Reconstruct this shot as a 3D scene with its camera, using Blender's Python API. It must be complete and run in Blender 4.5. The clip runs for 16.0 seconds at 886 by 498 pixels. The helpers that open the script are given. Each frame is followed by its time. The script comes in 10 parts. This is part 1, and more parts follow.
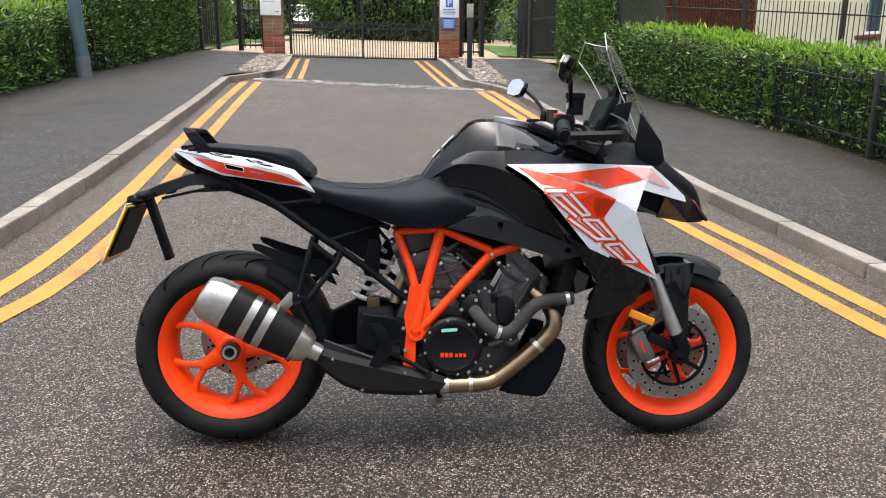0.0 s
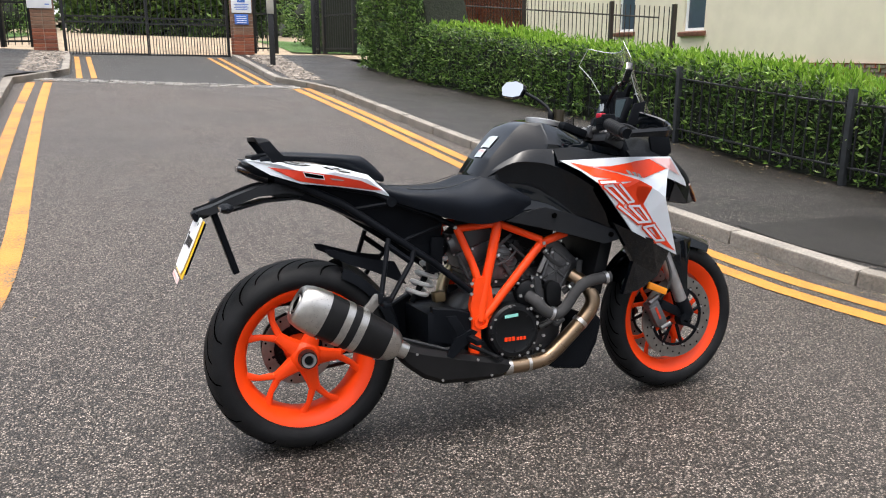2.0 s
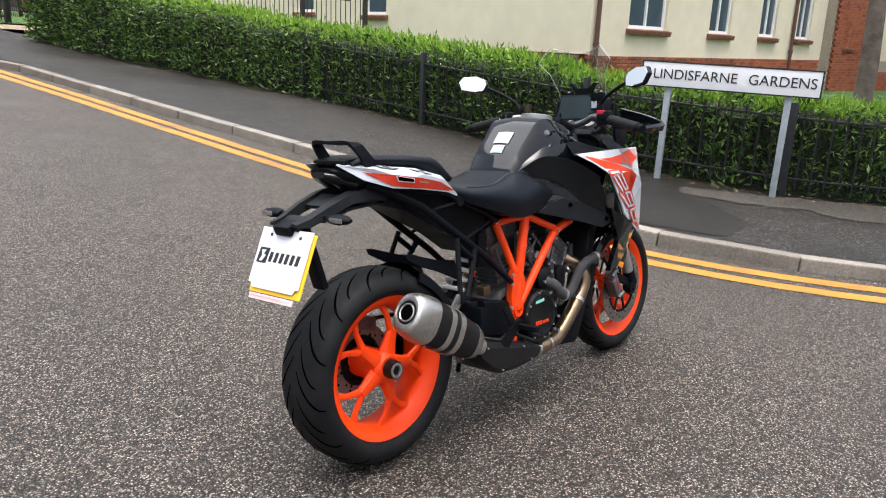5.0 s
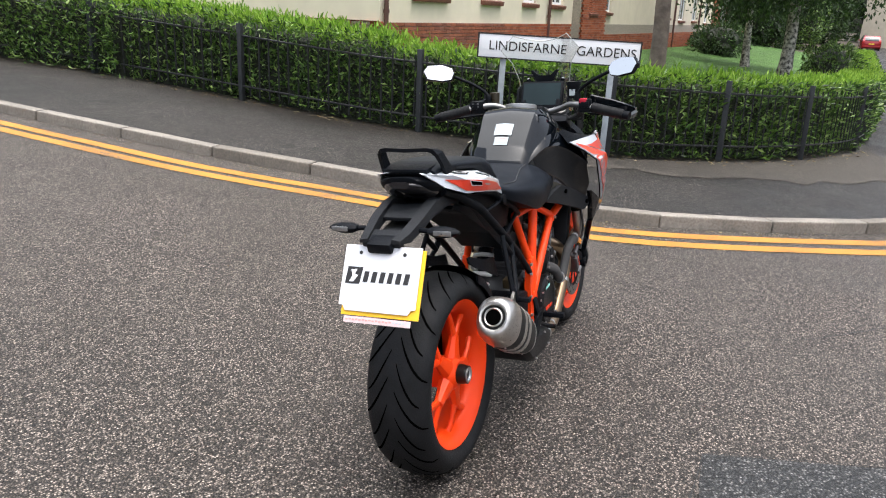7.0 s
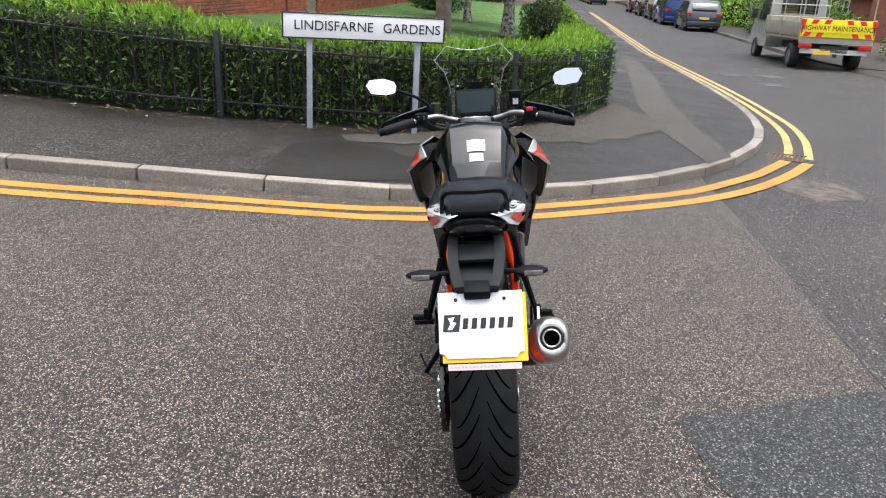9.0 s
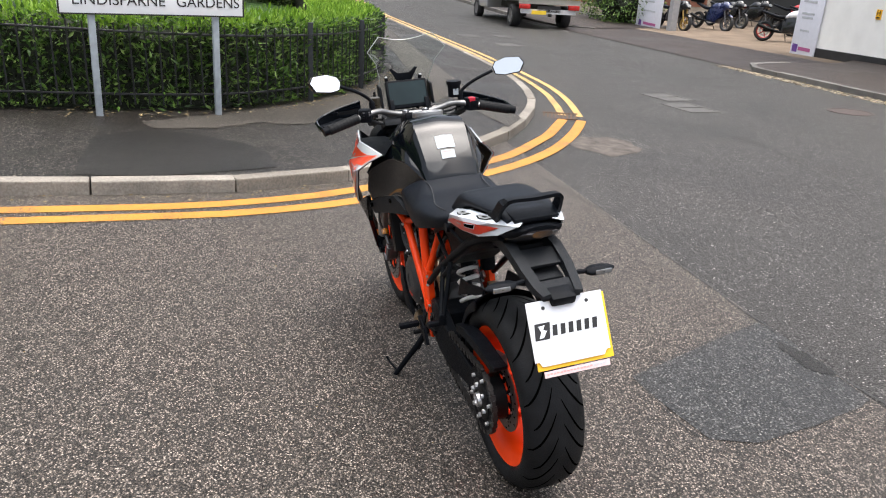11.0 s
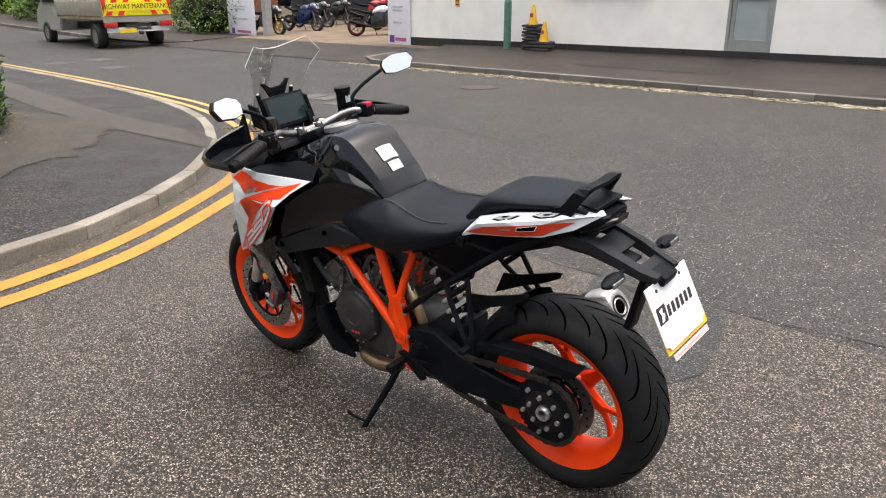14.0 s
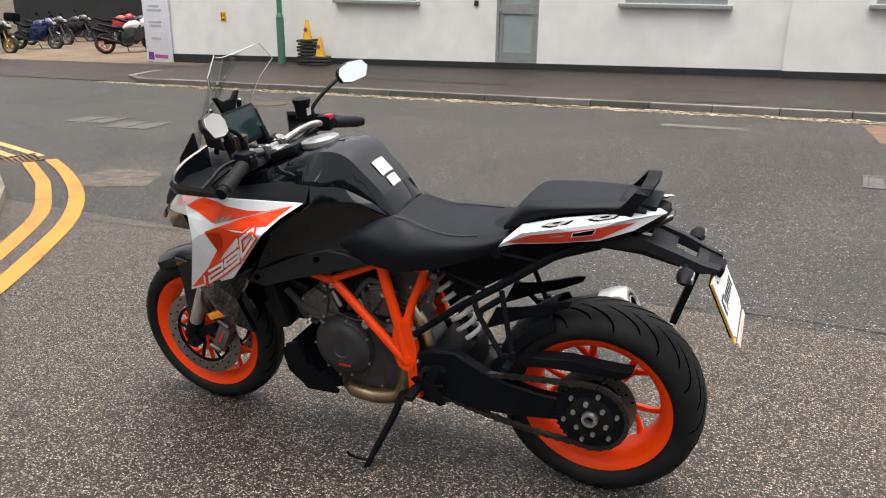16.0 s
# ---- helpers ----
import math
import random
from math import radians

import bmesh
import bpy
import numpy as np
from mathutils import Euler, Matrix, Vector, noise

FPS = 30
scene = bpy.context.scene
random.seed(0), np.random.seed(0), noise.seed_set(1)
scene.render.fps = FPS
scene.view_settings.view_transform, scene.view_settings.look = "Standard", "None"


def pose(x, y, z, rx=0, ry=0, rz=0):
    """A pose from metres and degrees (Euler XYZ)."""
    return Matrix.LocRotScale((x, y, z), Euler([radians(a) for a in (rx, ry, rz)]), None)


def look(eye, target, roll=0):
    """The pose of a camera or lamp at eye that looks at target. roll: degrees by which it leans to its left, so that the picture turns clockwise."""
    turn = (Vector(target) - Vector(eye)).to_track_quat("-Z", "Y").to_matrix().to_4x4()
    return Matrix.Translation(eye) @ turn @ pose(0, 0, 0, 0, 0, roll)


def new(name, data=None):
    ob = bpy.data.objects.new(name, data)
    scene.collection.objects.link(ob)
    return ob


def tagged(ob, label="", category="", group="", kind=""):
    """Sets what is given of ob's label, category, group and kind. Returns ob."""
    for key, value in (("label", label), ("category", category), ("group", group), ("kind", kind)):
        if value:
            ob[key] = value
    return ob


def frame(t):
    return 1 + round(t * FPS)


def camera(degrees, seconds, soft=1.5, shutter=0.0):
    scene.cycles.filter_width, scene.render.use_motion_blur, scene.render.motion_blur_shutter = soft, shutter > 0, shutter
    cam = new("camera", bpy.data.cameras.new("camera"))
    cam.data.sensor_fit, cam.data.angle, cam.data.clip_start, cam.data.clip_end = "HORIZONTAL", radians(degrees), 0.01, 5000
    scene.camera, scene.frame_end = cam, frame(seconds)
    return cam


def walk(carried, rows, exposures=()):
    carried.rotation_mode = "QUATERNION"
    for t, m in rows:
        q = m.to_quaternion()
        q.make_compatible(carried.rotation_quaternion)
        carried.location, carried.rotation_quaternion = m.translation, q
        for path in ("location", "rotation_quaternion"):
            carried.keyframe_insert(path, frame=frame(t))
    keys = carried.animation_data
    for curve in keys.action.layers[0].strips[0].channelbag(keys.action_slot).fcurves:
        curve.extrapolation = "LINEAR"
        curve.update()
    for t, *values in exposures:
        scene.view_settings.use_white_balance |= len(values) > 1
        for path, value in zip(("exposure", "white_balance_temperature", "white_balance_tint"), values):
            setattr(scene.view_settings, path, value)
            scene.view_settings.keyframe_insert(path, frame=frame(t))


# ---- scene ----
cam = camera(59.8, 16.0, 1.1)
PATH = [
    (0, (-0.027, 0.034, 1.229), (-0.008, 1.975, 0.749), 0.2),
    (0.5, (-0.306, -0.024, 1.24), (-0.133, 1.909, 0.755), 0.3),
    (1, (-0.492, 0.0, 1.238), (-0.22, 1.923, 0.763), 0.3),
    (1.5, (-0.696, 0.031, 1.247), (-0.293, 1.931, 0.772), 0.4),
    (2, (-0.961, 0.028, 1.266), (-0.366, 1.873, 0.774), 0.0),
    (2.5, (-1.176, 0.064, 1.27), (-0.453, 1.86, 0.77), -0.4),
    (3, (-1.357, 0.175, 1.276), (-0.52, 1.919, 0.768), 0.1),
    (3.2, (-1.435, 0.206, 1.284), (-0.539, 1.92, 0.773), 0.4),
    (5.3, (-2.197, 0.795, 1.324), (-0.776, 2.095, 0.785), 2.1),
    (5.5, (-2.276, 0.876, 1.336), (-0.809, 2.121, 0.79), 1.9),
    (6, (-2.401, 1.032, 1.344), (-0.845, 2.158, 0.788), 1.3),
    (6.5, (-2.468, 1.231, 1.365), (-0.84, 2.238, 0.784), 1.8),
    (7, (-2.572, 1.422, 1.38), (-0.873, 2.293, 0.784), 2.5),
    (7.5, (-2.724, 1.656, 1.466), (-0.951, 2.343, 0.846), 2.6),
    (8, (-2.774, 1.837, 1.505), (-0.962, 2.376, 0.853), 2.7),
    (8.5, (-2.788, 2.058, 1.541), (-0.948, 2.462, 0.868), 2.5),
    (9, (-2.816, 2.309, 1.569), (-0.945, 2.519, 0.895), 2.4),
    (9.2, (-2.835, 2.412, 1.58), (-0.958, 2.549, 0.905), 2.3),
    (11.3, (-2.659, 3.306, 1.64), (-0.881, 2.763, 0.902), 3.3),
    (11.5, (-2.643, 3.373, 1.64), (-0.881, 2.785, 0.9), 3.0),
    (12, (-2.514, 3.535, 1.638), (-0.808, 2.806, 0.891), 2.4),
    (12.5, (-2.392, 3.686, 1.632), (-0.774, 2.782, 0.882), 1.7),
    (13, (-2.241, 3.891, 1.632), (-0.721, 2.818, 0.898), 0.8),
    (13.5, (-2.084, 4.025, 1.594), (-0.648, 2.827, 0.884), 0.1),
    (14, (-1.881, 4.102, 1.528), (-0.533, 2.792, 0.845), -0.0),
    (14.5, (-1.705, 4.209, 1.501), (-0.476, 2.776, 0.84), 0.3),
    (15, (-1.503, 4.367, 1.495), (-0.413, 2.814, 0.863), 0.2),
    (15.5, (-1.363, 4.433, 1.481), (-0.399, 2.794, 0.861), 0.8),
    (16, (-1.198, 4.455, 1.479), (-0.33, 2.772, 0.837), 0.8),
]
walk(cam, [(t, look(eye, target, roll)) for t, eye, target, roll in PATH], [(0.0, 1.12, 6450, 10), (5.0, 1.16, 6350, 10), (9.0, 1.16, 6300, 10), (12.0, 1.17, 6600, 10), (16.0, 1.12, 6900, 10)])

# ---- light ----
world = bpy.data.worlds.new("overcast_sky")
scene.world = world
world.use_nodes = True
wn = world.node_tree.nodes
sky = wn.new("ShaderNodeTexSky")
sky.sky_type = "NISHITA"
sky.sun_disc = False
sky.sun_elevation = radians(78)
sky.sun_rotation = radians(200)
sky.altitude = 0
sky.air_density = 1.0
sky.dust_density = 7.0
sky.ozone_density = 1.0
wn["Background"].inputs[1].default_value = 0.15
cloud = wn.new("ShaderNodeHueSaturation")
cloud.inputs["Saturation"].default_value = 0.5
world.node_tree.links.new(sky.outputs[0], cloud.inputs["Color"])
world.node_tree.links.new(cloud.outputs[0], wn["Background"].inputs[0])
sun_data = bpy.data.lights.new("sun", "SUN")
sun_data.energy = 1.5
sun_data.angle = radians(70)
sun_data.color = (1.0, 0.98, 0.95)
sun = new("sun", sun_data)
sun.matrix_world = look((0, 0, 30), (1, -7, 0))


# ---- helpers of this scene ----
from mathutils.bvhtree import BVHTree

rng = np.random.default_rng(7)


def prof(y):
    """Height of the ground along y: the side road climbs, the main road lies in a hollow."""
    rise = 0.0285 * max(0.0, min(y, 60) - 6)
    if y >= 24:
        return 0.955 + 0.0056 * (min(y, 60) - 24) + rise
    if y >= 20:
        return 0.857 + 0.0491 * (y - 20) - 0.0491 * (y - 20) ** 2 / 8 * 1.0 + rise
    if y >= 0.6:
        return 0.0491 * y - 0.125 + rise
    if y >= -3:
        return -0.0955 - 0.0491 * (0.6 - y) + 0.0491 * (0.6 - y) ** 2 / 7.2
    if y >= -7.45:
        return -0.184
    return -0.184


def G(x, y):
    """Height of the road surface, without kerbs."""
    return -0.0287 * min(max(x, -12), 27) - 0.006 * min(max(x - 27, 0), 60) + prof(y)


def mesh_ob(name, bm, material=None, smooth=False):
    me = bpy.data.meshes.new(name)
    bm.normal_update()
    bm.to_mesh(me)
    bm.free()
    if material:
        me.materials.append(material)
    if smooth:
        me.polygons.foreach_set("use_smooth", [True] * len(me.polygons))
        me.set_sharp_from_angle(angle=radians(38))
    return new(name, me)


def np_ob(name, verts, faces, material=None, smooth=False):
    me = bpy.data.meshes.new(name)
    me.from_pydata(np.asarray(verts).tolist(), [], np.asarray(faces).tolist() if not isinstance(faces, list) else faces)
    if material:
        me.materials.append(material)
    if smooth:
        me.polygons.foreach_set("use_smooth", [True] * len(me.polygons))
    me.update()
    return new(name, me)


def part(name, bm, material, parent, label="", smooth=True):
    ob = mesh_ob(name, bm, material, smooth)
    ob.parent = parent
    if label:
        ob["label"] = label
    return ob


def thing(name, m, label, category, group="", kind=""):
    ob = new(name)
    ob.empty_display_size = 0.1
    ob.matrix_world = m
    return tagged(ob, label, category, group, kind)


def box(bm, c, s, m=None, bevel=0.0, seg=2):
    """A box with centre c and size s, turned by m."""
    t = Matrix.Translation(c) @ (m if m else Matrix()) @ Matrix.Diagonal((*s, 1))
    r = bmesh.ops.create_cube(bm, size=1.0, matrix=t)
    if bevel > 0:
        edges = list({e for v in r["verts"] for e in v.link_edges})
        bmesh.ops.bevel(bm, geom=edges, offset=bevel, segments=seg, profile=0.6, affect="EDGES")
    return bm


def bbox(c, s, m=None, bevel=0.0, seg=2):
    return box(bmesh.new(), c, s, m, bevel, seg)


def smooth_pts(pts, n=6):
    """Catmull-Rom through points."""
    p = [Vector(q) for q in pts]
    if len(p) < 3:
        return p
    out = []
    for i in range(len(p) - 1):
        a, b, c, d = p[max(i - 1, 0)], p[i], p[i + 1], p[min(i + 2, len(p) - 1)]
        for k in range(n):
            t = k / n
            out.append(0.5 * ((2 * b) + (c - a) * t + (2 * a - 5 * b + 4 * c - d) * t * t + (3 * b - a - 3 * c + d) * t ** 3))
    out.append(p[-1])
    return out


def tube(bm, pts, r, n=10, caps=True, squash=None):
    """A tube along points; r a radius or one for each point. squash: (direction, factor) flattens the section."""
    p = [Vector(q) for q in pts]
    rs = r if isinstance(r, (list, tuple)) else [r] * len(p)
    rings, up = [], None
    for i, q in enumerate(p):
        d = (p[min(i + 1, len(p) - 1)] - p[max(i - 1, 0)]).normalized()
        if up is None:
            up = Vector((0, 0, 1)) if abs(d.z) < 0.9 else Vector((0, 1, 0))
        u = (up - d * up.dot(d)).normalized()
        w = d.cross(u)
        up = u
        ring = []
        for k in range(n):
            a = 2 * math.pi * k / n
            o = (u * math.cos(a) + w * math.sin(a)) * rs[i]
            if squash:
                o -= squash[0] * o.dot(squash[0]) * (1 - squash[1])
            ring.append(bm.verts.new(q + o))
        rings.append(ring)
    for a, b in zip(rings, rings[1:]):
        for k in range(n):
            bm.faces.new((a[k], a[(k + 1) % n], b[(k + 1) % n], b[k]))
    if caps:
        bm.faces.new(rings[0][::-1])
        bm.faces.new(rings[-1])
    return bm


def lathe(bm, profile, axis="Y", n=48, c=(0, 0, 0), a0=0.0, a1=2 * math.pi, m=None, closed=True):
    """Turns a profile of (along the axis, radius). Full turns are closed round."""
    full = abs(a1 - a0 - 2 * math.pi) < 1e-6
    cnt = n if full else n + 1
    c = Vector(c)
    rows = []
    for k in range(cnt):
        a = a0 + (a1 - a0) * k / n
        ca, sa = math.cos(a), math.sin(a)
        row = []
        for h, r in profile:
            if axis == "Y":
                v = Vector((r * ca, h, r * sa))
            elif axis == "X":
                v = Vector((h, r * ca, r * sa))
            else:
                v = Vector((r * ca, r * sa, h))
            row.append(bm.verts.new(c + (m @ v if m else v)))
        rows.append(row)
    k_max = cnt if full else n
    pn = len(profile)
    for k in range(k_max):
        a, b = rows[k], rows[(k + 1) % cnt]
        for i in range(pn if closed else pn - 1):
            j = (i + 1) % pn
            bm.faces.new((a[i], a[j], b[j], b[i]))
    return bm


def cyl(bm, a, b, r, n=16, r2=None):
    return tube(bm, [a, b], [r, r if r2 is None else r2], n)


def plate(bm, outline, thick, m=None, bevel=0.0):
    """An outline in x, z drawn out along y by thick, centred; then moved by m."""
    f = [bm.verts.new(Vector((x, -thick / 2, z))) for x, z in outline]
    b = [bm.verts.new(Vector((x, thick / 2, z))) for x, z in outline]
    n = len(outline)
    faces = [bm.faces.new(f), bm.faces.new(b[::-1])]
    for i in range(n):
        faces.append(bm.faces.new((f[i], b[i], b[(i + 1) % n], f[(i + 1) % n])))
    if bevel:
        bmesh.ops.bevel(bm, geom=list({e for v in f + b for e in v.link_edges}), offset=bevel, segments=2, profile=0.6, affect="EDGES")
        if m:
            bmesh.ops.transform(bm, matrix=m, verts=bm.verts)
        return bm
    if m:
        bmesh.ops.transform(bm, matrix=m, verts=f + b)
    return bm


def loft(bm, rings, closed=True, caps=True):
    vs = [[bm.verts.new(Vector(p)) for p in r] for r in rings]
    n = len(vs[0])
    for a, b in zip(vs, vs[1:]):
        for k in range(n if closed else n - 1):
            bm.faces.new((a[k], a[(k + 1) % n], b[(k + 1) % n], b[k]))
    if caps and closed:
        bm.faces.new(vs[0][::-1])
        bm.faces.new(vs[-1])
    return bm


# ---- materials ----
def nodes_of(name):
    m = bpy.data.materials.new(name)
    m.use_nodes = True
    return m, m.node_tree.nodes, m.node_tree.links, m.node_tree.nodes["Principled BSDF"]


def ramp(nt, link, src, stops):
    r = nt.new("ShaderNodeValToRGB")
    while len(r.color_ramp.elements) < len(stops):
        r.color_ramp.elements.new(0.5)
    for e, (pos, col) in zip(r.color_ramp.elements, stops):
        e.position = pos
        e.color = (*col, 1) if len(col) == 3 else col
    link.new(src, r.inputs[0])
    return r.outputs[0]


def grey(v):
    return (v, v, v)


def mat(name, base, rough=0.5, metal=0.0, vary=0.12, scale=8.0, bump=0.0, bump_scale=60.0, coat=0.0, spec=0.5, fine=None, rough_vary=0.08, world_space=False):
    """A surface with two scales of variation in colour and gloss, and fine relief."""
    m, nt, link, b = nodes_of(name)
    tc = nt.new("ShaderNodeTexCoord")
    geo = nt.new("ShaderNodeNewGeometry")
    vec = geo.outputs["Position"] if world_space else tc.outputs["Object"]
    n1 = nt.new("ShaderNodeTexNoise")
    n1.inputs["Scale"].default_value = scale
    n1.inputs["Detail"].default_value = 6
    link.new(vec, n1.inputs["Vector"])
    lo, hi = [c * (1 - vary) for c in base], [min(c * (1 + vary), 1) for c in base]
    col = ramp(nt, link, n1.outputs[0], [(0.3, lo), (0.7, hi)])
    if fine:
        n3 = nt.new("ShaderNodeTexNoise")
        n3.inputs["Scale"].default_value = fine[0]
        n3.inputs["Detail"].default_value = 3
        link.new(vec, n3.inputs["Vector"])
        mx = nt.new("ShaderNodeMix")
        mx.data_type = "RGBA"
        mx.blend_type = "MULTIPLY"
        mx.inputs[0].default_value = 1.0
        link.new(col, mx.inputs[6])
        link.new(ramp(nt, link, n3.outputs[0], [(0.35, grey(1 - fine[1])), (0.65, grey(1.0))]), mx.inputs[7])
        col = mx.outputs[2]
    link.new(col, b.inputs["Base Color"])
    b.inputs["Metallic"].default_value = metal
    b.inputs["Coat Weight"].default_value = coat
    b.inputs["Coat Roughness"].default_value = 0.05
    b.inputs["Specular IOR Level"].default_value = spec
    rr = nt.new("ShaderNodeMapRange")
    rr.inputs["To Min"].default_value = max(rough - rough_vary, 0.02)
    rr.inputs["To Max"].default_value = min(rough + rough_vary, 1)
    n2 = nt.new("ShaderNodeTexNoise")
    n2.inputs["Scale"].default_value = bump_scale
    n2.inputs["Detail"].default_value = 4
    link.new(vec, n2.inputs["Vector"])
    link.new(n2.outputs[0], rr.inputs[0])
    link.new(rr.outputs[0], b.inputs["Roughness"])
    if bump:
        bp = nt.new("ShaderNodeBump")
        bp.inputs["Strength"].default_value = 1.0
        bp.inputs["Distance"].default_value = bump
        link.new(n2.outputs[0], bp.inputs["Height"])
        link.new(bp.outputs[0], b.inputs["Normal"])
    return m


def asphalt(name, dark, light, chips, chip_scale, chip_share, rough, blotch=0.25, bump=0.004, wet=0.0, spec=0.35):
    """Bitumen with stone chips, worn blotches and damp, in metres."""
    m, nt, link, b = nodes_of(name)
    geo = nt.new("ShaderNodeNewGeometry")
    pos = geo.outputs["Position"]
    vor = nt.new("ShaderNodeTexVoronoi")
    vor.inputs["Scale"].default_value = chip_scale
    vor.inputs["Randomness"].default_value = 1.0
    link.new(pos, vor.inputs["Vector"])
    sep = nt.new("ShaderNodeSeparateColor")
    link.new(vor.outputs["Color"], sep.inputs[0])
    chip_col = ramp(nt, link, sep.outputs[0], [(0.0, dark), (1 - chip_share, [0.5 * (d + l) for d, l in zip(dark, light)]), (1 - chip_share + 0.04, light), (1.0, chips)])
    edge = ramp(nt, link, vor.outputs["Distance"], [(0.25, grey(1.0)), (0.58, grey(0.20))])
    mx = nt.new("ShaderNodeMix")
    mx.data_type, mx.blend_type = "RGBA", "MULTIPLY"
    mx.inputs[0].default_value = 1.0
    link.new(chip_col, mx.inputs[6])
    link.new(edge, mx.inputs[7])
    n1 = nt.new("ShaderNodeTexNoise")
    n1.inputs["Scale"].default_value = 0.55
    n1.inputs["Detail"].default_value = 7
    n1.inputs["Roughness"].default_value = 0.62
    link.new(pos, n1.inputs["Vector"])
    mx2 = nt.new("ShaderNodeMix")
    mx2.data_type, mx2.blend_type = "RGBA", "MULTIPLY"
    mx2.inputs[0].default_value = 1.0
    link.new(mx.outputs[2], mx2.inputs[6])
    link.new(ramp(nt, link, n1.outputs[0], [(0.32, grey(1 - blotch)), (0.68, grey(1.0))]), mx2.inputs[7])
    n4 = nt.new("ShaderNodeTexNoise")
    n4.inputs["Scale"].default_value = 40.0
    n4.inputs["Detail"].default_value = 8
    n4.inputs["Roughness"].default_value = 0.7
    link.new(pos, n4.inputs["Vector"])
    mx3 = nt.new("ShaderNodeMix")
    mx3.data_type, mx3.blend_type = "RGBA", "MULTIPLY"
    mx3.inputs[0].default_value = 1.0
    link.new(mx2.outputs[2], mx3.inputs[6])
    link.new(ramp(nt, link, n4.outputs[0], [(0.32, (0.68, 0.66, 0.64)), (0.60, grey(1.0))]), mx3.inputs[7])
    link.new(mx3.outputs[2], b.inputs["Base Color"])
    rr = nt.new("ShaderNodeMapRange")
    rr.inputs["From Min"].default_value, rr.inputs["From Max"].default_value = 0.35, 0.65
    rr.inputs["To Min"].default_value, rr.inputs["To Max"].default_value = rough - wet, rough
    link.new(n1.outputs[0], rr.inputs[0])
    link.new(rr.outputs[0], b.inputs["Roughness"])
    b.inputs["Specular IOR Level"].default_value = spec
    bp = nt.new("ShaderNodeBump")
    bp.invert = True
    bp.inputs["Distance"].default_value = bump
    link.new(vor.outputs["Distance"], bp.inputs["Height"])
    link.new(bp.outputs[0], b.inputs["Normal"])
    return m


def island_mat(name, stops, rough=0.6, spec=0.3, sheen=0.0, bump=0.0, translucent=0.0):
    """A colour for each separate piece of a mesh, as for leaves and cobbles."""
    m, nt, link, b = nodes_of(name)
    geo = nt.new("ShaderNodeNewGeometry")
    col = ramp(nt, link, geo.outputs["Random Per Island"], stops)
    link.new(col, b.inputs["Base Color"])
    b.inputs["Roughness"].default_value = rough
    b.inputs["Specular IOR Level"].default_value = spec
    if translucent:
        b.inputs["Transmission Weight"].default_value = 0.0
        tr = nt.new("ShaderNodeBsdfTranslucent")
        link.new(col, tr.inputs[0])
        mxs = nt.new("ShaderNodeMixShader")
        mxs.inputs[0].default_value = translucent
        link.new(b.outputs[0], mxs.inputs[1])
        link.new(tr.outputs[0], mxs.inputs[2])
        link.new(mxs.outputs[0], nt["Material Output"].inputs[0])
    return m


def object_mat(name, stops, rough=0.8, grain=40.0, grain_amt=0.25, bump=0.002):
    """A colour for each object, as for bricks and kerb stones, with grain."""
    m, nt, link, b = nodes_of(name)
    info = nt.new("ShaderNodeObjectInfo")
    geo = nt.new("ShaderNodeNewGeometry")
    col = ramp(nt, link, info.outputs["Random"], stops)
    n1 = nt.new("ShaderNodeTexNoise")
    n1.inputs["Scale"].default_value = grain
    n1.inputs["Detail"].default_value = 6
    link.new(geo.outputs["Position"], n1.inputs["Vector"])
    mx = nt.new("ShaderNodeMix")
    mx.data_type, mx.blend_type = "RGBA", "MULTIPLY"
    mx.inputs[0].default_value = 1.0
    link.new(col, mx.inputs[6])
    link.new(ramp(nt, link, n1.outputs[0], [(0.3, grey(1 - grain_amt)), (0.7, grey(1.0))]), mx.inputs[7])
    n2 = nt.new("ShaderNodeTexNoise")
    n2.inputs["Scale"].default_value = 3.0
    n2.inputs["Detail"].default_value = 5
    link.new(geo.outputs["Position"], n2.inputs["Vector"])
    mx2 = nt.new("ShaderNodeMix")
    mx2.data_type, mx2.blend_type = "RGBA", "MULTIPLY"
    mx2.inputs[0].default_value = 1.0
    link.new(mx.outputs[2], mx2.inputs[6])
    link.new(ramp(nt, link, n2.outputs[0], [(0.35, grey(0.72)), (0.6, grey(1.0))]), mx2.inputs[7])
    link.new(mx2.outputs[2], b.inputs["Base Color"])
    b.inputs["Roughness"].default_value = rough
    bp = nt.new("ShaderNodeBump")
    bp.inputs["Distance"].default_value = bump
    link.new(n1.outputs[0], bp.inputs["Height"])
    link.new(bp.outputs[0], b.inputs["Normal"])
    return m


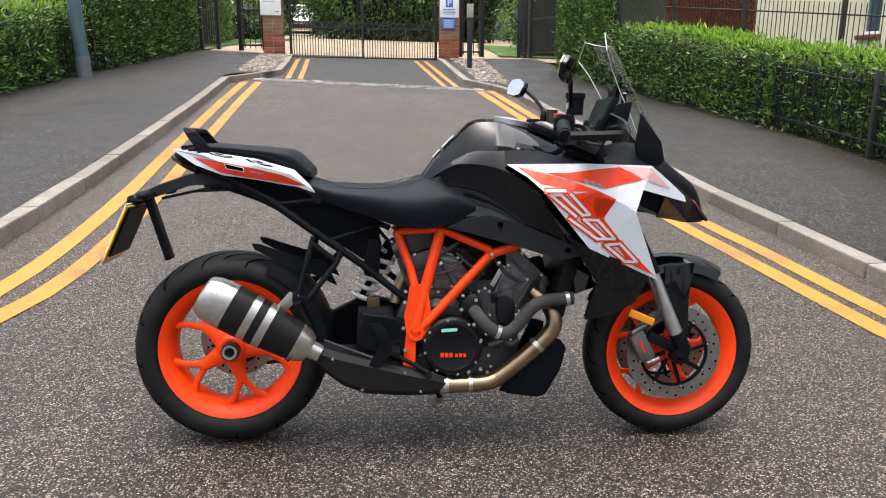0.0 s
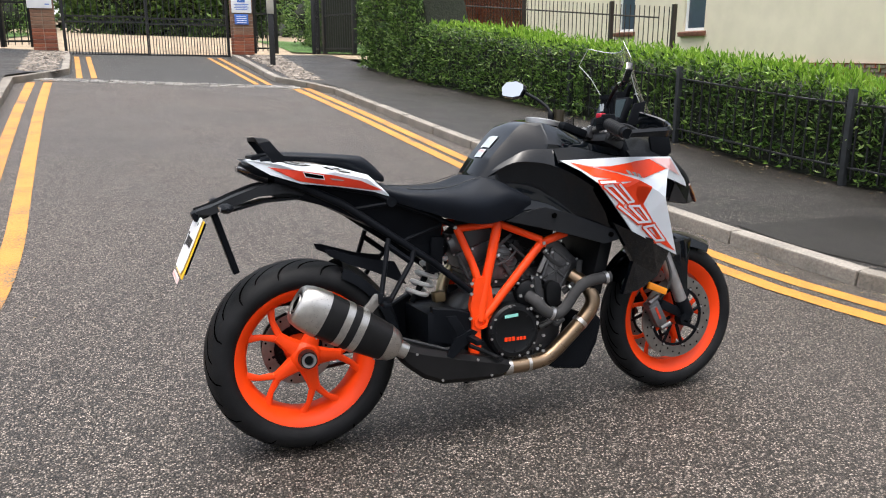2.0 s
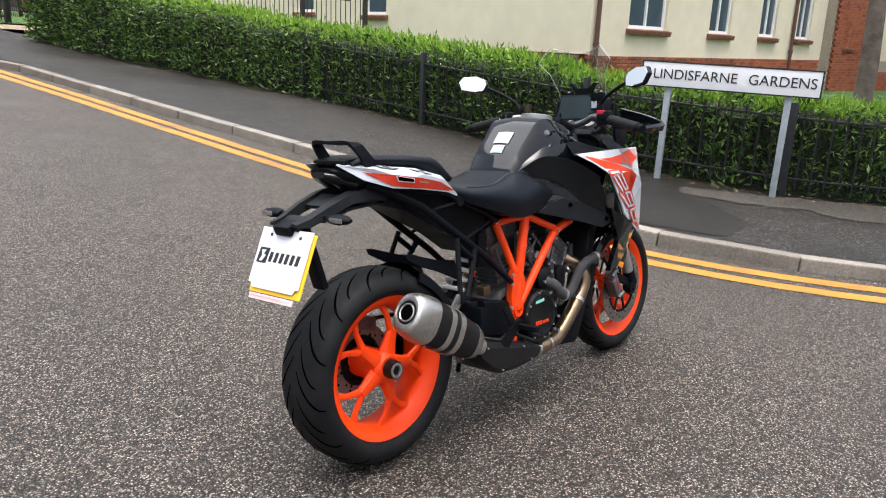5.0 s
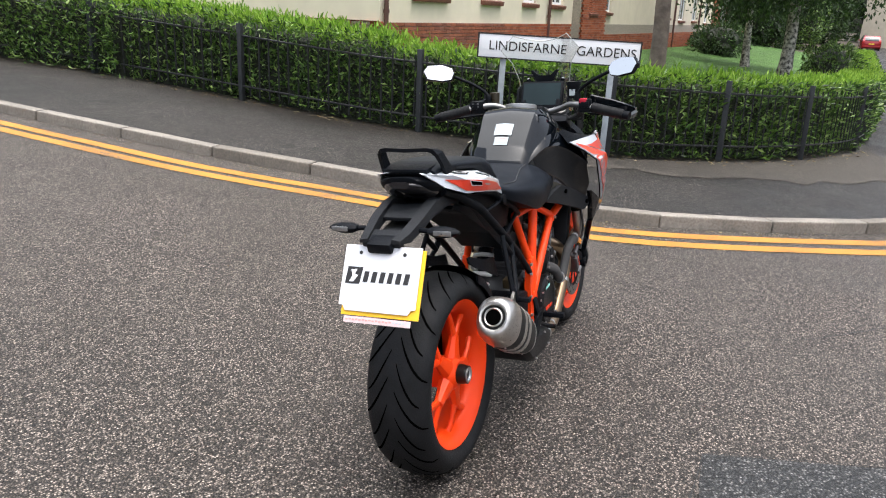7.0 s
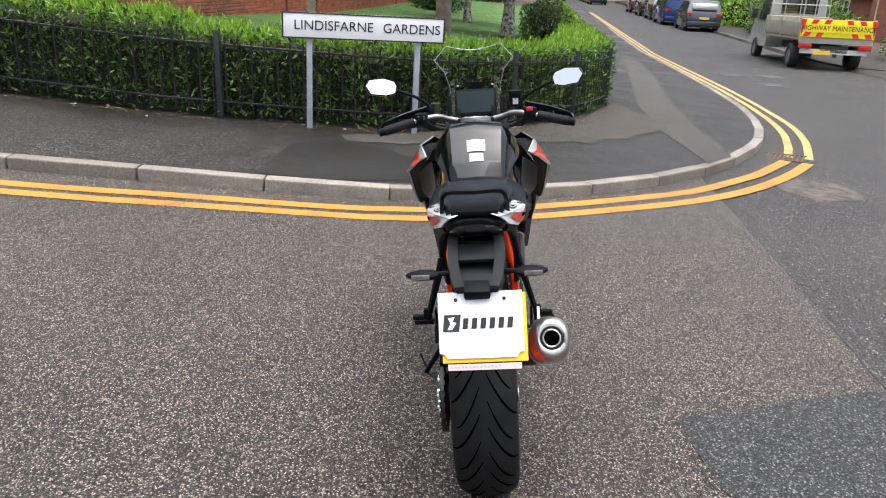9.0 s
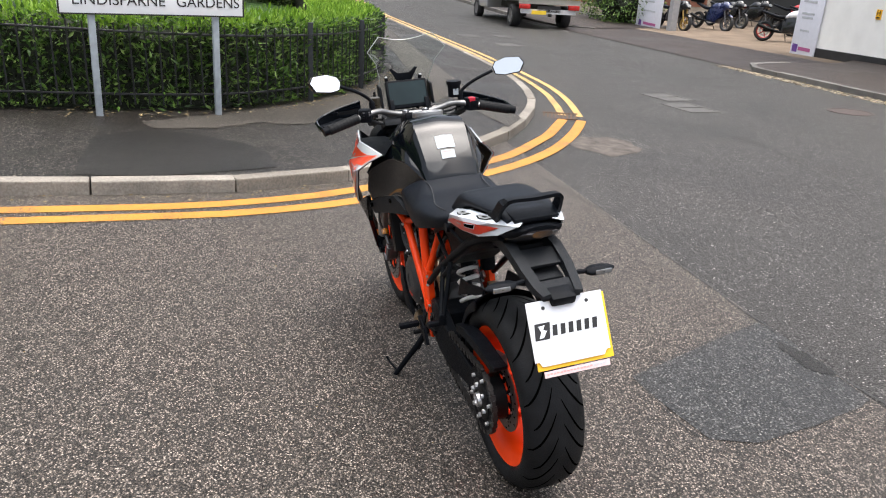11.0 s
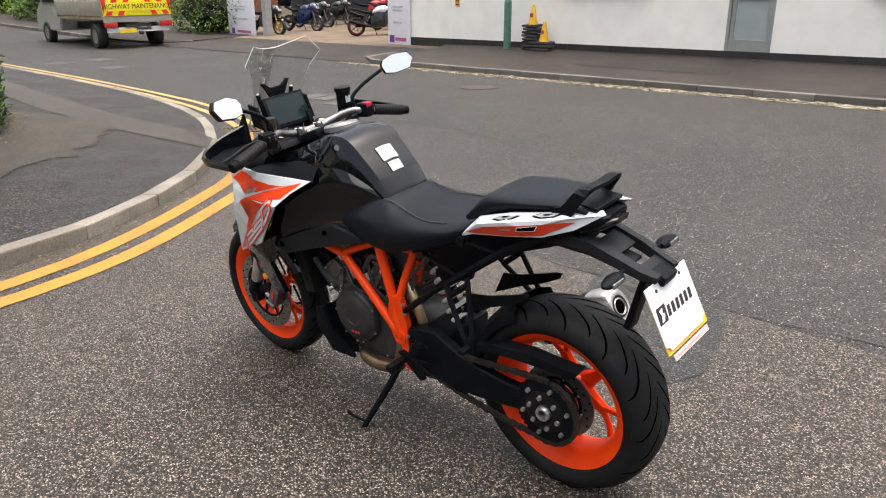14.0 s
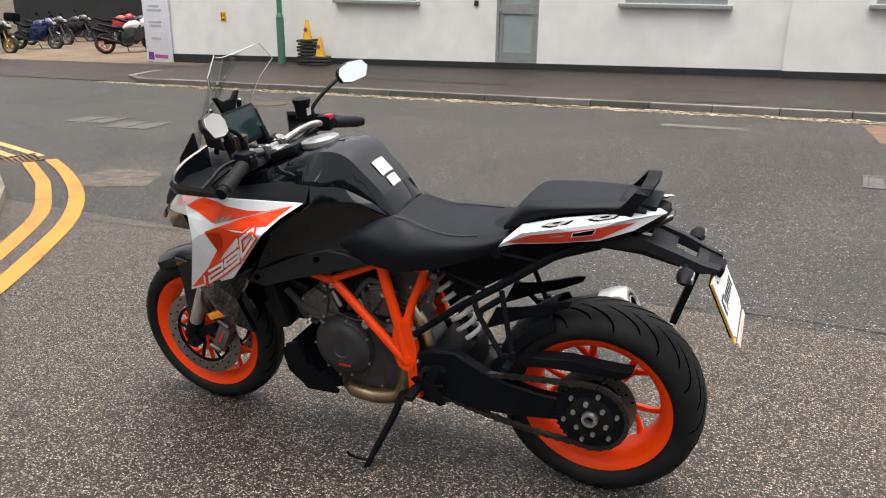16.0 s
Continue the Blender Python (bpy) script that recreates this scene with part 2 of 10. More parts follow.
def worn_paint(name, base, under, share=0.42):
    """Road paint worn through to the chippings."""
    m, nt, link, b = nodes_of(name)
    geo = nt.new("ShaderNodeNewGeometry")
    n1 = nt.new("ShaderNodeTexNoise")
    n1.inputs["Scale"].default_value = 90
    n1.inputs["Detail"].default_value = 4
    n2 = nt.new("ShaderNodeTexNoise")
    n2.inputs["Scale"].default_value = 2.5
    n2.inputs["Detail"].default_value = 5
    link.new(geo.outputs["Position"], n1.inputs["Vector"])
    link.new(geo.outputs["Position"], n2.inputs["Vector"])
    add = nt.new("ShaderNodeMath")
    add.operation = "ADD"
    link.new(n1.outputs[0], add.inputs[0])
    link.new(n2.outputs[0], add.inputs[1])
    half = nt.new("ShaderNodeMath")
    half.operation = "MULTIPLY"
    half.inputs[1].default_value = 0.5
    link.new(add.outputs[0], half.inputs[0])
    dirt = [c * 0.72 for c in base]
    col = ramp(nt, link, half.outputs[0], [(share - 0.06, under), (share - 0.03, dirt), (share + 0.06, base), (0.7, [min(1, c * 1.08) for c in base])])
    link.new(col, b.inputs["Base Color"])
    b.inputs["Roughness"].default_value = 0.6
    bp = nt.new("ShaderNodeBump")
    bp.inputs["Distance"].default_value = 0.003
    link.new(n1.outputs[0], bp.inputs["Height"])
    link.new(bp.outputs[0], b.inputs["Normal"])
    return m


def thin_glass(name, tint, gloss=0.09):
    """A thin clear sheet: lets light straight through, and mirrors a little, more at a slant."""
    m, nt, link, b = nodes_of(name)
    tr = nt.new("ShaderNodeBsdfTransparent")
    tr.inputs[0].default_value = (*tint, 1)
    gl = nt.new("ShaderNodeBsdfGlossy")
    gl.inputs["Roughness"].default_value = 0.03
    fr = nt.new("ShaderNodeFresnel")
    fr.inputs[0].default_value = 1.33
    mxs = nt.new("ShaderNodeMixShader")
    weak = nt.new("ShaderNodeMath")
    weak.operation = "MULTIPLY"
    weak.inputs[1].default_value = 0.4
    link.new(fr.outputs[0], weak.inputs[0])
    link.new(weak.outputs[0], mxs.inputs[0])
    link.new(tr.outputs[0], mxs.inputs[1])
    link.new(gl.outputs[0], mxs.inputs[2])
    link.new(mxs.outputs[0], nt["Material Output"].inputs[0])
    return m


ASPHALT_SIDE = asphalt("worn_side_road_asphalt", (0.026, 0.022, 0.018), (0.185, 0.152, 0.128), (0.58, 0.50, 0.43), 155, 0.40, 0.60, 0.20, 0.005, 0.2)
ASPHALT_MAIN = asphalt("damp_main_road_asphalt", (0.102, 0.099, 0.096), (0.208, 0.201, 0.194), (0.85, 0.82, 0.78), 115, 0.09, 0.66, 0.32, 0.0025, 0.12, 0.14)
ASPHALT_PATCH = asphalt("grey_patch_asphalt", (0.034, 0.035, 0.036), (0.110, 0.111, 0.112), (0.34, 0.335, 0.325), 120, 0.30, 0.55, 0.3, 0.0035, 0.15)
ASPHALT_PAVE = asphalt("dark_footway_asphalt", (0.012, 0.0105, 0.009), (0.062, 0.054, 0.047), (0.42, 0.37, 0.315), 105, 0.27, 0.64, 0.45, 0.004, 0.26)
ASPHALT_PAVE_BROWN = asphalt("brown_footway_asphalt", (0.060, 0.043, 0.036), (0.125, 0.092, 0.078), (0.26, 0.20, 0.17), 120, 0.2, 0.66, 0.42, 0.0015, 0.14)
ASPHALT_WORN = asphalt("pale_worn_footway", (0.10, 0.09, 0.08), (0.19, 0.172, 0.152), (0.32, 0.30, 0.26), 260, 0.3, 0.75, 0.3, 0.0015)
YELLOW = worn_paint("yellow_road_paint", (0.43, 0.185, 0.022), (0.10, 0.085, 0.06), 0.44)
YELLOW_MAIN = worn_paint("pale_yellow_road_paint", (0.46, 0.29, 0.09), (0.12, 0.10, 0.07), 0.44)
YELLOW_OLD = worn_paint("faded_yellow_paint", (0.40, 0.31, 0.19), (0.10, 0.09, 0.08), 0.50)
KERB = object_mat("concrete_kerb", [(0.0, (0.20, 0.178, 0.148)), (0.5, (0.25, 0.224, 0.19)), (1.0, (0.30, 0.272, 0.234))], 0.85, 60, 0.35, 0.003)
KERB_DARK = object_mat("weathered_granite_kerb", [(0.0, (0.12, 0.115, 0.105)), (0.5, (0.17, 0.16, 0.15)), (1.0, (0.22, 0.21, 0.19))], 0.8, 60, 0.35, 0.003)
EARTH = mat("earth_and_litter", (0.055, 0.042, 0.028), 0.95, vary=0.5, scale=6, bump=0.01, bump_scale=50, world_space=True)
GRASS = mat("mown_lawn", (0.075, 0.17, 0.025), 0.9, vary=0.35, scale=1.2, bump=0.03, bump_scale=90, fine=(60, 0.6), world_space=True)

# ---- ground, roads, footways ----
def grid_sheet(name, xs, ys, h, material, kind="structure", label="", cat=""):
    """A sheet on the lie of the land, h above the road level (a number or a function of x, y)."""
    hh = h if callable(h) else (lambda x, y: h)
    v = [(x, y, G(x, y) + hh(x, y)) for y in ys for x in xs]
    n = len(xs)
    f = [(j * n + i, j * n + i + 1, (j + 1) * n + i + 1, (j + 1) * n + i) for j in range(len(ys) - 1) for i in range(n - 1)]
    return tagged(np_ob(name, v, f, material, True), label, cat, "", kind)


def strip_sheet(name, a, b, h, material, rows=8, label="", cat="", h2=None):
    """A sheet between two lines of equally many points."""
    v, f = [], []
    for (ax, ay), (bx, by) in zip(a, b):
        for k in range(rows + 1):
            t = k / rows
            x, y = ax + (bx - ax) * t, ay + (by - ay) * t
            v.append((x, y, G(x, y) + h + ((h2 - h) * t if h2 is not None else 0)))
    m = rows + 1
    for i in range(len(a) - 1):
        for k in range(rows):
            f.append((i * m + k, i * m + k + 1, (i + 1) * m + k + 1, (i + 1) * m + k))
    ob = np_ob(name, v, f, material, True)
    return tagged(ob, label, cat, "", "structure")


def line_pts(pts, step=0.5, smooth=True):
    """Points at even steps along a smoothed line in plan."""
    p = [Vector((q[0], q[1], 0)) for q in pts]
    p = smooth_pts(p, 12) if smooth else p
    out, acc = [p[0]], 0.0
    for a, b in zip(p, p[1:]):
        seg = (b - a).length
        while acc + seg >= step:
            t = (step - acc) / seg
            a = a + (b - a) * t
            out.append(a.copy())
            seg = (b - a).length
            acc = 0.0
        acc += seg
    if (out[-1] - p[-1]).length > step * 0.3:
        out.append(p[-1])
    return [(q.x, q.y) for q in out]


def offset_line(pts, d):
    """The line moved d to its left."""
    out = []
    for i, (x, y) in enumerate(pts):
        a, b = pts[max(i - 1, 0)], pts[min(i + 1, len(pts) - 1)]
        u = Vector((b[0] - a[0], b[1] - a[1])).normalized()
        out.append((x - u.y * d, y + u.x * d))
    return out


def resample(pts, n):
    p = [Vector((q[0], q[1])) for q in pts]
    ls = [0.0]
    for a, b in zip(p, p[1:]):
        ls.append(ls[-1] + (b - a).length)
    out = []
    for k in range(n):
        s = ls[-1] * k / (n - 1)
        i = max(j for j in range(len(ls)) if ls[j] <= s + 1e-9)
        i = min(i, len(p) - 2)
        t = (s - ls[i]) / max(ls[i + 1] - ls[i], 1e-9)
        q = p[i] + (p[i + 1] - p[i]) * t
        out.append((q.x, q.y))
    return out


def spaced(lo, hi, fine_lo, fine_hi, fine, coarse):
    xs, x = [], lo
    while x < hi:
        xs.append(x)
        x += fine if fine_lo <= x < fine_hi else coarse
    return xs + [hi]


grid_sheet("ground", spaced(-160, 320, -20, 75, 2.0, 12), spaced(-160, 240, -12, 30, 1.5, 12), -0.06, EARTH, label="bare earth and verge under and beyond the streets", cat="ground")
grid_sheet("main_road", spaced(-70, 170, -6, 34, 0.5, 4), [-7.42, -6.5, -5.5, -4.5, -3.5, -2.5, -1.6, -0.8, -0.1, 0.35, 0.64], 0.0, ASPHALT_MAIN, label="damp dark grey asphalt main road with covers", cat="road")
grid_sheet("side_road", [i * 0.5 - 6 for i in range(25)], [0.645 + 0.5 * i for i in range(27)], 0.008, ASPHALT_SIDE, label="worn brownish asphalt side road with stone chips", cat="road")

KERB_EAST = [(0.0, 18.5), (0.17, 17.0), (0.43, 14.2), (0.66, 13.4), (1.06, 13.05), (1.2, 12.5), (1.43, 10.8), (1.69, 9.0), (1.88, 7.8), (2.09, 6.44), (2.33, 4.85), (2.46, 3.9), (2.68, 3.05), (3.12, 2.3), (3.74, 1.56), (4.41, 0.96), (5.38, 0.3), (6.9, -0.44), (8.43, -0.88), (10.0, -1.12), (12.0, -1.27), (17.5, -1.38), (34, -1.41), (60, -1.41), (120, -1.41)]
KERB_WEST = [(-3.3, 18.2), (-3.12, 17.0), (-2.88, 14.8), (-2.8, 14.05), (-3.25, 13.78), (-3.46, 13.5), (-3.40, 12.8), (-3.18, 10.95), (-2.88, 8.1), (-2.73, 6.4), (-2.61, 5.2), (-2.5, 4.2), (-2.65, 3.1), (-3.1, 2.3), (-3.7, 1.5), (-4.4, 0.95), (-5.4, 0.3), (-6.9, -0.4), (-8.4, -0.8), (-12, -1.15), (-25, -1.25), (-60, -1.25)]
KERB_SOUTH = [(-26, -7.42), (-20, -7.42), (0, -7.42), (6, -7.42), (10.5, -7.42), (12.6, -7.5), (13.3, -8.1), (13.6, -9.2)]
KERB_SOUTH_FAR = [(23.4, -8.6), (24.2, -7.8), (26, -7.6), (40, -7.6), (120, -7.6)]
FENCE_EAST = [(2.05, 18.9), (2.42, 16), (2.85, 13.65), (3.38, 11.6), (3.92, 9.6), (4.22, 7.55), (4.5, 5.42), (5.0, 3.62), (5.95, 2.6), (7.25, 1.85), (9.0, 1.3), (12, 1.05), (21, 0.75), (34, 0.7), (60, 0.7)]
FENCE_WEST = [(-5.5, 18.4), (-5.58, 16.0), (-5.63, 13.6), (-5.62, 11.5), (-5.6, 9.5), (-5.58, 7.0), (-5.65, 4.6), (-6.3, 2.8), (-8, 1.7), (-14, 1.1), (-30, 0.9)]


def kerb_stones(name, line, side, top, label, material, step=0.915, width=0.125, lip=0.006):
    """A row of kerb stones with joints; side: +1 if the footway is to the left of the line."""
    root = tagged(new(name), label, "kerb", "", "structure")
    pts = line_pts(line, step)
    stone = None
    for i, (a, b) in enumerate(zip(pts, pts[1:])):
        u = Vector((b[0] - a[0], b[1] - a[1]))
        ln = u.length
        if ln < 0.25:
            continue
        if abs(ln - step) > 0.02 or stone is None or abs(ln - step) <= 0.02 and stone is None:
            bm = bmesh.new()
            box(bm, (ln / 2, side * width / 2, -0.11), (ln - 0.012, width, 0.22), bevel=0.012)
            me = bpy.data.meshes.new("kerb_stone")
            bm.to_mesh(me)
            bm.free()
            me.materials.append(material)
            if abs(ln - step) <= 0.02:
                stone = me
        else:
            me = stone
        za, zb = G(*a) + top, G(*b) + top
        ob = new("kerb_stone", me)
        ob.parent = root
        ang = math.degrees(math.atan2(u.y, u.x))
        tilt = -math.degrees(math.atan2(zb - za, ln))
        ob.matrix_basis = pose(a[0], a[1], za + rng.uniform(-lip, lip) * 0.6, rng.uniform(-0.8, 0.8), tilt, ang + rng.uniform(-0.3, 0.3))
        if i > 60:
            break
    return root


kerb_stones("kerb_east", KERB_EAST, +1, 0.10, "pale concrete kerb stones with open joints, weathered", KERB)
kerb_stones("kerb_west", KERB_WEST, -1, 0.11, "pale concrete kerb stones beside the dark footway", KERB)
kerb_stones("kerb_south", KERB_SOUTH, -1, 0.10, "dark weathered kerb stones on the far side", KERB_DARK)
kerb_stones("kerb_south_far", KERB_SOUTH_FAR, -1, 0.10, "dark weathered kerb stones beyond the yard entrance", KERB_DARK)

N = 420
ke = resample(offset_line(line_pts(KERB_EAST, 0.4), 0.12), N)
fe = resample(line_pts(FENCE_EAST + [(120, 0.7)], 0.4), N)
pave_east = strip_sheet("pavement_east", ke, offset_line(fe, 0.3), 0.098, ASPHALT_PAVE, 6, "dark smooth asphalt footway round the corner, patched", "pavement", 0.12)
kw = resample(offset_line(line_pts(KERB_WEST, 0.4), -0.12), N)
fw = resample(line_pts(FENCE_WEST + [(-60, 0.9)], 0.4), N)
strip_sheet("pavement_west", kw, offset_line(fw, -0.3), 0.108, ASPHALT_PAVE, 6, "dark smooth asphalt footway beside the hedge", "pavement", 0.12)
ks = resample(offset_line(line_pts(KERB_SOUTH[:5] + [(12.4, -7.44), (13.2, -8.0), (13.55, -9.2), (13.55, -10.6)], 0.4), -0.12), 80)
strip_sheet("pavement_south", ks, resample([(-26, -11.2), (13.6, -11.2), (13.62, -11.15)], 80), 0.098, ASPHALT_PAVE_BROWN, 5, "brown damp asphalt footway before the white building", "pavement", 0.21)
grid_sheet("yard_entrance", spaced(12.4, 30, 12, 31, 1.0, 1.0), [-18.4, -16, -14.5, -12, -11, -10.4], lambda x, y: 0.012 if y > -7.6 else 0.06 + 0.02 * (-8.4 - y) if y < -8.3 else 0.05, mat("yard_concrete", (0.135, 0.098, 0.066), 0.85, vary=0.3, scale=1.2, bump=0.003, bump_scale=80, world_space=True), label="pale brown concrete entrance of the dealer's yard", cat="entrance")
grid_sheet("yard_crossing", spaced(12.4, 30, 12, 31, 1.0, 1.0), [-10.4, -9.5, -8.4, -7.9, -7.42], lambda x, y: 0.012 if y > -7.6 else 0.06 + 0.02 * (-8.4 - y) if y < -8.3 else 0.05, ASPHALT_PAVE_BROWN, label="dark brown asphalt crossing before the yard", cat="pavement")
ksf = resample(offset_line(line_pts(KERB_SOUTH_FAR, 0.4), -0.12), 40)
strip_sheet("pavement_south_far", ksf, resample([(24.4, -12.5), (40, -11.5), (120, -11.5)], 40), 0.098, ASPHALT_PAVE_BROWN, 4, "grey footway along the parked cars", "pavement", 0.15)

# lawn behind the eastern hedge
lawn_a = resample(offset_line(line_pts([(6.2, 3.6), (7.2, 2.9), (9.2, 2.2), (12, 1.9), (21, 1.6), (34, 1.5), (60, 1.5)], 0.5), 0.0), 40)
lawn_b = resample([(10.5, 9.6), (20, 9.6), (60, 9.6)], 40)
strip_sheet("lawn", lawn_a, lawn_b, 0.16, GRASS, 10, "mown green lawn before the apartment building", "lawn", 0.45)
strip_sheet("lawn_side", resample([(4.6, 8), (3.9, 14), (3.7, 19)], 12), resample([(10.5, 9.2), (10.5, 14), (10.5, 26)], 12), 0.16, GRASS, 4, "grass strip between hedge and building", "lawn", 0.4)


def road_line(name, line, width, h, material, label, step=0.35):
    p = line_pts(line, step)
    a, b = offset_line(p, width / 2), offset_line(p, -width / 2)
    return strip_sheet(name, a, b, h, material, 1, label, "road marking")


YE1 = [(0.88, 13.1), (1.27, 10.3), (1.47, 8.6), (1.74, 6.45), (1.89, 5.4), (2.03, 4.72), (2.2, 3.75), (2.33, 3.3), (2.55, 2.80), (2.78, 2.42), (3.19, 1.88), (3.88, 1.09), (4.29, 0.71), (4.82, 0.32), (5.27, 0.0), (5.85, -0.33), (6.33, -0.60)]
YE2 = [(0.68, 13.1), (1.09, 10.2), (1.29, 8.5), (1.555, 6.35), (1.71, 5.25), (1.84, 4.6), (2.03, 3.6), (2.12, 3.25), (2.34, 2.72), (2.56, 2.34), (2.84, 1.96), (3.28, 1.42), (3.69, 0.95), (4.22, 0.46), (4.79, 0.03), (5.58, -0.46), (6.28, -0.83)]
road_line("yellow_line_outer_east", YE1, 0.125, 0.0125, YELLOW, "yellow line of thick worn road paint")
road_line("yellow_line_inner_east", YE2, 0.125, 0.0125, YELLOW, "yellow line of thick worn road paint")
YM1 = [(6.66, -0.72), (6.94, -0.80), (7.33, -0.92), (7.94, -1.07), (8.49, -1.20), (9.3, -1.33), (10.5, -1.46), (13.0, -1.60), (17.5, -1.68), (34, -1.70), (70, -1.70)]
YM2 = [(6.60, -0.94), (6.97, -1.05), (7.9, -1.31), (9.0, -1.53), (10.2, -1.66), (13.0, -1.80), (17.5, -1.87), (34, -1.89), (70, -1.89)]
road_line("yellow_line_outer_main", YM1, 0.10, 0.006, YELLOW_MAIN, "yellow line round the corner of the main road")
road_line("yellow_line_inner_main", YM2, 0.10, 0.006, YELLOW_MAIN, "yellow line round the corner of the main road")
YW1 = [(-3.24, 13.3), (-2.97, 10.8), (-2.62, 7.9), (-2.38, 6.0), (-2.24, 4.95), (-2.15, 3.9), (-2.22, 3.2), (-2.55, 2.2), (-3.25, 1.3), (-4.2, 0.55)]
road_line("yellow_line_outer_west", YW1, 0.118, 0.0125, YELLOW, "yellow line of thick worn road paint")
road_line("yellow_line_inner_west", [(x + 0.23, y + 0.02) for x, y in YW1], 0.118, 0.0125, YELLOW, "yellow line of thick worn road paint")
for nm, pts in (("yellow_line_gate_west", [(-2.64, 13.98), (-3.13, 17.95)]), ("yellow_line_gate_west_inner", [(-2.42, 13.98), (-2.92, 18.0)]), ("yellow_line_gate_east", [(0.33, 13.45), (-0.28, 18.5)]), ("yellow_line_gate_east_inner", [(0.12, 13.5), (-0.5, 18.5)])):
    road_line(nm, pts, 0.09, 0.0165, YELLOW, "yellow line leading to the gate")
road_line("yellow_line_gate_return_west", [(-3.25, 13.62), (-2.95, 13.5)], 0.07, 0.0165, YELLOW, "short yellow line across the road's end")
road_line("far_yellow_line", [(-40, -7.26), (0, -7.26), (8, -7.26), (13.2, -7.33)], 0.06, 0.006, YELLOW_OLD, "faded yellow line by the far kerb")
road_line("far_yellow_line_second", [(-40, -7.12), (0, -7.12), (8, -7.12), (13.2, -7.2)], 0.05, 0.006, YELLOW_OLD, "faded yellow line by the far kerb")

# repairs in the road
def flat_patch(name, outline, h, material, label, cat="road patch"):
    v = [(x, y, G(x, y) + h) for x, y in outline]
    return tagged(np_ob(name, v, [tuple(range(len(v)))], material), label, cat, "", "structure")


flat_patch("road_patch", [(-0.10, 1.66), (-0.30, 1.64), (-0.58, 1.58), (-0.62, 1.40), (-0.52, 1.05), (-0.42, 0.78), (-0.36, 0.66), (0.1, 0.66), (0.42, 0.67), (0.28, 0.95), (0.12, 1.25)], 0.0115, ASPHALT_PATCH, "grey asphalt repair at the edge of the junction")
TAR = mat("black_joint_sealant", (0.018, 0.018, 0.018), 0.5, vary=0.4, scale=30, world_space=True)
SANDY = mat("sandy_repair", (0.085, 0.08, 0.074), 0.85, vary=0.25, scale=6, bump=0.002, bump_scale=120, world_space=True)


def crack(name, pts, w, h, material=None, label="dark open crack along the asphalt joint"):
    p = line_pts(pts, 0.06)
    p = [(x + rng.normal(0, w * 0.5), y + rng.normal(0, w * 0.5)) for x, y in p]
    a = [(x, y + w * rng.uniform(0.2, 0.7)) for x, y in p]
    b = [(x, y - w * rng.uniform(0.2, 0.7)) for x, y in p]
    return strip_sheet(name, a, b, h, material or TAR, 1, label, "crack")


crack("road_joint", [(-6, 0.66), (-1.6, 0.5), (-0.4, 0.62), (0.5, 0.66), (1.8, 0.66), (2.8, 0.72), (3.6, 0.8), (4.4, 0.7)], 0.012, 0.0110)
crack("patch_crack", [(-0.10, 1.66), (-0.30, 1.65), (-0.58, 1.60), (-0.62, 1.40), (-0.52, 1.05), (-0.42, 0.78), (-0.36, 0.66)], 0.005, 0.0135, None, "dark open crack round the asphalt repair")
crack("patch_crack_second", [(-0.10, 1.66), (0.12, 1.27), (0.28, 0.97), (0.42, 0.68)], 0.004, 0.0135, None, "dark open crack round the asphalt repair")
crack("junction_crack", [(0.9, 2.1), (1.25, 1.5), (1.7, 1.15), (2.3, 0.8)], 0.008, 0.0115)
flat_patch("open_hollow", [(0.22, 0.715), (0.13, 0.690), (0.05, 0.655), (-0.05, 0.640), (-0.14, 0.655), (-0.13, 0.72), (-0.08, 0.765), (0.02, 0.755), (0.12, 0.765)], 0.0138, asphalt("wet_hollow", (0.012, 0.011, 0.010), (0.040, 0.036, 0.032), (0.11, 0.10, 0.09), 150, 0.25, 0.5, 0.3, 0.004, 0.2), "dark wet hollow broken into the joint")
for k, (cx, cy, sx, sy, ang) in enumerate([(7.35, -5.75, 0.62, 0.62, 0), (8.55, -3.28, 0.7, 0.5, 8), (7.56, -3.12, 0.7, 0.5, 8), (16.9, -3.3, 0.7, 0.5, 5), (19.5, -4.0, 0.7, 0.5, 5), (19.4, -2.9, 0.7, 0.5, 5), (-1.64, -3.38, 0.35, 0.5, 0)]):
    rim, cover = bmesh.new(), bmesh.new()
    root = thing("manhole_cover", pose(cx, cy, G(cx, cy) + 0.004, math.degrees(math.atan(0.0)), 1.64, ang), "worn iron manhole cover flush in the road", "manhole cover", "manhole covers in the main road")
    if k == 0:
        lathe(rim, [(0.0, 0.30), (0.004, 0.30), (0.004, 0.345), (0.0, 0.345)], "Z", 32)
        lathe(cover, [(0.0, 0.001), (0.003, 0.001), (0.003, 0.29), (0.0, 0.29)], "Z", 32)
    else:
        for dx in (-1, 1):
            box(rim, (dx * sx / 2, 0, 0.002), (0.04, sy + 0.04, 0.006))
            box(rim, (0, dx * sy / 2, 0.002), (sx - 0.04, 0.04, 0.006))
        for dx in (-1, 1):
            box(cover, (dx * sx / 4, 0, 0.0), (sx / 2 - 0.05, sy - 0.06, 0.006))
    part("rim", rim, mat("iron_rim_%d" % k, (0.06, 0.045, 0.04) if k == 0 else (0.085, 0.080, 0.076), 0.7, 0.2), root)
    part("cover_plate", cover, mat("iron_cover_%d" % k, (0.060, 0.042, 0.038) if k == 0 else (0.078, 0.074, 0.070), 0.7, 0.2, vary=0.4, scale=20, bump=0.002, bump_scale=90), root)
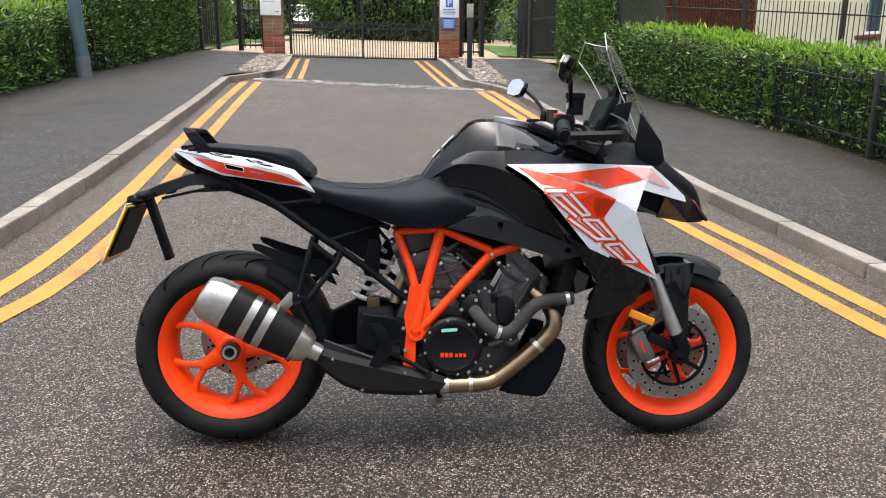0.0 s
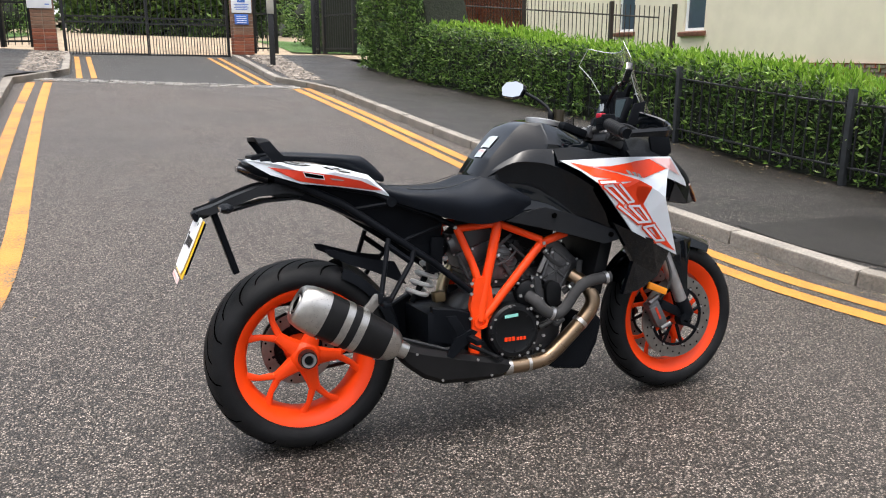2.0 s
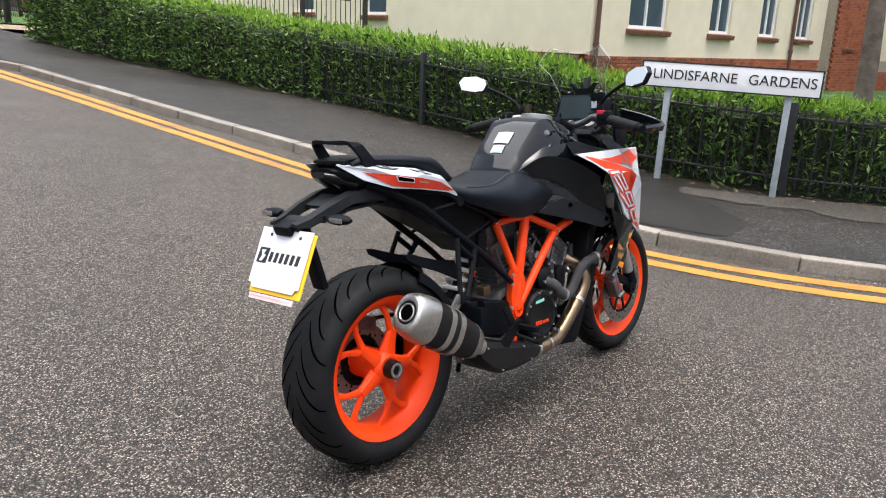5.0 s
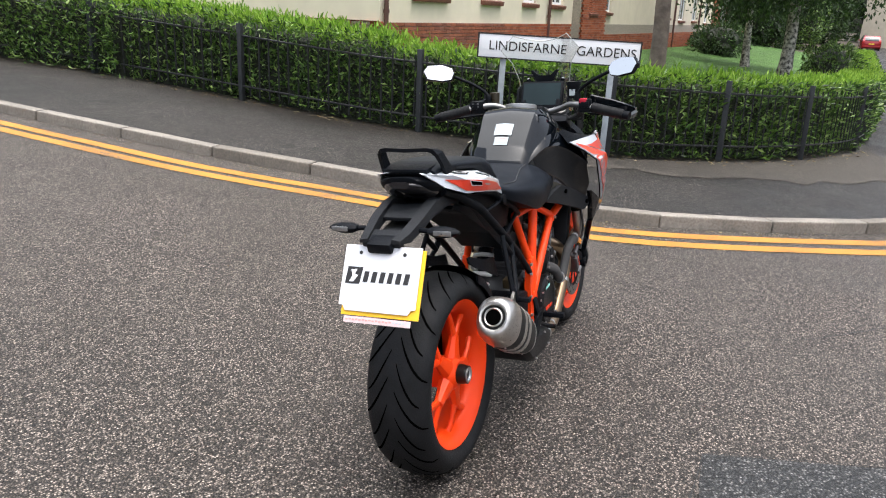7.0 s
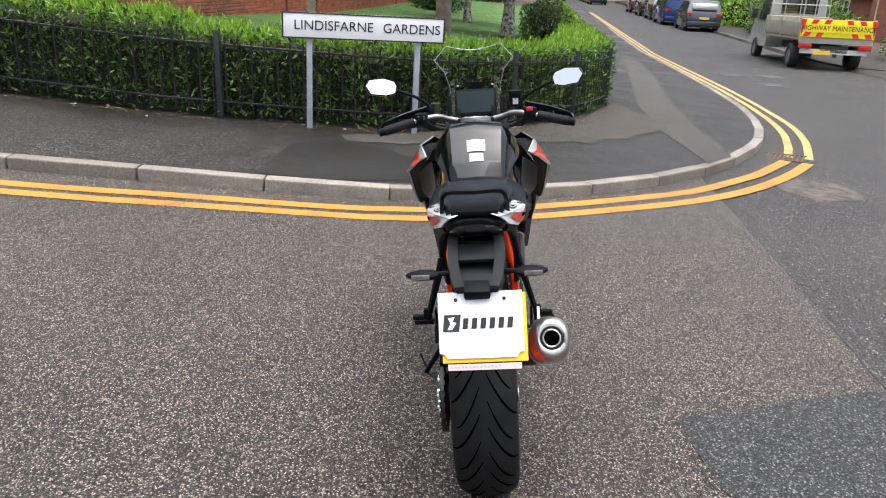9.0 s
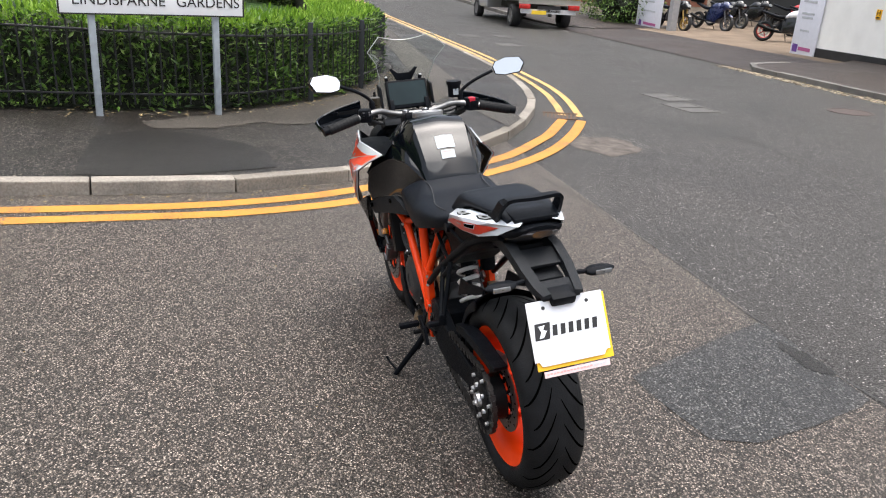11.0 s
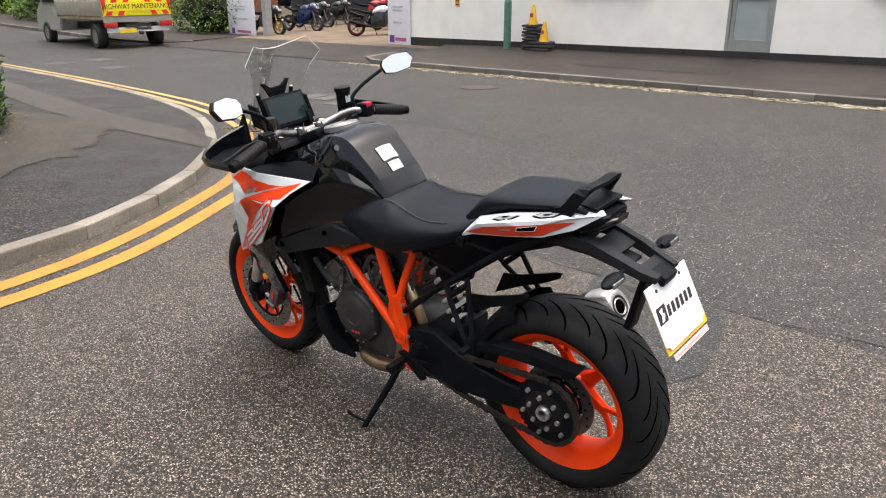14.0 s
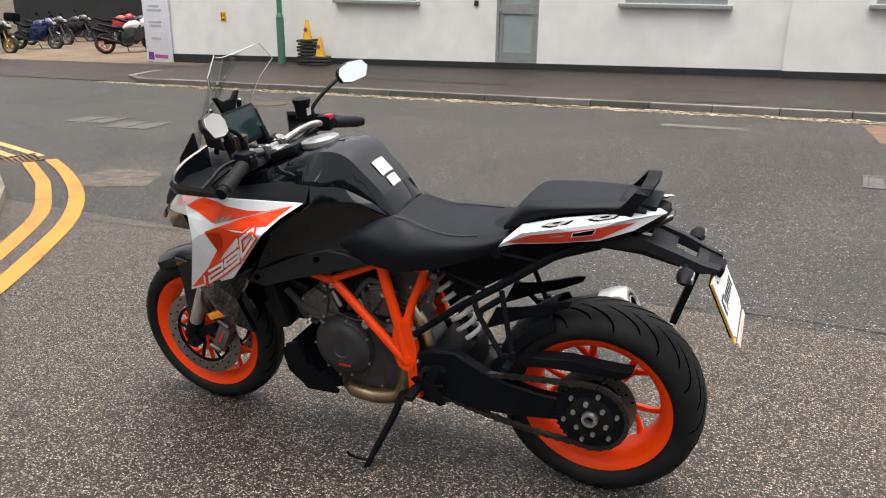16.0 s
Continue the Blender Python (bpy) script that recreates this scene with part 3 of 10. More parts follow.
flat_patch("pale_repair", [(-0.05, -6.08), (0.92, -6.12), (0.92, -5.86), (-0.22, -5.9)], 0.005, SANDY, "pale repaired trench in the main road")
crack("trench_crack", [(2.2, -2.4), (3.4, -2.3), (5.0, -2.6), (6.2, -2.4)], 0.012, 0.005)
crack("trench_crack_second", [(-3.5, -1.0), (-1.0, -0.9), (1.5, -1.2), (2.8, -0.8)], 0.010, 0.005)
def south_height(y):
    """Height of the southern footway over the road."""
    return 0.098 + 0.112 * min(max((-7.54 - y) / 3.66, 0), 1)


def footway_patch(name, outline, material, label):
    v = [(x, y, G(x, y) + south_height(y) + 0.006) for x, y in outline]
    return tagged(np_ob(name, v, [tuple(range(len(v)))], material), label, "pavement patch", "", "structure")


footway_patch("dark_footway_patch", [(-0.36, -8.75), (-0.98, -8.85), (-1.08, -7.62), (-0.48, -7.66)], ASPHALT_PAVE, "small dark asphalt repair in the footway")
footway_patch("brown_footway_patch", [(1.86, -7.70), (2.0, -8.95), (0.16, -9.0), (-0.08, -8.1), (0.0, -7.72)], asphalt("dull_footway_repair", (0.050, 0.040, 0.034), (0.105, 0.084, 0.072), (0.22, 0.18, 0.16), 140, 0.2, 0.7, 0.3, 0.0015, 0.1), "dull brown rectangular repair in the footway")
footway_patch("long_footway_patch", [(4.3, -8.6), (7.5, -8.7), (7.4, -9.4), (4.5, -9.35)], asphalt("dark_brown_footway_repair", (0.040, 0.032, 0.027), (0.095, 0.075, 0.064), (0.20, 0.16, 0.14), 140, 0.2, 0.7, 0.3, 0.0015, 0.1), "dark brown trench repair in the footway")
flat_patch("red_road_patch", [(-1.42, -6.95), (-3.4, -7.0), (-3.2, -5.4), (-1.62, -5.5)], 0.005, mat("reddish_asphalt", (0.15, 0.085, 0.062), 0.85, vary=0.3, scale=9, bump=0.002, bump_scale=140, fine=(160, 0.35), world_space=True), "reddish asphalt repair near the far kerb")
gs = bmesh.new()
for k in range(620):
    x = -1.5 + 15.0 * rng.random() ** 1.25
    y = -7.36 + 0.34 * rng.random()
    sz = rng.uniform(0.025, 0.075) * (1.0 if x < 6 else 0.75)
    m_ = pose(x, y, G(x, y) + 0.006, rng.uniform(-8, 8), rng.uniform(-8, 8), rng.uniform(-25, 25)) @ Matrix.Diagonal((sz * 1.5, sz * 0.75, rng.uniform(0.008, 0.016), 1))
    bmesh.ops.create_cube(gs, size=1.0, matrix=m_)
tagged(mesh_ob("gutter_stones", gs, island_mat("broken_gutter_stone", [(0.0, (0.10, 0.085, 0.065)), (0.5, (0.24, 0.20, 0.15)), (1.0, (0.42, 0.37, 0.29))], 0.85, 0.2)), "broken pale gutter stones and grit along the far kerb", "gutter stones", "", "stuff")
# gully at the corner
gr = thing("drain_gully", pose(6.60, -0.66, G(6.60, -0.66) + 0.008, 0, 1.6, 68), "rusty iron drain grating beside the yellow lines", "drain grating")
gb = bmesh.new()
for k in range(9):
    box(gb, (-0.2 + 0.05 * k, 0, 0.0), (0.022, 0.36, 0.012))
for s in (-1, 1):
    box(gb, (0, s * 0.19, 0), (0.46, 0.03, 0.012))
part("grating", gb, mat("rusty_iron", (0.12, 0.075, 0.05), 0.8, 0.3, vary=0.3, scale=30), gr)
flat_patch("gully_surround", [(4.28, -0.32), (4.5, -0.22), (4.62, -0.1), (4.92, -0.04), (5.1, -0.2), (5.3, -0.42), (5.26, -0.6), (5.34, -0.75), (5.1, -0.92), (4.9, -0.86), (4.72, -0.88), (4.5, -0.7), (4.42, -0.5)], 0.0045, mat("brownish_repair", (0.072, 0.060, 0.051), 0.85, vary=0.5, scale=9, bump=0.003, bump_scale=130, world_space=True), "brownish worn repair round the gully")
# worn strips in the footway
pave_bvh = BVHTree.FromPolygons([v.co for v in pave_east.data.vertices], [tuple(p.vertices) for p in pave_east.data.polygons])


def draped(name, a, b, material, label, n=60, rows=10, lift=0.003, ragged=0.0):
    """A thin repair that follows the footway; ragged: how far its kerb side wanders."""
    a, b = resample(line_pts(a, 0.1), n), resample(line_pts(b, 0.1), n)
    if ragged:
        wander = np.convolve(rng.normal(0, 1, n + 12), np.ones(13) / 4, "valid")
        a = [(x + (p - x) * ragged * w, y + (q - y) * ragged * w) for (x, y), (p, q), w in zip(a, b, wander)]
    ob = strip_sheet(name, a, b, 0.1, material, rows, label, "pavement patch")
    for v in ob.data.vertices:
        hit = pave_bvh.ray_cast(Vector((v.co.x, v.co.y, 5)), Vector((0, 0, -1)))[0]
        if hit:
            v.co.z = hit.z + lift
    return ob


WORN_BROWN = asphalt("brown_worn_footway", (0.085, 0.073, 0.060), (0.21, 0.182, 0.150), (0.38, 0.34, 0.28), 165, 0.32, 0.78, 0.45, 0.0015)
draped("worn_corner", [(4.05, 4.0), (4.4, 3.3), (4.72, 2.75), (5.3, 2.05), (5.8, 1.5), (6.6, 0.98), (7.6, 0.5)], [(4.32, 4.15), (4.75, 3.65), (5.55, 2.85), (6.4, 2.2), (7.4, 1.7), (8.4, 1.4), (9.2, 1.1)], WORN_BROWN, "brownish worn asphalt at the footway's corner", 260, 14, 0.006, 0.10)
draped("smooth_footway_repair", [(2.56, 4.35), (2.64, 3.75), (2.98, 3.02)], [(3.70, 4.42), (4.02, 3.9), (3.55, 3.12)], asphalt("smooth_dark_repair", (0.020, 0.018, 0.016), (0.055, 0.049, 0.044), (0.13, 0.115, 0.10), 170, 0.2, 0.6, 0.3, 0.0012, 0.2), "smooth dark asphalt repair in the footway", 40, 14, 0.005)
draped("worn_strip", [(22, -0.05), (16, 0.25), (12.6, 0.5), (10.0, 0.72), (8.4, 0.74), (7.0, 0.72), (6.0, 0.62), (5.15, 0.52)], [(22, -0.6), (16, -0.32), (12.8, -0.1), (10.4, 0.08), (8.8, 0.16), (7.6, 0.18), (6.55, 0.14), (5.75, 0.16)], ASPHALT_WORN, "pale worn trench repair in the footway", 90, 6, 0.006)

# setts across the end of the side road
SETT = object_mat("granite_sett", [(0.0, (0.20, 0.19, 0.175)), (0.5, (0.33, 0.315, 0.295)), (1.0, (0.45, 0.43, 0.40))], 0.8, 70, 0.35)
setts = tagged(new("sett_strip"), "rows of pale granite setts across the road", "paving", "", "structure")
bm = bbox((0, 0, 0), (0.118, 0.105, 0.06), bevel=0.01)
sett_me = bpy.data.meshes.new("sett")
bm.to_mesh(sett_me)
bm.free()
sett_me.materials.append(SETT)
def sett_line(x):
    """The y of the sett strip's middle: it crosses the road at a slant."""
    return 13.26 - 0.148 * x


for r in range(3):
    for k in range(29):
        x = -3.2 + 0.138 * k + (0.06 if r % 2 else 0)
        y = sett_line(x) + 0.13 * (r - 1) + rng.normal(0, 0.006)
        ob = new("sett", sett_me)
        ob.parent = setts
        ob.matrix_basis = pose(x, y, G(x, y) - 0.006 + rng.uniform(-0.004, 0.005), rng.uniform(-2, 2), rng.uniform(-2, 2), -8.4 + rng.uniform(-4, 4))
AX_ = [-3.6 + 0.35 * k for k in range(15)]
strip_sheet("gate_apron", [(x, sett_line(x) + 0.18) for x in AX_], [(x, 19.2) for x in AX_], 0.012, ASPHALT_MAIN, 8, "smooth grey asphalt before the gate", "road")

# forecourt behind the gate
grid_sheet("forecourt", spaced(-14, 8, -14, 8, 1.5, 2), [19.2, 20, 22, 24, 28, 33, 40, 48, 58], 0.02, mat("buff_gravel", (0.36, 0.28, 0.19), 0.95, vary=0.2, scale=2, bump=0.01, bump_scale=120, fine=(160, 0.4), world_space=True), label="buff gravel forecourt behind the gate", cat="forecourt")

# ---- fences, hedges, gate ----
BLACK_PAINT = mat("black_painted_steel", (0.018, 0.019, 0.021), 0.45, 0.2, vary=0.3, scale=20, bump=0.0006, bump_scale=200)
GREY_POST = mat("dark_grey_post", (0.020, 0.023, 0.026), 0.55, 0.1, vary=0.25, scale=20)
LEAF = island_mat("laurel_leaves", [(0.0, (0.013, 0.032, 0.007)), (0.4, (0.052, 0.116, 0.019)), (0.75, (0.130, 0.235, 0.038)), (1.0, (0.27, 0.37, 0.115))], 0.36, 0.5, translucent=0.25)
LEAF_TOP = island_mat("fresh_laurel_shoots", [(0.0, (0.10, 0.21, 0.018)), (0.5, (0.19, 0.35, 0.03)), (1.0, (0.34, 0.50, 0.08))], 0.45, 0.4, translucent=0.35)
# darker copy of the leaf tones, with the crowns' shade put into the colour
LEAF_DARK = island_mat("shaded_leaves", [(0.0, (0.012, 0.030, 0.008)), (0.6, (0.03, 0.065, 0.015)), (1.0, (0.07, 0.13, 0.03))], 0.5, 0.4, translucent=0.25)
# near-black twigs: the shade deep among the leaves is put into the colour
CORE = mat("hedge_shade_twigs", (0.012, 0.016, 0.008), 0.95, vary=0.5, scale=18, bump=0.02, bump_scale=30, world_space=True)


def leaf_cloud(name, pos, nrm, size, material, parent=None, label="", up=0.5, slim=0.34):
    """Many folded leaves at given places, leaning outwards; four triangles each."""
    n = len(pos)
    d = nrm + rng.normal(0, 0.75, (n, 3)) + np.array([0, 0, up])
    d /= np.linalg.norm(d, axis=1)[:, None]
    s = np.cross(d, rng.normal(0, 1, (n, 3)))
    s /= np.linalg.norm(s, axis=1)[:, None]
    f = np.cross(d, s)
    ln = (size * rng.uniform(0.65, 1.35, n))[:, None]
    w = ln * slim
    v = np.empty((n, 5, 3))
    v[:, 0] = pos
    v[:, 1] = pos + d * ln * 0.5 + s * w * 0.5 + f * w * 0.18
    v[:, 2] = pos + d * ln * 0.55 - f * w * 0.08
    v[:, 3] = pos + d * ln * 0.5 - s * w * 0.5 + f * w * 0.18
    v[:, 4] = pos + d * ln
    base = np.arange(n)[:, None] * 5
    tri = np.concatenate([base + np.array(t) for t in ([0, 1, 2], [0, 2, 3], [1, 4, 2], [2, 4, 3])])
    ob = np_ob(name, v.reshape(-1, 3), tri, material)
    if parent:
        ob.parent = parent
    if label:
        ob["label"] = label
    return ob


def hedge(name, line, side, depth, height, label, density=900, leaf=0.062, lift=0.12, bright=0.5, back=False, over=lambda x, y: False):
    """A clipped hedge behind a line in plan: a twiggy core coloured dark for the shade inside, face leaves and top
    shoots.
    """
    root = tagged(new(name), label, "hedge", "", "stuff")
    p = line_pts(line, 0.35)
    hf = height if callable(height) else (lambda x, y: height)
    front, rear = p, offset_line(p, side * depth)
    rings = []
    for (ax, ay), (bx, by) in zip(front, rear):
        z0, h = G(ax, ay) + lift - 0.1, hf(ax, ay) + rng.normal(0, 0.02)
        ux, uy = (bx - ax) / depth, (by - ay) / depth
        a = 0.1
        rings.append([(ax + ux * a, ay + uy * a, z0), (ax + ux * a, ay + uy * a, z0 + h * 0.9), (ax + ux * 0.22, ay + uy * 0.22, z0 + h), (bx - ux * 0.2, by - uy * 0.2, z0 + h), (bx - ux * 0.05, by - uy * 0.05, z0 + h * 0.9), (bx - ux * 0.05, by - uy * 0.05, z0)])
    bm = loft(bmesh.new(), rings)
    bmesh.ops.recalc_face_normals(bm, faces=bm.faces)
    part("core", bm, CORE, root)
    fpos, fn, tpos, tn = [], [], [], []
    for i in range(len(p) - 1):
        a, b = Vector(front[i]), Vector(front[i + 1])
        ln = (b - a).length
        u = (b - a) / ln
        nx, ny = (u.y, -u.x) if side > 0 else (-u.y, u.x)
        z0 = G(a.x, a.y) + lift
        h = hf(a.x, a.y)
        k = int(ln * h * density)
        t, hz = rng.uniform(0, 1, k), rng.uniform(0, 1, k) ** 0.9
        lump = 0.05 * np.sin(t * 5 + i * 1.7) + rng.normal(0, 0.045, k)
        depth_in = 0.06 + lump - (0.11 if over(a.x, a.y) else 0.0)
        fpos.append(np.stack([a.x + (b.x - a.x) * t - nx * depth_in, a.y + (b.y - a.y) * t - ny * depth_in, z0 + hz * h * 0.98], 1))
        fn.append(np.tile([nx, ny, 0.15], (k, 1)))
        k = int(ln * depth * density * 0.75)
        t, w = rng.uniform(0, 1, k), rng.uniform(0.02, 1, k)
        hump = 0.03 * np.sin((t + i) * 3.1) + 0.02 * np.sin((t + i) * 7.7)
        tpos.append(np.stack([a.x + (b.x - a.x) * t - nx * w * depth, a.y + (b.y - a.y) * t - ny * w * depth, z0 - 0.1 + h + hump + rng.normal(0, 0.04, k)], 1))
        tn.append(np.tile([nx * 0.3, ny * 0.3, 0.9], (k, 1)))
        if back:
            k = int(ln * h * density * 0.4)
            t, hz = rng.uniform(0, 1, k), rng.uniform(0, 1, k)
            fpos.append(np.stack([a.x + (b.x - a.x) * t - nx * depth, a.y + (b.y - a.y) * t - ny * depth, z0 + hz * h], 1))
            fn.append(np.tile([-nx, -ny, 0.15], (k, 1)))
    leaf_cloud("leaves", np.concatenate(fpos), np.concatenate(fn), leaf, LEAF, root, "glossy mid-green leaves", 0.35)
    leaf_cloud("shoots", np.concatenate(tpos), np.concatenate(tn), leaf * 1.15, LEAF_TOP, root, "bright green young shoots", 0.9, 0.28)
    return root


def h_east(x, y):
    return 1.9 if y > 13.5 else 1.0 if y > 11 else 0.93 if y > 6 else 0.85 if y > 2.9 else 0.86


hedge("hedge_east", offset_line(line_pts(FENCE_EAST[1:12], 0.3), 0.05), +1, 1.0, h_east, "clipped laurel hedge with bright new shoots behind a low railing", 1500, 0.072, over=lambda x, y: y > 9.4)
hedge("hedge_east_far", [(12, 1.1), (21, 0.8), (34, 0.75), (60, 0.75)], +1, 1.0, 0.74, "clipped hedge along the main road", 420, 0.11)


def h_west(x, y):
    return 2.1 if y > 13.5 else 1.05


hedge("hedge_west", offset_line(line_pts(FENCE_WEST[:7], 0.3), -0.05), -1, 1.0, h_west, "clipped laurel hedge beside the western footway", 1000, 0.085, over=lambda x, y: y > 13.5 or y < 12)


def railing(name, line, posts, height, label, lift=0.12, bar_step=0.125, depth_posts=0.045):
    """A low steel railing: square posts, two rails and thin upright bars."""
    root = tagged(new(name), label, "railing", "", "structure")
    for x, y in posts:
        z = G(x, y) + lift
        part("post", bbox((x, y, z + height * 0.5 - 0.05), (0.055, 0.055, height + 0.1), bevel=0.004), GREY_POST, root)
    p = line_pts(line, bar_step)
    for hh in (0.16, height - 0.13):
        part("rail", tube(bmesh.new(), [(x, y, G(x, y) + lift + hh) for x, y in p[::3] + [p[-1]]], 0.011, 6), BLACK_PAINT, root)
    bars = bmesh.new()
    for x, y in p:
        z = G(x, y) + lift
        box(bars, (x, y, z + height * 0.5), (0.013, 0.013, height - 0.12))
    ob = part("bar", bars, BLACK_PAINT, root, smooth=False)
    ob["kind"] = "stuff"
    return root


POSTS_EAST = [(2.85, 13.65), (3.38, 11.6), (3.92, 9.6), (4.22, 7.55), (4.5, 5.4), (5.05, 3.52), (5.98, 2.57), (7.25, 1.84), (9.0, 1.29), (10.9, 1.12)]
railing("railing_east", FENCE_EAST[2:12], POSTS_EAST, 0.84, "low black steel railing in front of the laurel hedge")
railing("railing_west", FENCE_WEST[1:8], [(-5.62, 13.5), (-5.61, 11.45), (-5.59, 9.4), (-5.57, 7.35), (-5.64, 5.3)], 0.84, "low black steel railing in front of the western hedge")

# brick pillars with their bricks
BRICK = object_mat("red_brick", [(0.0, (0.20, 0.060, 0.032)), (0.35, (0.30, 0.085, 0.040)), (0.7, (0.36, 0.115, 0.055)), (1.0, (0.27, 0.10, 0.07))], 0.85, 55, 0.3, 0.003)
BRICK_BUFF = object_mat("weathered_buff_brick", [(0.0, (0.22, 0.12, 0.075)), (0.5, (0.30, 0.17, 0.105)), (1.0, (0.26, 0.13, 0.08))], 0.85, 55, 0.3, 0.003)
MORTAR = mat("lime_mortar", (0.30, 0.26, 0.215), 0.95, vary=0.2, scale=30, bump=0.002, bump_scale=120)
bm = bbox((0, 0, 0), (0.215, 0.1025, 0.065), bevel=0.005, seg=1)
brick_me = bpy.data.meshes.new("brick")
bm.to_mesh(brick_me)
bm.free()
brick_me.materials.append(BRICK)
brick_buff_me = brick_me.copy()
brick_buff_me.materials[0] = BRICK_BUFF


def pillar(name, x, y, ang, h, label):
    z = G(x, y) + 0.1
    root = thing(name, pose(x, y, z - 0.1, 0, 0, ang), label, "pillar", "brick gate pillars", "structure")
    part("mortar_core", bbox((0, 0, h / 2), (0.435, 0.435, h), bevel=0.004), MORTAR, root)
    rows = int(h / 0.075)
    for r in range(rows):
        zz = 0.04 + r * 0.075
        me = brick_me if r < 7 else brick_buff_me
        for k in range(4):
            m = pose(0, 0, 0, 0, 0, 90 * ((k + r) % 4))
            for off in ((-0.1125, -0.174), (0.1125, -0.174)) if k % 2 == r % 2 else ((0.0, -0.174),):
                ob = new("brick", me)
                ob.parent = root
                ob.matrix_basis = m @ pose(off[0], off[1], zz, 0, 0, rng.uniform(-0.4, 0.4)) @ Matrix.Translation((0, rng.uniform(-0.002, 0.001), 0))
    part("capstone", bbox((0, 0, h + 0.03), (0.54, 0.54, 0.07), bevel=0.01), mat("cast_stone_" + name, (0.42, 0.39, 0.34), 0.85), root)
    return root


PL, PR = (-3.74, 18.4), (0.28, 18.85)
pillar("pillar_west", *PL, 6, 2.25, "red and buff brick gate pillar with a white notice")
pillar("pillar_east", *PR, 6, 2.25, "red and buff brick gate pillar with parking notices")


def bar_fence(bm, x0, x1, z0, z1, step=0.105, r=0.009, y=0):
    n = max(2, int((x1 - x0) / step))
    for k in range(n + 1):
        x = x0 + (x1 - x0) * k / n
        box(bm, (x, y, (z0 + z1) / 2), (r * 2, r * 2, z1 - z0))


def gate_leaf(name, a, b, label, z=None, w0=0.06, w1=0.028):
    """One leaf of the steel gate from a to b: frame, rails, dense lower bars, upper bars, ring."""
    u = Vector((b[0] - a[0], b[1] - a[1]))
    w = u.length
    root = thing(name, pose(a[0], a[1], G(*a) + 0.06 if z is None else z, 0, 0, math.degrees(math.atan2(u.y, u.x))), label, "gate", "steel gates", "structure")
    fr = bmesh.new()
    box(fr, (w0 / 2 + 0.003, 0, 1.1), (w0, 0.05, 2.2))
    box(fr, (w - w1 / 2 - 0.003, 0, 1.1), (w1, 0.05, 2.2))
    part("gate_frame", fr, BLACK_PAINT, root, smooth=False)
    for zz in (0.06, 0.74, 0.86, 2.1):
        part("rail", bbox((w / 2, 0, zz), (w - 0.06, 0.045 if zz < 0.1 else 0.03, 0.045 if zz < 0.1 else 0.03)), BLACK_PAINT, root, smooth=False)
    low = bmesh.new()
    bar_fence(low, 0.1, w - 0.1, 0.06, 0.8, 0.062, 0.008)
    part("lower_bars", low, BLACK_PAINT, root, smooth=False)["kind"] = "stuff"
    hi = bmesh.new()
    bar_fence(hi, 0.1, w - 0.1, 0.8, 2.15, 0.124, 0.008)
    part("upper_bars", hi, BLACK_PAINT, root, smooth=False)["kind"] = "stuff"
    rg = bmesh.new()
    for k in range(int(w / 0.124) - 1):
        x = 0.165 + k * 0.124
        m = pose(x, 0, 0.80, 90, 0, 0)
        lathe(rg, [(-0.005, 0.045), (0.005, 0.045), (0.005, 0.055), (-0.005, 0.055)], "Z", 12, m=m.to_3x3(), c=(x, 0, 0.80))
    part("ring_band", rg, BLACK_PAINT, root, smooth=False)
    return root


mid = (-1.74, 18.75)
gate_leaf("gate_leaf_west", (-3.42, 18.55), mid, "black steel driveway gate leaf, closed", 1.18)
gate_leaf("gate_leaf_east", mid, (0.0, 18.98), "black steel driveway gate leaf, closed", 1.15, 0.028, 0.06)


def side_gate(name, a, b, h, label):
    u = Vector((b[0] - a[0], b[1] - a[1]))
    w = u.length
    root = thing(name, pose(a[0], a[1], G(*a) + 0.1, 0, 0, math.degrees(math.atan2(u.y, u.x))), label, "gate", "steel gates", "structure")
    for x in (0, w):
        part("post", bbox((x, 0, h / 2), (0.09, 0.09, h), bevel=0.006), BLACK_PAINT, root)
    bars = bmesh.new()
    bar_fence(bars, 0.1, w - 0.1, 0.05, h - 0.05, 0.11, 0.008)
    part("bar", bars, BLACK_PAINT, root, smooth=False)["kind"] = "stuff"
    for zz in (0.12, 0.9, h - 0.12):
        part("rail", bbox((w / 2, 0, zz), (w, 0.03, 0.04)), BLACK_PAINT, root, smooth=False)
    return root


side_gate("railing_by_west_pillar", (-4.6, 18.8), (-4.0, 18.6), 2.2, "tall black steel railing panel by the pillar")
side_gate("railing_by_east_pillar", (0.55, 19.0), (1.08, 19.35), 2.2, "tall black steel railing panel by the pillar")
side_gate("open_footgate_west", (-5.55, 18.9), (-5.4, 19.8), 2.2, "black steel footgate standing open")
side_gate("open_footgate_east", (2.0, 19.4), (2.25, 20.3), 2.2, "black steel footgate standing open")
side_gate("railing_west_end", (-5.62, 18.75), (-5.9, 17.2), 2.2, "tall black steel railing beside the hedge")
side_gate("railing_east_end", (2.3, 19.6), (2.75, 18.2), 2.2, "tall black steel railing beside the hedge")

# cobbled islands beside the gate
COBBLE = island_mat("river_cobbles", [(0.0, (0.09, 0.075, 0.065)), (0.5, (0.17, 0.148, 0.125)), (1.0, (0.29, 0.25, 0.21))], 0.8, 0.3)


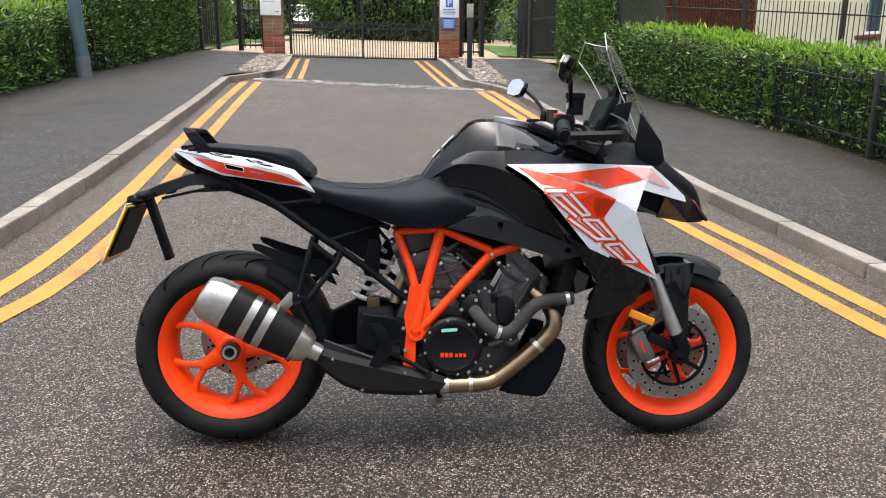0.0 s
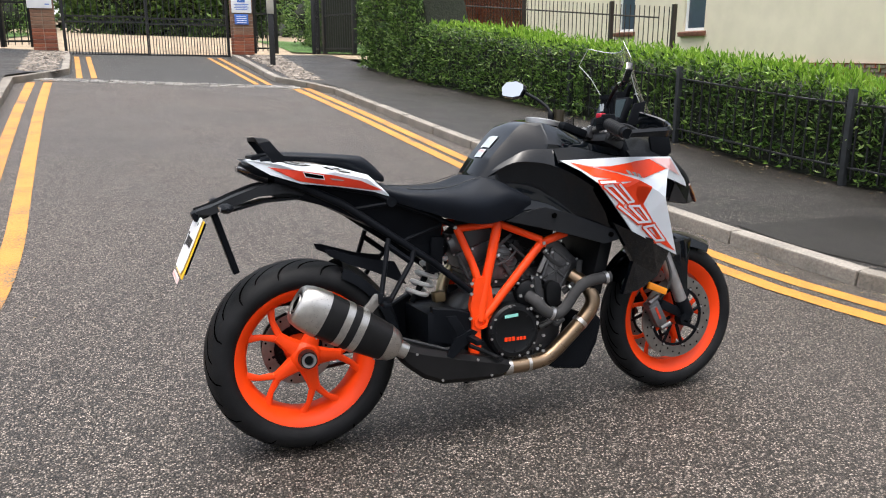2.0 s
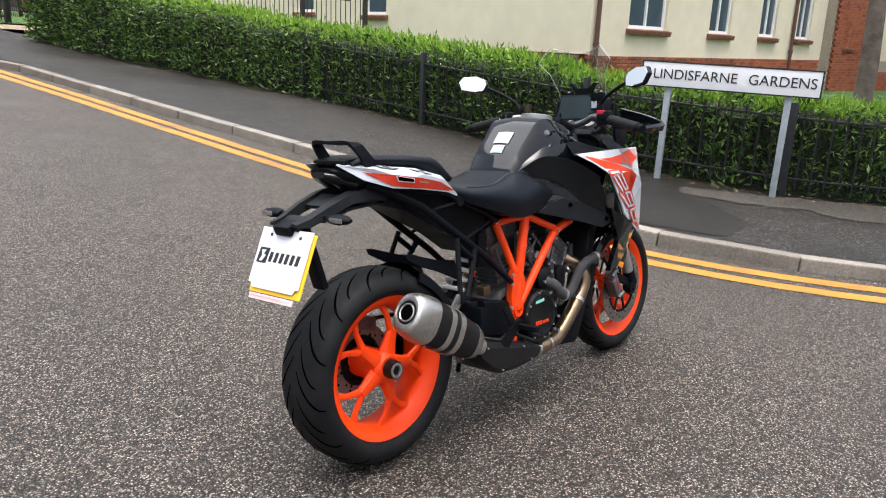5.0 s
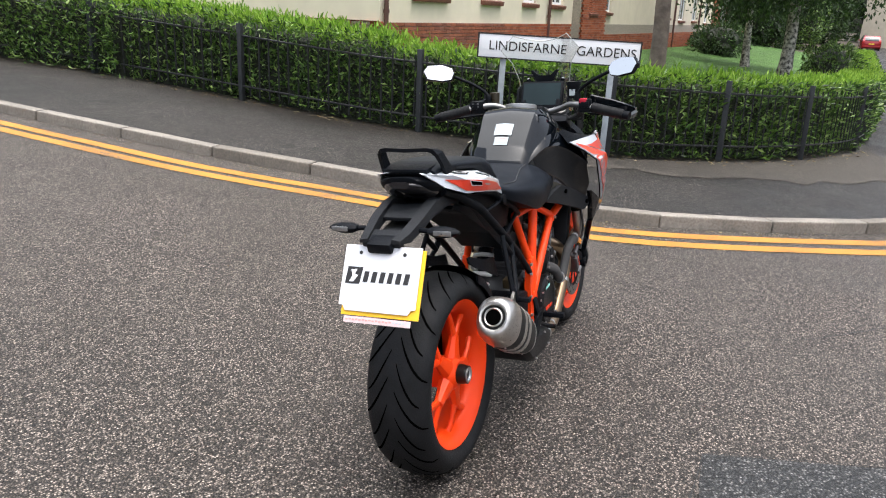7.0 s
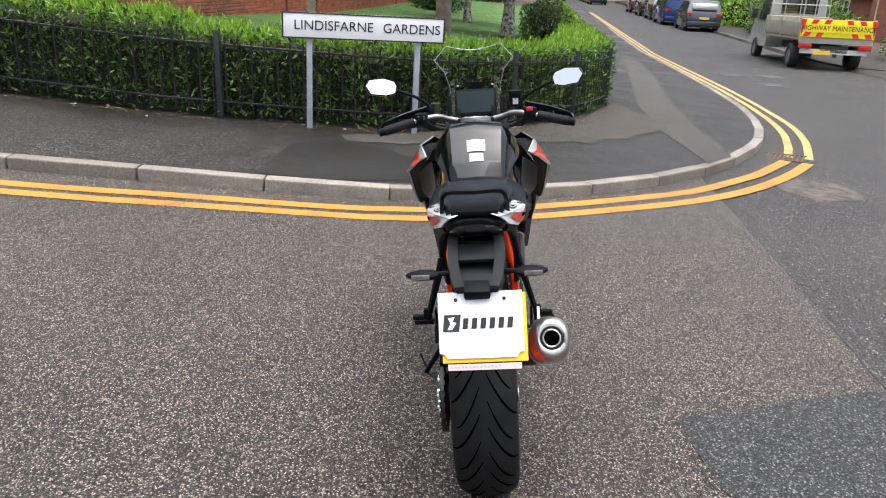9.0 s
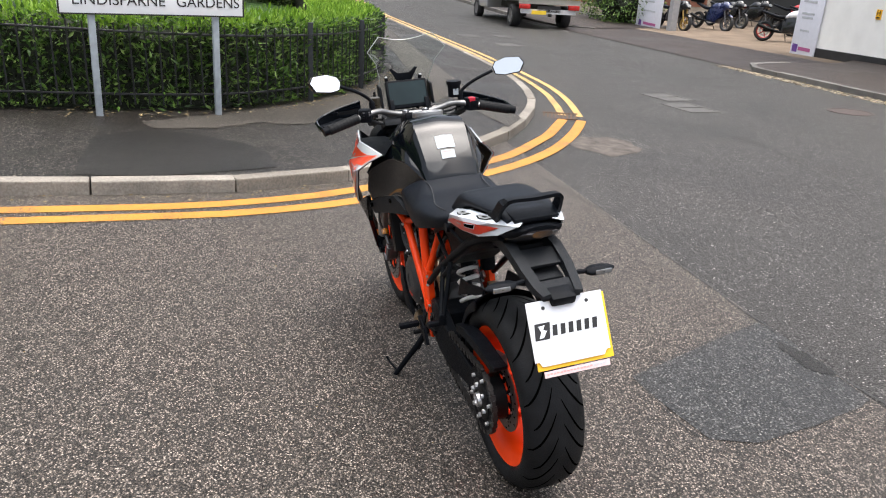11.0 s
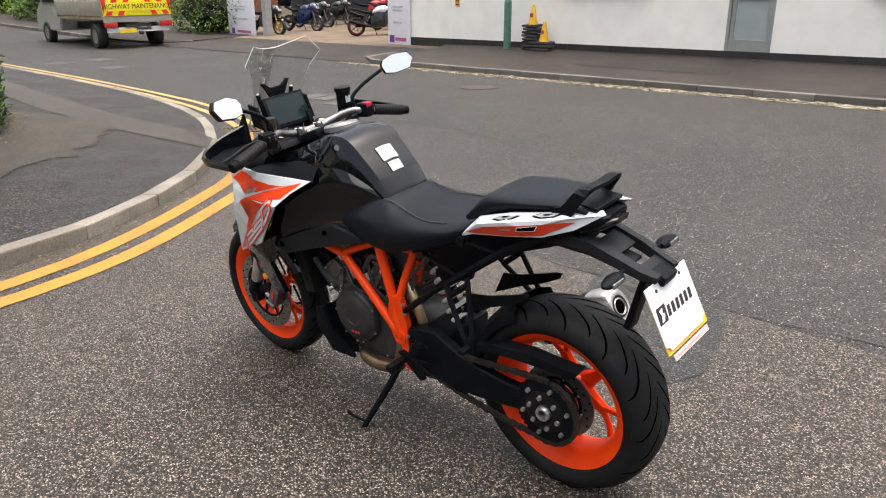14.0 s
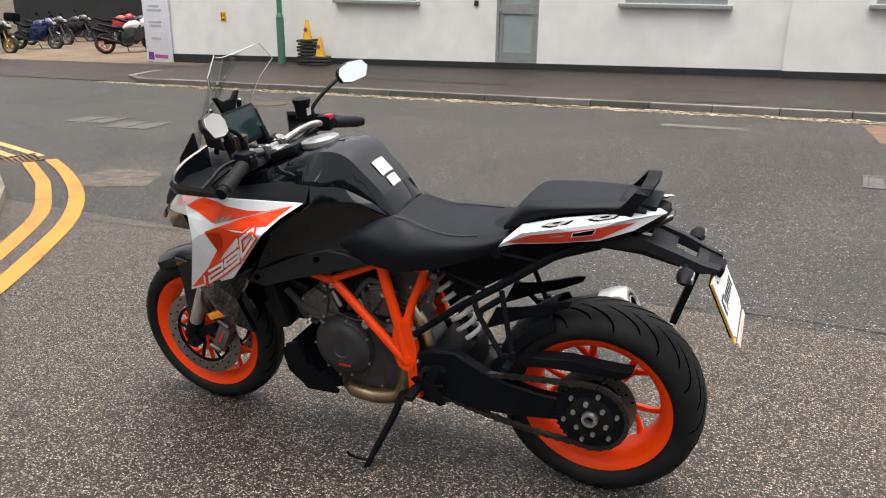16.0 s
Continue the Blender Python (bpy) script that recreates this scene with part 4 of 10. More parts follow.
def cobbles(name, quad, n, label):
    root = tagged(new(name), label, "cobbles", "", "stuff")
    a, b, c, d = [Vector(q) for q in quad]
    bed = [(q[0], q[1], G(*q) + 0.09) for q in quad]
    o = np_ob("bed", bed, [(0, 1, 2, 3)], EARTH)
    o.parent = root
    bm = bmesh.new()
    for _ in range(n):
        s, t = rng.uniform(0.04, 0.96, 2)
        q = (a * (1 - s) + b * s) * (1 - t) + (d * (1 - s) + c * s) * t
        sz = rng.uniform(0.036, 0.075)
        m = pose(q.x, q.y, G(q.x, q.y) + 0.095, rng.uniform(-25, 25), rng.uniform(-25, 25), rng.uniform(0, 180)) @ Matrix.Diagonal((sz, sz * rng.uniform(0.5, 0.8), sz * 0.5, 1))
        bmesh.ops.create_icosphere(bm, subdivisions=1, radius=1, matrix=m)
    part("stones", bm, COBBLE, root)
    return root


cobbles("cobbles_west", [(-3.55, 13.75), (-2.95, 14.05), (-3.3, 18.1), (-4.0, 18.1)], 620, "loose rounded cobbles in an island by the gate")
cobbles("cobbles_east", [(0.75, 13.45), (1.25, 13.25), (1.1, 18.6), (0.25, 18.5)], 700, "loose rounded cobbles in an island by the gate")

# notices
SIGN_WHITE = mat("white_sign_sheet", (0.78, 0.80, 0.82), 0.4, vary=0.04, scale=6)
INK_BLUE = mat("blue_print", (0.05, 0.16, 0.55), 0.5)
INK_GREY = mat("grey_print", (0.45, 0.47, 0.5), 0.6)
INK_BLACK = mat("black_print", (0.015, 0.015, 0.016), 0.5)


def lettering(body, size, m, material, parent, align="CENTER", thick=0.0015, sx=1.0):
    cu = bpy.data.curves.new("lettering", "FONT")
    cu.body, cu.size, cu.align_x, cu.align_y, cu.extrude = body, size, align, "CENTER", thick
    tmp = bpy.data.objects.new("tmp", cu)
    me = bpy.data.meshes.new_from_object(tmp)
    bpy.data.objects.remove(tmp)
    me.materials.append(material)
    ob = new("lettering", me)
    ob.parent = parent
    ob.matrix_basis = m @ Matrix.Diagonal((sx, 1, 1, 1))
    return ob


FACE = pose(0, 0, 0, 90, 0, 0)  # upright, facing -y
w = thing("notice_board", pose(PL[0], PL[1] - 0.25, G(*PL) + 0.12, 0, 0, 6), "white notice on the brick pillar, print too small to read", "sign")
part("board", bbox((0, 0, 1.13), (0.46, 0.012, 0.66), bevel=0.003), SIGN_WHITE, w)
for k in range(5):
    part("print_bar", bbox((-0.03, -0.008, 1.38 - 0.07 * k), (0.3 - 0.03 * (k % 3), 0.003, 0.018)), INK_GREY, w, smooth=False)
part("print_bar", bbox((0.14, -0.008, 0.88), (0.08, 0.003, 0.02)), INK_BLUE, w, smooth=False)
w = thing("parking_sign", pose(PR[0], PR[1] - 0.25, G(*PR) + 0.08, 0, 0, 6), "white sign with a blue parking mark", "sign")
part("board", bbox((0, 0, 1.22), (0.44, 0.012, 0.62), bevel=0.003), SIGN_WHITE, w)
part("blue_square", bbox((0, -0.008, 1.23), (0.17, 0.004, 0.19), bevel=0.001), INK_BLUE, w)
lettering("P", 0.2, pose(0, -0.012, 1.23) @ FACE, SIGN_WHITE, w)
for k in range(4):
    part("print_bar", bbox((0, -0.008, 1.09 - 0.035 * k), (0.32 - 0.06 * (k % 2), 0.003, 0.014)), INK_BLUE, w, smooth=False)
w = thing("blue_notice", pose(PR[0], PR[1] - 0.25, G(*PR) + 0.08, 0, 0, 6), "small blue notice with white print on the pillar", "sign")
part("board", bbox((-0.01, 0, 0.77), (0.30, 0.012, 0.22), bevel=0.003), INK_BLUE, w)
for k in range(4):
    part("print_bar", bbox((-0.01, -0.008, 0.835 - 0.045 * k), (0.22, 0.003, 0.014)), SIGN_WHITE, w, smooth=False)
w = thing("keypad_post", pose(0.65, 16.0, G(0.65, 16.0) + 0.09, 0, 0, 0), "dark steel entry keypad post with a grey box", "post")
part("post", bbox((0, 0, 0.5), (0.10, 0.10, 1.0), bevel=0.006), BLACK_PAINT, w)
part("keypad_box", bbox((0, -0.01, 1.13), (0.13, 0.12, 0.26), bevel=0.008), mat("beige_grey_box", (0.30, 0.29, 0.25), 0.6), w)
w = thing("lamp_post", pose(-5.46, 12.3, G(-5.46, 12.3) + 0.11, 0, -2.5, 0), "blue-grey painted steel lamp column by the hedge", "lamp post")
part("base_column", cyl(bmesh.new(), (0, 0, -0.05), (0, 0, 0.32), 0.115, 20), mat("grey_column_base", (0.10, 0.12, 0.13), 0.5), w)
part("column", cyl(bmesh.new(), (0, 0, 0.32), (0, 0, 4.5), 0.105, 20, 0.075), mat("blue_grey_column", (0.055, 0.105, 0.125), 0.45), w)

# ---- the street name sign ----
SIGN = thing("street_name_sign", pose(4.65, 4.0, G(4.65, 4.0) + 0.11, 0, 0.9, math.degrees(math.atan2(-1.502, 0.502))), "white street name plate with black border on two grey posts", "street sign")
part("board", bbox((0, 0, 1.0), (1.55, 0.022, 0.235), bevel=0.004), SIGN_WHITE, SIGN)
SB = bmesh.new()
for s in (-1, 1):
    box(SB, (0, -0.013, 1.0 + s * 0.112), (1.55, 0.004, 0.012))
    box(SB, (s * 0.768, -0.013, 1.0), (0.014, 0.004, 0.212))
part("border", SB, INK_BLACK, SIGN, smooth=False)
lettering("LINDISFARNE", 0.125, pose(-0.293, -0.014, 1.0) @ FACE, INK_BLACK, SIGN)
lettering("GARDENS", 0.125, pose(0.452, -0.014, 1.0) @ FACE, INK_BLACK, SIGN)
GALV = mat("galvanised_grey_post", (0.33, 0.37, 0.40), 0.55, 0.3, vary=0.15, scale=15)
for x in (-0.52, 0.52):
    part("post", bbox((x, 0.03, 0.44), (0.055, 0.05, 1.08), bevel=0.004), GALV, SIGN)


# dead leaves and grit at the hedge's foot and along the kerbs
LITTER = island_mat("dry_leaf_litter", [(0.0, (0.10, 0.065, 0.03)), (0.5, (0.24, 0.18, 0.09)), (1.0, (0.42, 0.36, 0.22))], 0.85, 0.2)


def litter(name, line, off, spread, h, per_m, size, label):
    """Small curled leaves scattered along a line in plan."""
    p = line_pts(line, 0.25)
    q = offset_line(p, off)
    v, f = [], []
    for (x, y) in q:
        for _ in range(rng.poisson(per_m * 0.25 * rng.uniform(0.2, 1.9))):
            px_, py_ = x + rng.normal(0, spread) + rng.uniform(-0.12, 0.12), y + rng.normal(0, spread) + rng.uniform(-0.12, 0.12)
            a, ln = rng.uniform(0, 6.28), size * rng.uniform(0.4, 1.3)
            dx, dy, wx, wy = ln * math.cos(a), ln * math.sin(a), -ln * 0.4 * math.sin(a), ln * 0.4 * math.cos(a)
            z = G(px_, py_) + h + 0.003
            n = len(v)
            v += [(px_, py_, z), (px_ + dx * 0.5 + wx, py_ + dy * 0.5 + wy, z + ln * 0.18), (px_ + dx, py_ + dy, z + 0.002), (px_ + dx * 0.5 - wx, py_ + dy * 0.5 - wy, z + ln * 0.12)]
            f.append((n, n + 1, n + 2, n + 3))
    return tagged(np_ob(name, v, f, LITTER), label, "leaf litter", "", "stuff")


litter("leaf_litter_hedge", FENCE_EAST[1:11], -0.06, 0.08, 0.122, 28, 0.04, "dry tan leaves along the foot of the hedge")
litter("leaf_litter_kerb", KERB_EAST[2:15], -0.05, 0.035, 0.006, 22, 0.022, "small dry leaves and grit along the kerb")
litter("leaf_litter_west", KERB_WEST[3:9], 0.05, 0.035, 0.006, 20, 0.022, "small dry leaves and grit along the kerb")
litter("leaf_litter_south", KERB_SOUTH[2:7], 0.07, 0.05, 0.006, 30, 0.035, "pale grit and leaves in the far gutter")
litter("road_specks", [(-1.8, 7.0), (-0.4, 4.6), (0.8, 2.6), (2.0, 1.6)], 0.0, 1.1, 0.004, 6, 0.012, "tiny scattered pale specks on the road")

# ---- apartment building ----
RENDER_CREAM = mat("cream_render", (0.68, 0.61, 0.48), 0.9, vary=0.05, scale=0.8, bump=0.002, bump_scale=90, fine=(3, 0.06), world_space=True)
PVC = mat("white_window_frame", (0.78, 0.79, 0.8), 0.35, vary=0.03)
SILL = mat("red_tile_sill", (0.17, 0.065, 0.042), 0.75, vary=0.25, scale=10, bump=0.002)
PIPE = mat("brown_rainwater_pipe", (0.10, 0.045, 0.035), 0.5, vary=0.15)
DARK_ROOM = mat("dim_interior", (0.05, 0.055, 0.06), 0.9, vary=0.3, scale=2)
PANE = mat("window_pane", (0.06, 0.085, 0.11), 0.04, 0.0, vary=0.15, scale=1.5, spec=0.8, rough_vary=0.02)

AX, AY = 10.25, 9.55          # the corner near the sign
BASE_TOP = 1.08               # top of the brick plinth


def brick_field(name, u0, u1, z0, z1, place, ang, parent, max_parts=300, near=None):
    """Bricks in stretcher bond on a wall: the nearest as parts, the rest joined as stuff."""
    rest_v, rest_f, made = [], [], 0
    cube = [(-1, -1, -1), (1, -1, -1), (1, 1, -1), (-1, 1, -1), (-1, -1, 1), (1, -1, 1), (1, 1, 1), (-1, 1, 1)]
    fs = [(0, 1, 5, 4), (1, 2, 6, 5), (3, 0, 4, 7), (4, 5, 6, 7), (0, 3, 2, 1)]
    rows = int((z1 - z0) / 0.075)
    for r in range(rows):
        k = 0
        u = u0 + (0.1125 if r % 2 else 0.0)
        z = z1 - 0.0375 - r * 0.075
        while u + 0.215 <= u1 + 0.01:
            c = place(u + 0.1075, z)
            if made < max_parts and near and near[0] <= u <= near[1]:
                ob = new("brick", brick_me)
                ob.parent = parent
                ob.matrix_basis = pose(*c, 0, 0, ang + rng.uniform(-0.3, 0.3))
                made += 1
            else:
                m = pose(*c, 0, 0, ang)
                i = len(rest_v)
                rest_v += [tuple(m @ Vector((x * 0.1075, y * 0.05, zz * 0.0325))) for x, y, zz in cube]
                rest_f += [tuple(i + a for a in f) for f in fs]
            u += 0.225
    if rest_v:
        ob = np_ob(name, rest_v, rest_f, BRICK_ISLAND)
        ob.parent = parent
        ob["kind"] = "stuff"


BRICK_ISLAND = island_mat("red_brickwork", [(0.0, (0.20, 0.060, 0.032)), (0.35, (0.30, 0.085, 0.040)), (0.7, (0.36, 0.115, 0.055)), (1.0, (0.27, 0.10, 0.07))], 0.85, 0.3)


def window(root, m, w, h, cols=2, label=""):
    """A framed window let into a wall; m stands at the middle of its foot, facing -y."""
    win = new("window")
    win.parent = root
    win.matrix_basis = m
    fr = bmesh.new()
    for s in (-1, 1):
        box(fr, (s * (w / 2 - 0.03), 0.03, h / 2), (0.06, 0.07, h))
    for z in (0.03, h - 0.03):
        box(fr, (0, 0.03, z), (w - 0.12, 0.07, 0.06))
    for c in range(1, cols):
        box(fr, (-w / 2 + w * c / cols, 0.03, h / 2), (0.05, 0.065, h - 0.12))
    part("window_frame", fr, PVC, win, smooth=False)
    for c in range(cols):
        x = -w / 2 + w * (c + 0.5) / cols
        part("pane", bbox((x, 0.035, h / 2), (w / cols - 0.09, 0.012, h - 0.13)), PANE, win, smooth=False)
    part("window_sill", bbox((0, -0.05, -0.06), (w + 0.16, 0.22, 0.10), pose(0, 0, 0, 12, 0, 0), 0.006), SILL, win)
    return win


def wall_with_holes(bm, u0, u1, z0, z1, holes, place):
    """A wall as a grid of faces with the openings left out; 0.3 m thick."""
    us = sorted({u0, u1, *[h[0] for h in holes], *[h[1] for h in holes]})
    zs = sorted({z0, z1, *[h[2] for h in holes], *[h[3] for h in holes]})
    for a, b in zip(us, us[1:]):
        for c, d in zip(zs, zs[1:]):
            uc, zc = (a + b) / 2, (c + d) / 2
            if any(h[0] < uc < h[1] and h[2] < zc < h[3] for h in holes):
                continue
            q = [bm.verts.new(place(u, z, 0)) for u, z in ((a, c), (b, c), (b, d), (a, d))]
            bm.faces.new(q)
    for h in holes:
        ring = [(h[0], h[2]), (h[1], h[2]), (h[1], h[3]), (h[0], h[3])]
        for (ua, za), (ub, zb) in zip(ring, ring[1:] + ring[:1]):
            bm.faces.new([bm.verts.new(place(*q)) for q in ((ua, za, 0), (ub, zb, 0), (ub, zb, 0.16), (ua, za, 0.16))])
        bm.faces.new([bm.verts.new(place(u, z, 0.16)) for u, z in ring])
    return bm


apt = tagged(new("apartment_building"), "cream rendered apartment building with red brick plinth and bays", "building")
ROOF_Z = 8.2
south_wins = [(11.5, 12.9, 1.62, 2.85, 2), (14.75, 15.75, 1.62, 2.85, 2), (17.3, 18.2, 1.62, 2.85, 2), (19.5, 20.4, 1.62, 2.85, 2), (22.2, 22.9, 1.45, 2.7, 1), (24.3, 25.5, 1.5, 2.8, 2), (33.9, 35.1, 1.4, 2.7, 2), (37.2, 38.4, 1.3, 2.6, 2), (40.5, 41.6, 1.3, 2.6, 2), (44, 45, 1.2, 2.5, 2)]
south_wins += [(a, b, c + 2.8, d + 2.8, n) for a, b, c, d, n in south_wins]
west_wins = [(5.95, 6.75, 1.78, 2.95, 1), (8.95, 9.75, 1.83, 3.0, 1), (20, 21, 1.9, 3.1, 2)]
west_wins += [(a, b, c + 2.8, d + 2.8, n) for a, b, c, d, n in west_wins]
bm = bmesh.new()
ps = lambda u, z, d: Vector((u, AY + d, z))
pw = lambda u, z, d: Vector((AX + d, AY + u, z))
wall_with_holes(bm, AX, 21.35, BASE_TOP, ROOF_Z, [w[:4] for w in south_wins if w[1] < 21], ps)
wall_with_holes(bm, 24.0, 46.5, 0.75, ROOF_Z, [w[:4] for w in south_wins if w[0] > 24], ps)
wall_with_holes(bm, 0, 16.2, BASE_TOP + 0.02, ROOF_Z, [w[:4] for w in west_wins if w[0] < 16], pw)
bmesh.ops.remove_doubles(bm, verts=bm.verts, dist=0.0005)
part("rendered_wall", bm, RENDER_CREAM, apt, smooth=False)
bm = wall_with_holes(bmesh.new(), 21.35, 24.0, -1, ROOF_Z, [w[:4] for w in south_wins if 21.35 < w[0] < 24], lambda u, z, d: Vector((u, AY - 0.25 + d, z)))
for u in (21.35, 24.0):
    bm.faces.new([bm.verts.new((u, y, z)) for y, z in ((AY - 0.25, -1), (AY + 0.02, -1), (AY + 0.02, ROOF_Z), (AY - 0.25, ROOF_Z))])
bmesh.ops.remove_doubles(bm, verts=bm.verts, dist=0.0005)
part("brick_wall", bm, MORTAR, apt, smooth=False)
part("brick_wall", wall_with_holes(bmesh.new(), 46.5, 48.5, -1.5, ROOF_Z, [], ps), MORTAR, apt, smooth=False)
bm = wall_with_holes(bmesh.new(), 16.2, 34, -0.5, ROOF_Z, [w[:4] for w in west_wins if w[0] > 16], pw)
bmesh.ops.remove_doubles(bm, verts=bm.verts, dist=0.0005)
part("brick_wall", bm, MORTAR, apt, smooth=False)
bm = bmesh.new()
box(bm, ((AX + 47) / 2 + 0.05, AY + 0.12, (BASE_TOP - 1.6) / 2), (47 - AX, 0.3, BASE_TOP + 1.6))
box(bm, (AX + 0.12, AY + 17.1, 0.0), (0.3, 33.8, BASE_TOP * 2))
part("plinth_core", bm, MORTAR, apt, smooth=False)
bm = bmesh.new()
box(bm, ((AX + 48.5) / 2, AY + 17.15, ROOF_Z + 0.1), (48.9 - AX, 35.2, 0.2))
part("roof", bm, mat("roof_tiles", (0.13, 0.07, 0.05), 0.85), apt, smooth=False)
bm = bmesh.new()
box(bm, ((AX + 48.5) / 2 + 0.4, AY + 17.15, 3.5), (46.5 - AX, 33.5, 9.2))
part("inner_walls", bm, DARK_ROOM, apt, smooth=False)
brick_field("brickwork", AX - 0.05, 21.3, 0.05, BASE_TOP, lambda u, z: (u, AY - 0.005, z), 0, apt, 220, (10, 16))
brick_field("brickwork", 21.4, 24.0, 0.0, 4.0, lambda u, z: (u, AY - 0.26, z), 0, apt, 0)
brick_field("brickwork", 24.0, 46.5, -0.5, 0.74, lambda u, z: (u, AY - 0.005, z), 0, apt, 0)
brick_field("brickwork", 46.5, 48.4, -0.8, 3.2, lambda u, z: (u, AY - 0.01, z), 0, apt, 0)
brick_field("brickwork", -0.05, 16.2, 0.2, BASE_TOP + 0.02, lambda u, z: (AX - 0.005, AY + u, z), 90, apt, 0)
brick_field("brickwork", 16.2, 33.9, 0.6, 4.0, lambda u, z: (AX - 0.01, AY + u, z), 90, apt, 0)
for a, b, c, d, n in south_wins:
    window(apt, pose((a + b) / 2, AY + 0.06 - (0.25 if 21.3 < a < 24 else 0), c), b - a, d - c, n)
for a, b, c, d, n in west_wins:
    window(apt, pose(AX + 0.06, AY + (a + b) / 2, c, 0, 0, -90), b - a, d - c, n)
for x, y in ((AX + 0.13, AY - 0.07), (19.15, AY - 0.07), (36.0, AY - 0.07), (42.3, AY - 0.07)):
    pb = tube(bmesh.new(), [(x, y, -0.4), (x, y, ROOF_Z)], 0.045, 12)
    for z in (1.25, 3.3):
        tube(pb, [(x, y, z), (x, y, z + 0.07)], 0.058, 12)
    part("downpipe", pb, PIPE, apt)

# tall railing behind the hedge, before the western wall
tr = tagged(new("tall_railing"), "tall dark brown steel railing behind the hedge", "railing", "", "structure")
TRL = [(4.6, 27.5), (5.3, 22.7), (6.1, 19.2), (7.4, 16.1), (8.43, 14.0)]
BROWN_STEEL = mat("dark_brown_steel", (0.035, 0.026, 0.022), 0.5, 0.2)
tp = line_pts(TRL, 0.115, False)
bars = bmesh.new()
for i, (x, y) in enumerate(tp):
    z = G(x, y) + 0.05
    if i % 22 == 0 or i == len(tp) - 1:
        part("post", bbox((x, y, z + 0.75), (0.08, 0.08, 1.75)), BROWN_STEEL, tr)
    else:
        box(bars, (x, y, z + 0.75), (0.014, 0.014, 1.65))
part("bar", bars, BROWN_STEEL, tr, smooth=False)["kind"] = "stuff"
for hh in (0.15, 1.35):
    part("rail", tube(bmesh.new(), [(x, y, G(x, y) + 0.05 + hh) for x, y in tp[::4]], 0.016, 6), BROWN_STEEL, tr)

# ---- white building over the main road ----
WHITE_WALL = mat("white_painted_render", (0.86, 0.85, 0.82), 0.85, vary=0.05, scale=0.7, bump=0.002, bump_scale=70, fine=(2.2, 0.07), world_space=True)
PLINTH = mat("black_bitumen_plinth", (0.022, 0.022, 0.023), 0.6, vary=0.3, scale=5, world_space=True)
GREY_FRAME = mat("grey_aluminium", (0.33, 0.36, 0.36), 0.4, 0.4, vary=0.06)
FROST = mat("frosted_grey_glass", (0.30, 0.35, 0.35), 0.25, vary=0.08, scale=3)
WY = -11.0
wb = tagged(new("white_building"), "long white rendered workshop building with black plinth and grey door", "building")
pv = lambda u, z, d: Vector((u, WY - d, z))
pitch = lambda x: -0.0287 * min(max(x, -12), 70) - 0.184 + 0.21
wins = [(7.52, 9.55, 1.20, 2.46), (1.01, 2.90, 1.255, 2.5), (-3.6, -1.38, 1.32, 2.6)]
DOOR = (4.65, 5.59, -0.015, 2.1)
WEST = lambda u, z, d: Vector((u, WY + 0.14 - d, z))
bm = wall_with_holes(bmesh.new(), -0.08, 15.15, -0.55, 4.6, wins[:2] + [DOOR], pv)
bmesh.ops.remove_doubles(bm, verts=bm.verts, dist=0.0005)
part("wall", bm, WHITE_WALL, wb, smooth=False)
bm = wall_with_holes(bmesh.new(), -60, -0.08, -0.35, 4.6, [wins[2]], WEST)
bm.faces.new([bm.verts.new(Vector((-0.08, WY + 0.14 * s, z))) for s, z in ((0, -0.35), (1, -0.35), (1, 4.6), (0, 4.6))])
bmesh.ops.remove_doubles(bm, verts=bm.verts, dist=0.0005)
part("wall", bm, WHITE_WALL, wb, smooth=False)
part("wall", wall_with_holes(bmesh.new(), 0, 22, -0.9, 4.6, [], lambda u, z, d: Vector((15.15 - d, WY - u, z))), WHITE_WALL, wb, smooth=False)
part("roof", bbox((-22, WY - 8, 4.65), (75, 16.6, 0.15)), mat("grey_roof_felt", (0.1, 0.1, 0.1), 0.9), wb, smooth=False)
for u0, u1, off in ((-60, -0.08, 0.16), (-0.08, 15.17, 0.02)):
    n = 24
    pbm = bmesh.new()
    rows = []
    for k in range(n + 1):
        u = u0 + (u1 - u0) * k / n
        z = pitch(u)
        rows.append([pbm.verts.new((u, WY + off, zz)) for zz in (z - 0.15, z + 0.12)] + [pbm.verts.new((u, WY - 0.01, z + 0.125))])
    for a, b in zip(rows, rows[1:]):
        for i in range(2):
            pbm.faces.new((a[i], b[i], b[i + 1], a[i + 1]))
    part("plinth", pbm, PLINTH, wb, smooth=False)
for (u0, u1, z0, z1), cols in zip(wins, (2, 2, 2)):
    off = 0.14 if u0 < -0.1 else 0
    win = new("window")
    win.parent = wb
    win.matrix_basis = pose((u0 + u1) / 2, WY + off, z0)
    w, h = u1 - u0, z1 - z0
    fr = bmesh.new()
    for s in (-1, 0, 1):
        box(fr, (s * (w / 2 - 0.035), -0.06, h / 2), (0.07, 0.06, h))
    for z in (0.04, h - 0.04):
        box(fr, (0, -0.06, z), (w, 0.062, 0.08))
    part("window_frame", fr, GREY_FRAME, win, smooth=False)
    for s in (-1, 1):
        part("pane", bbox((s * w / 4, -0.07, h / 2), (w / 2 - 0.11, 0.012, h - 0.16)), FROST if u0 > 3 else PANE, win, smooth=False)
    part("window_sill", bbox((0, 0.04, -0.05), (w + 0.2, 0.2, 0.07), bevel=0.006), GREY_FRAME, win)
dr = new("door")
dr.parent = wb
dr.matrix_basis = pose((DOOR[0] + DOOR[1]) / 2, WY, DOOR[2])
w, h = DOOR[1] - DOOR[0], DOOR[3] - DOOR[2]
fr = bmesh.new()
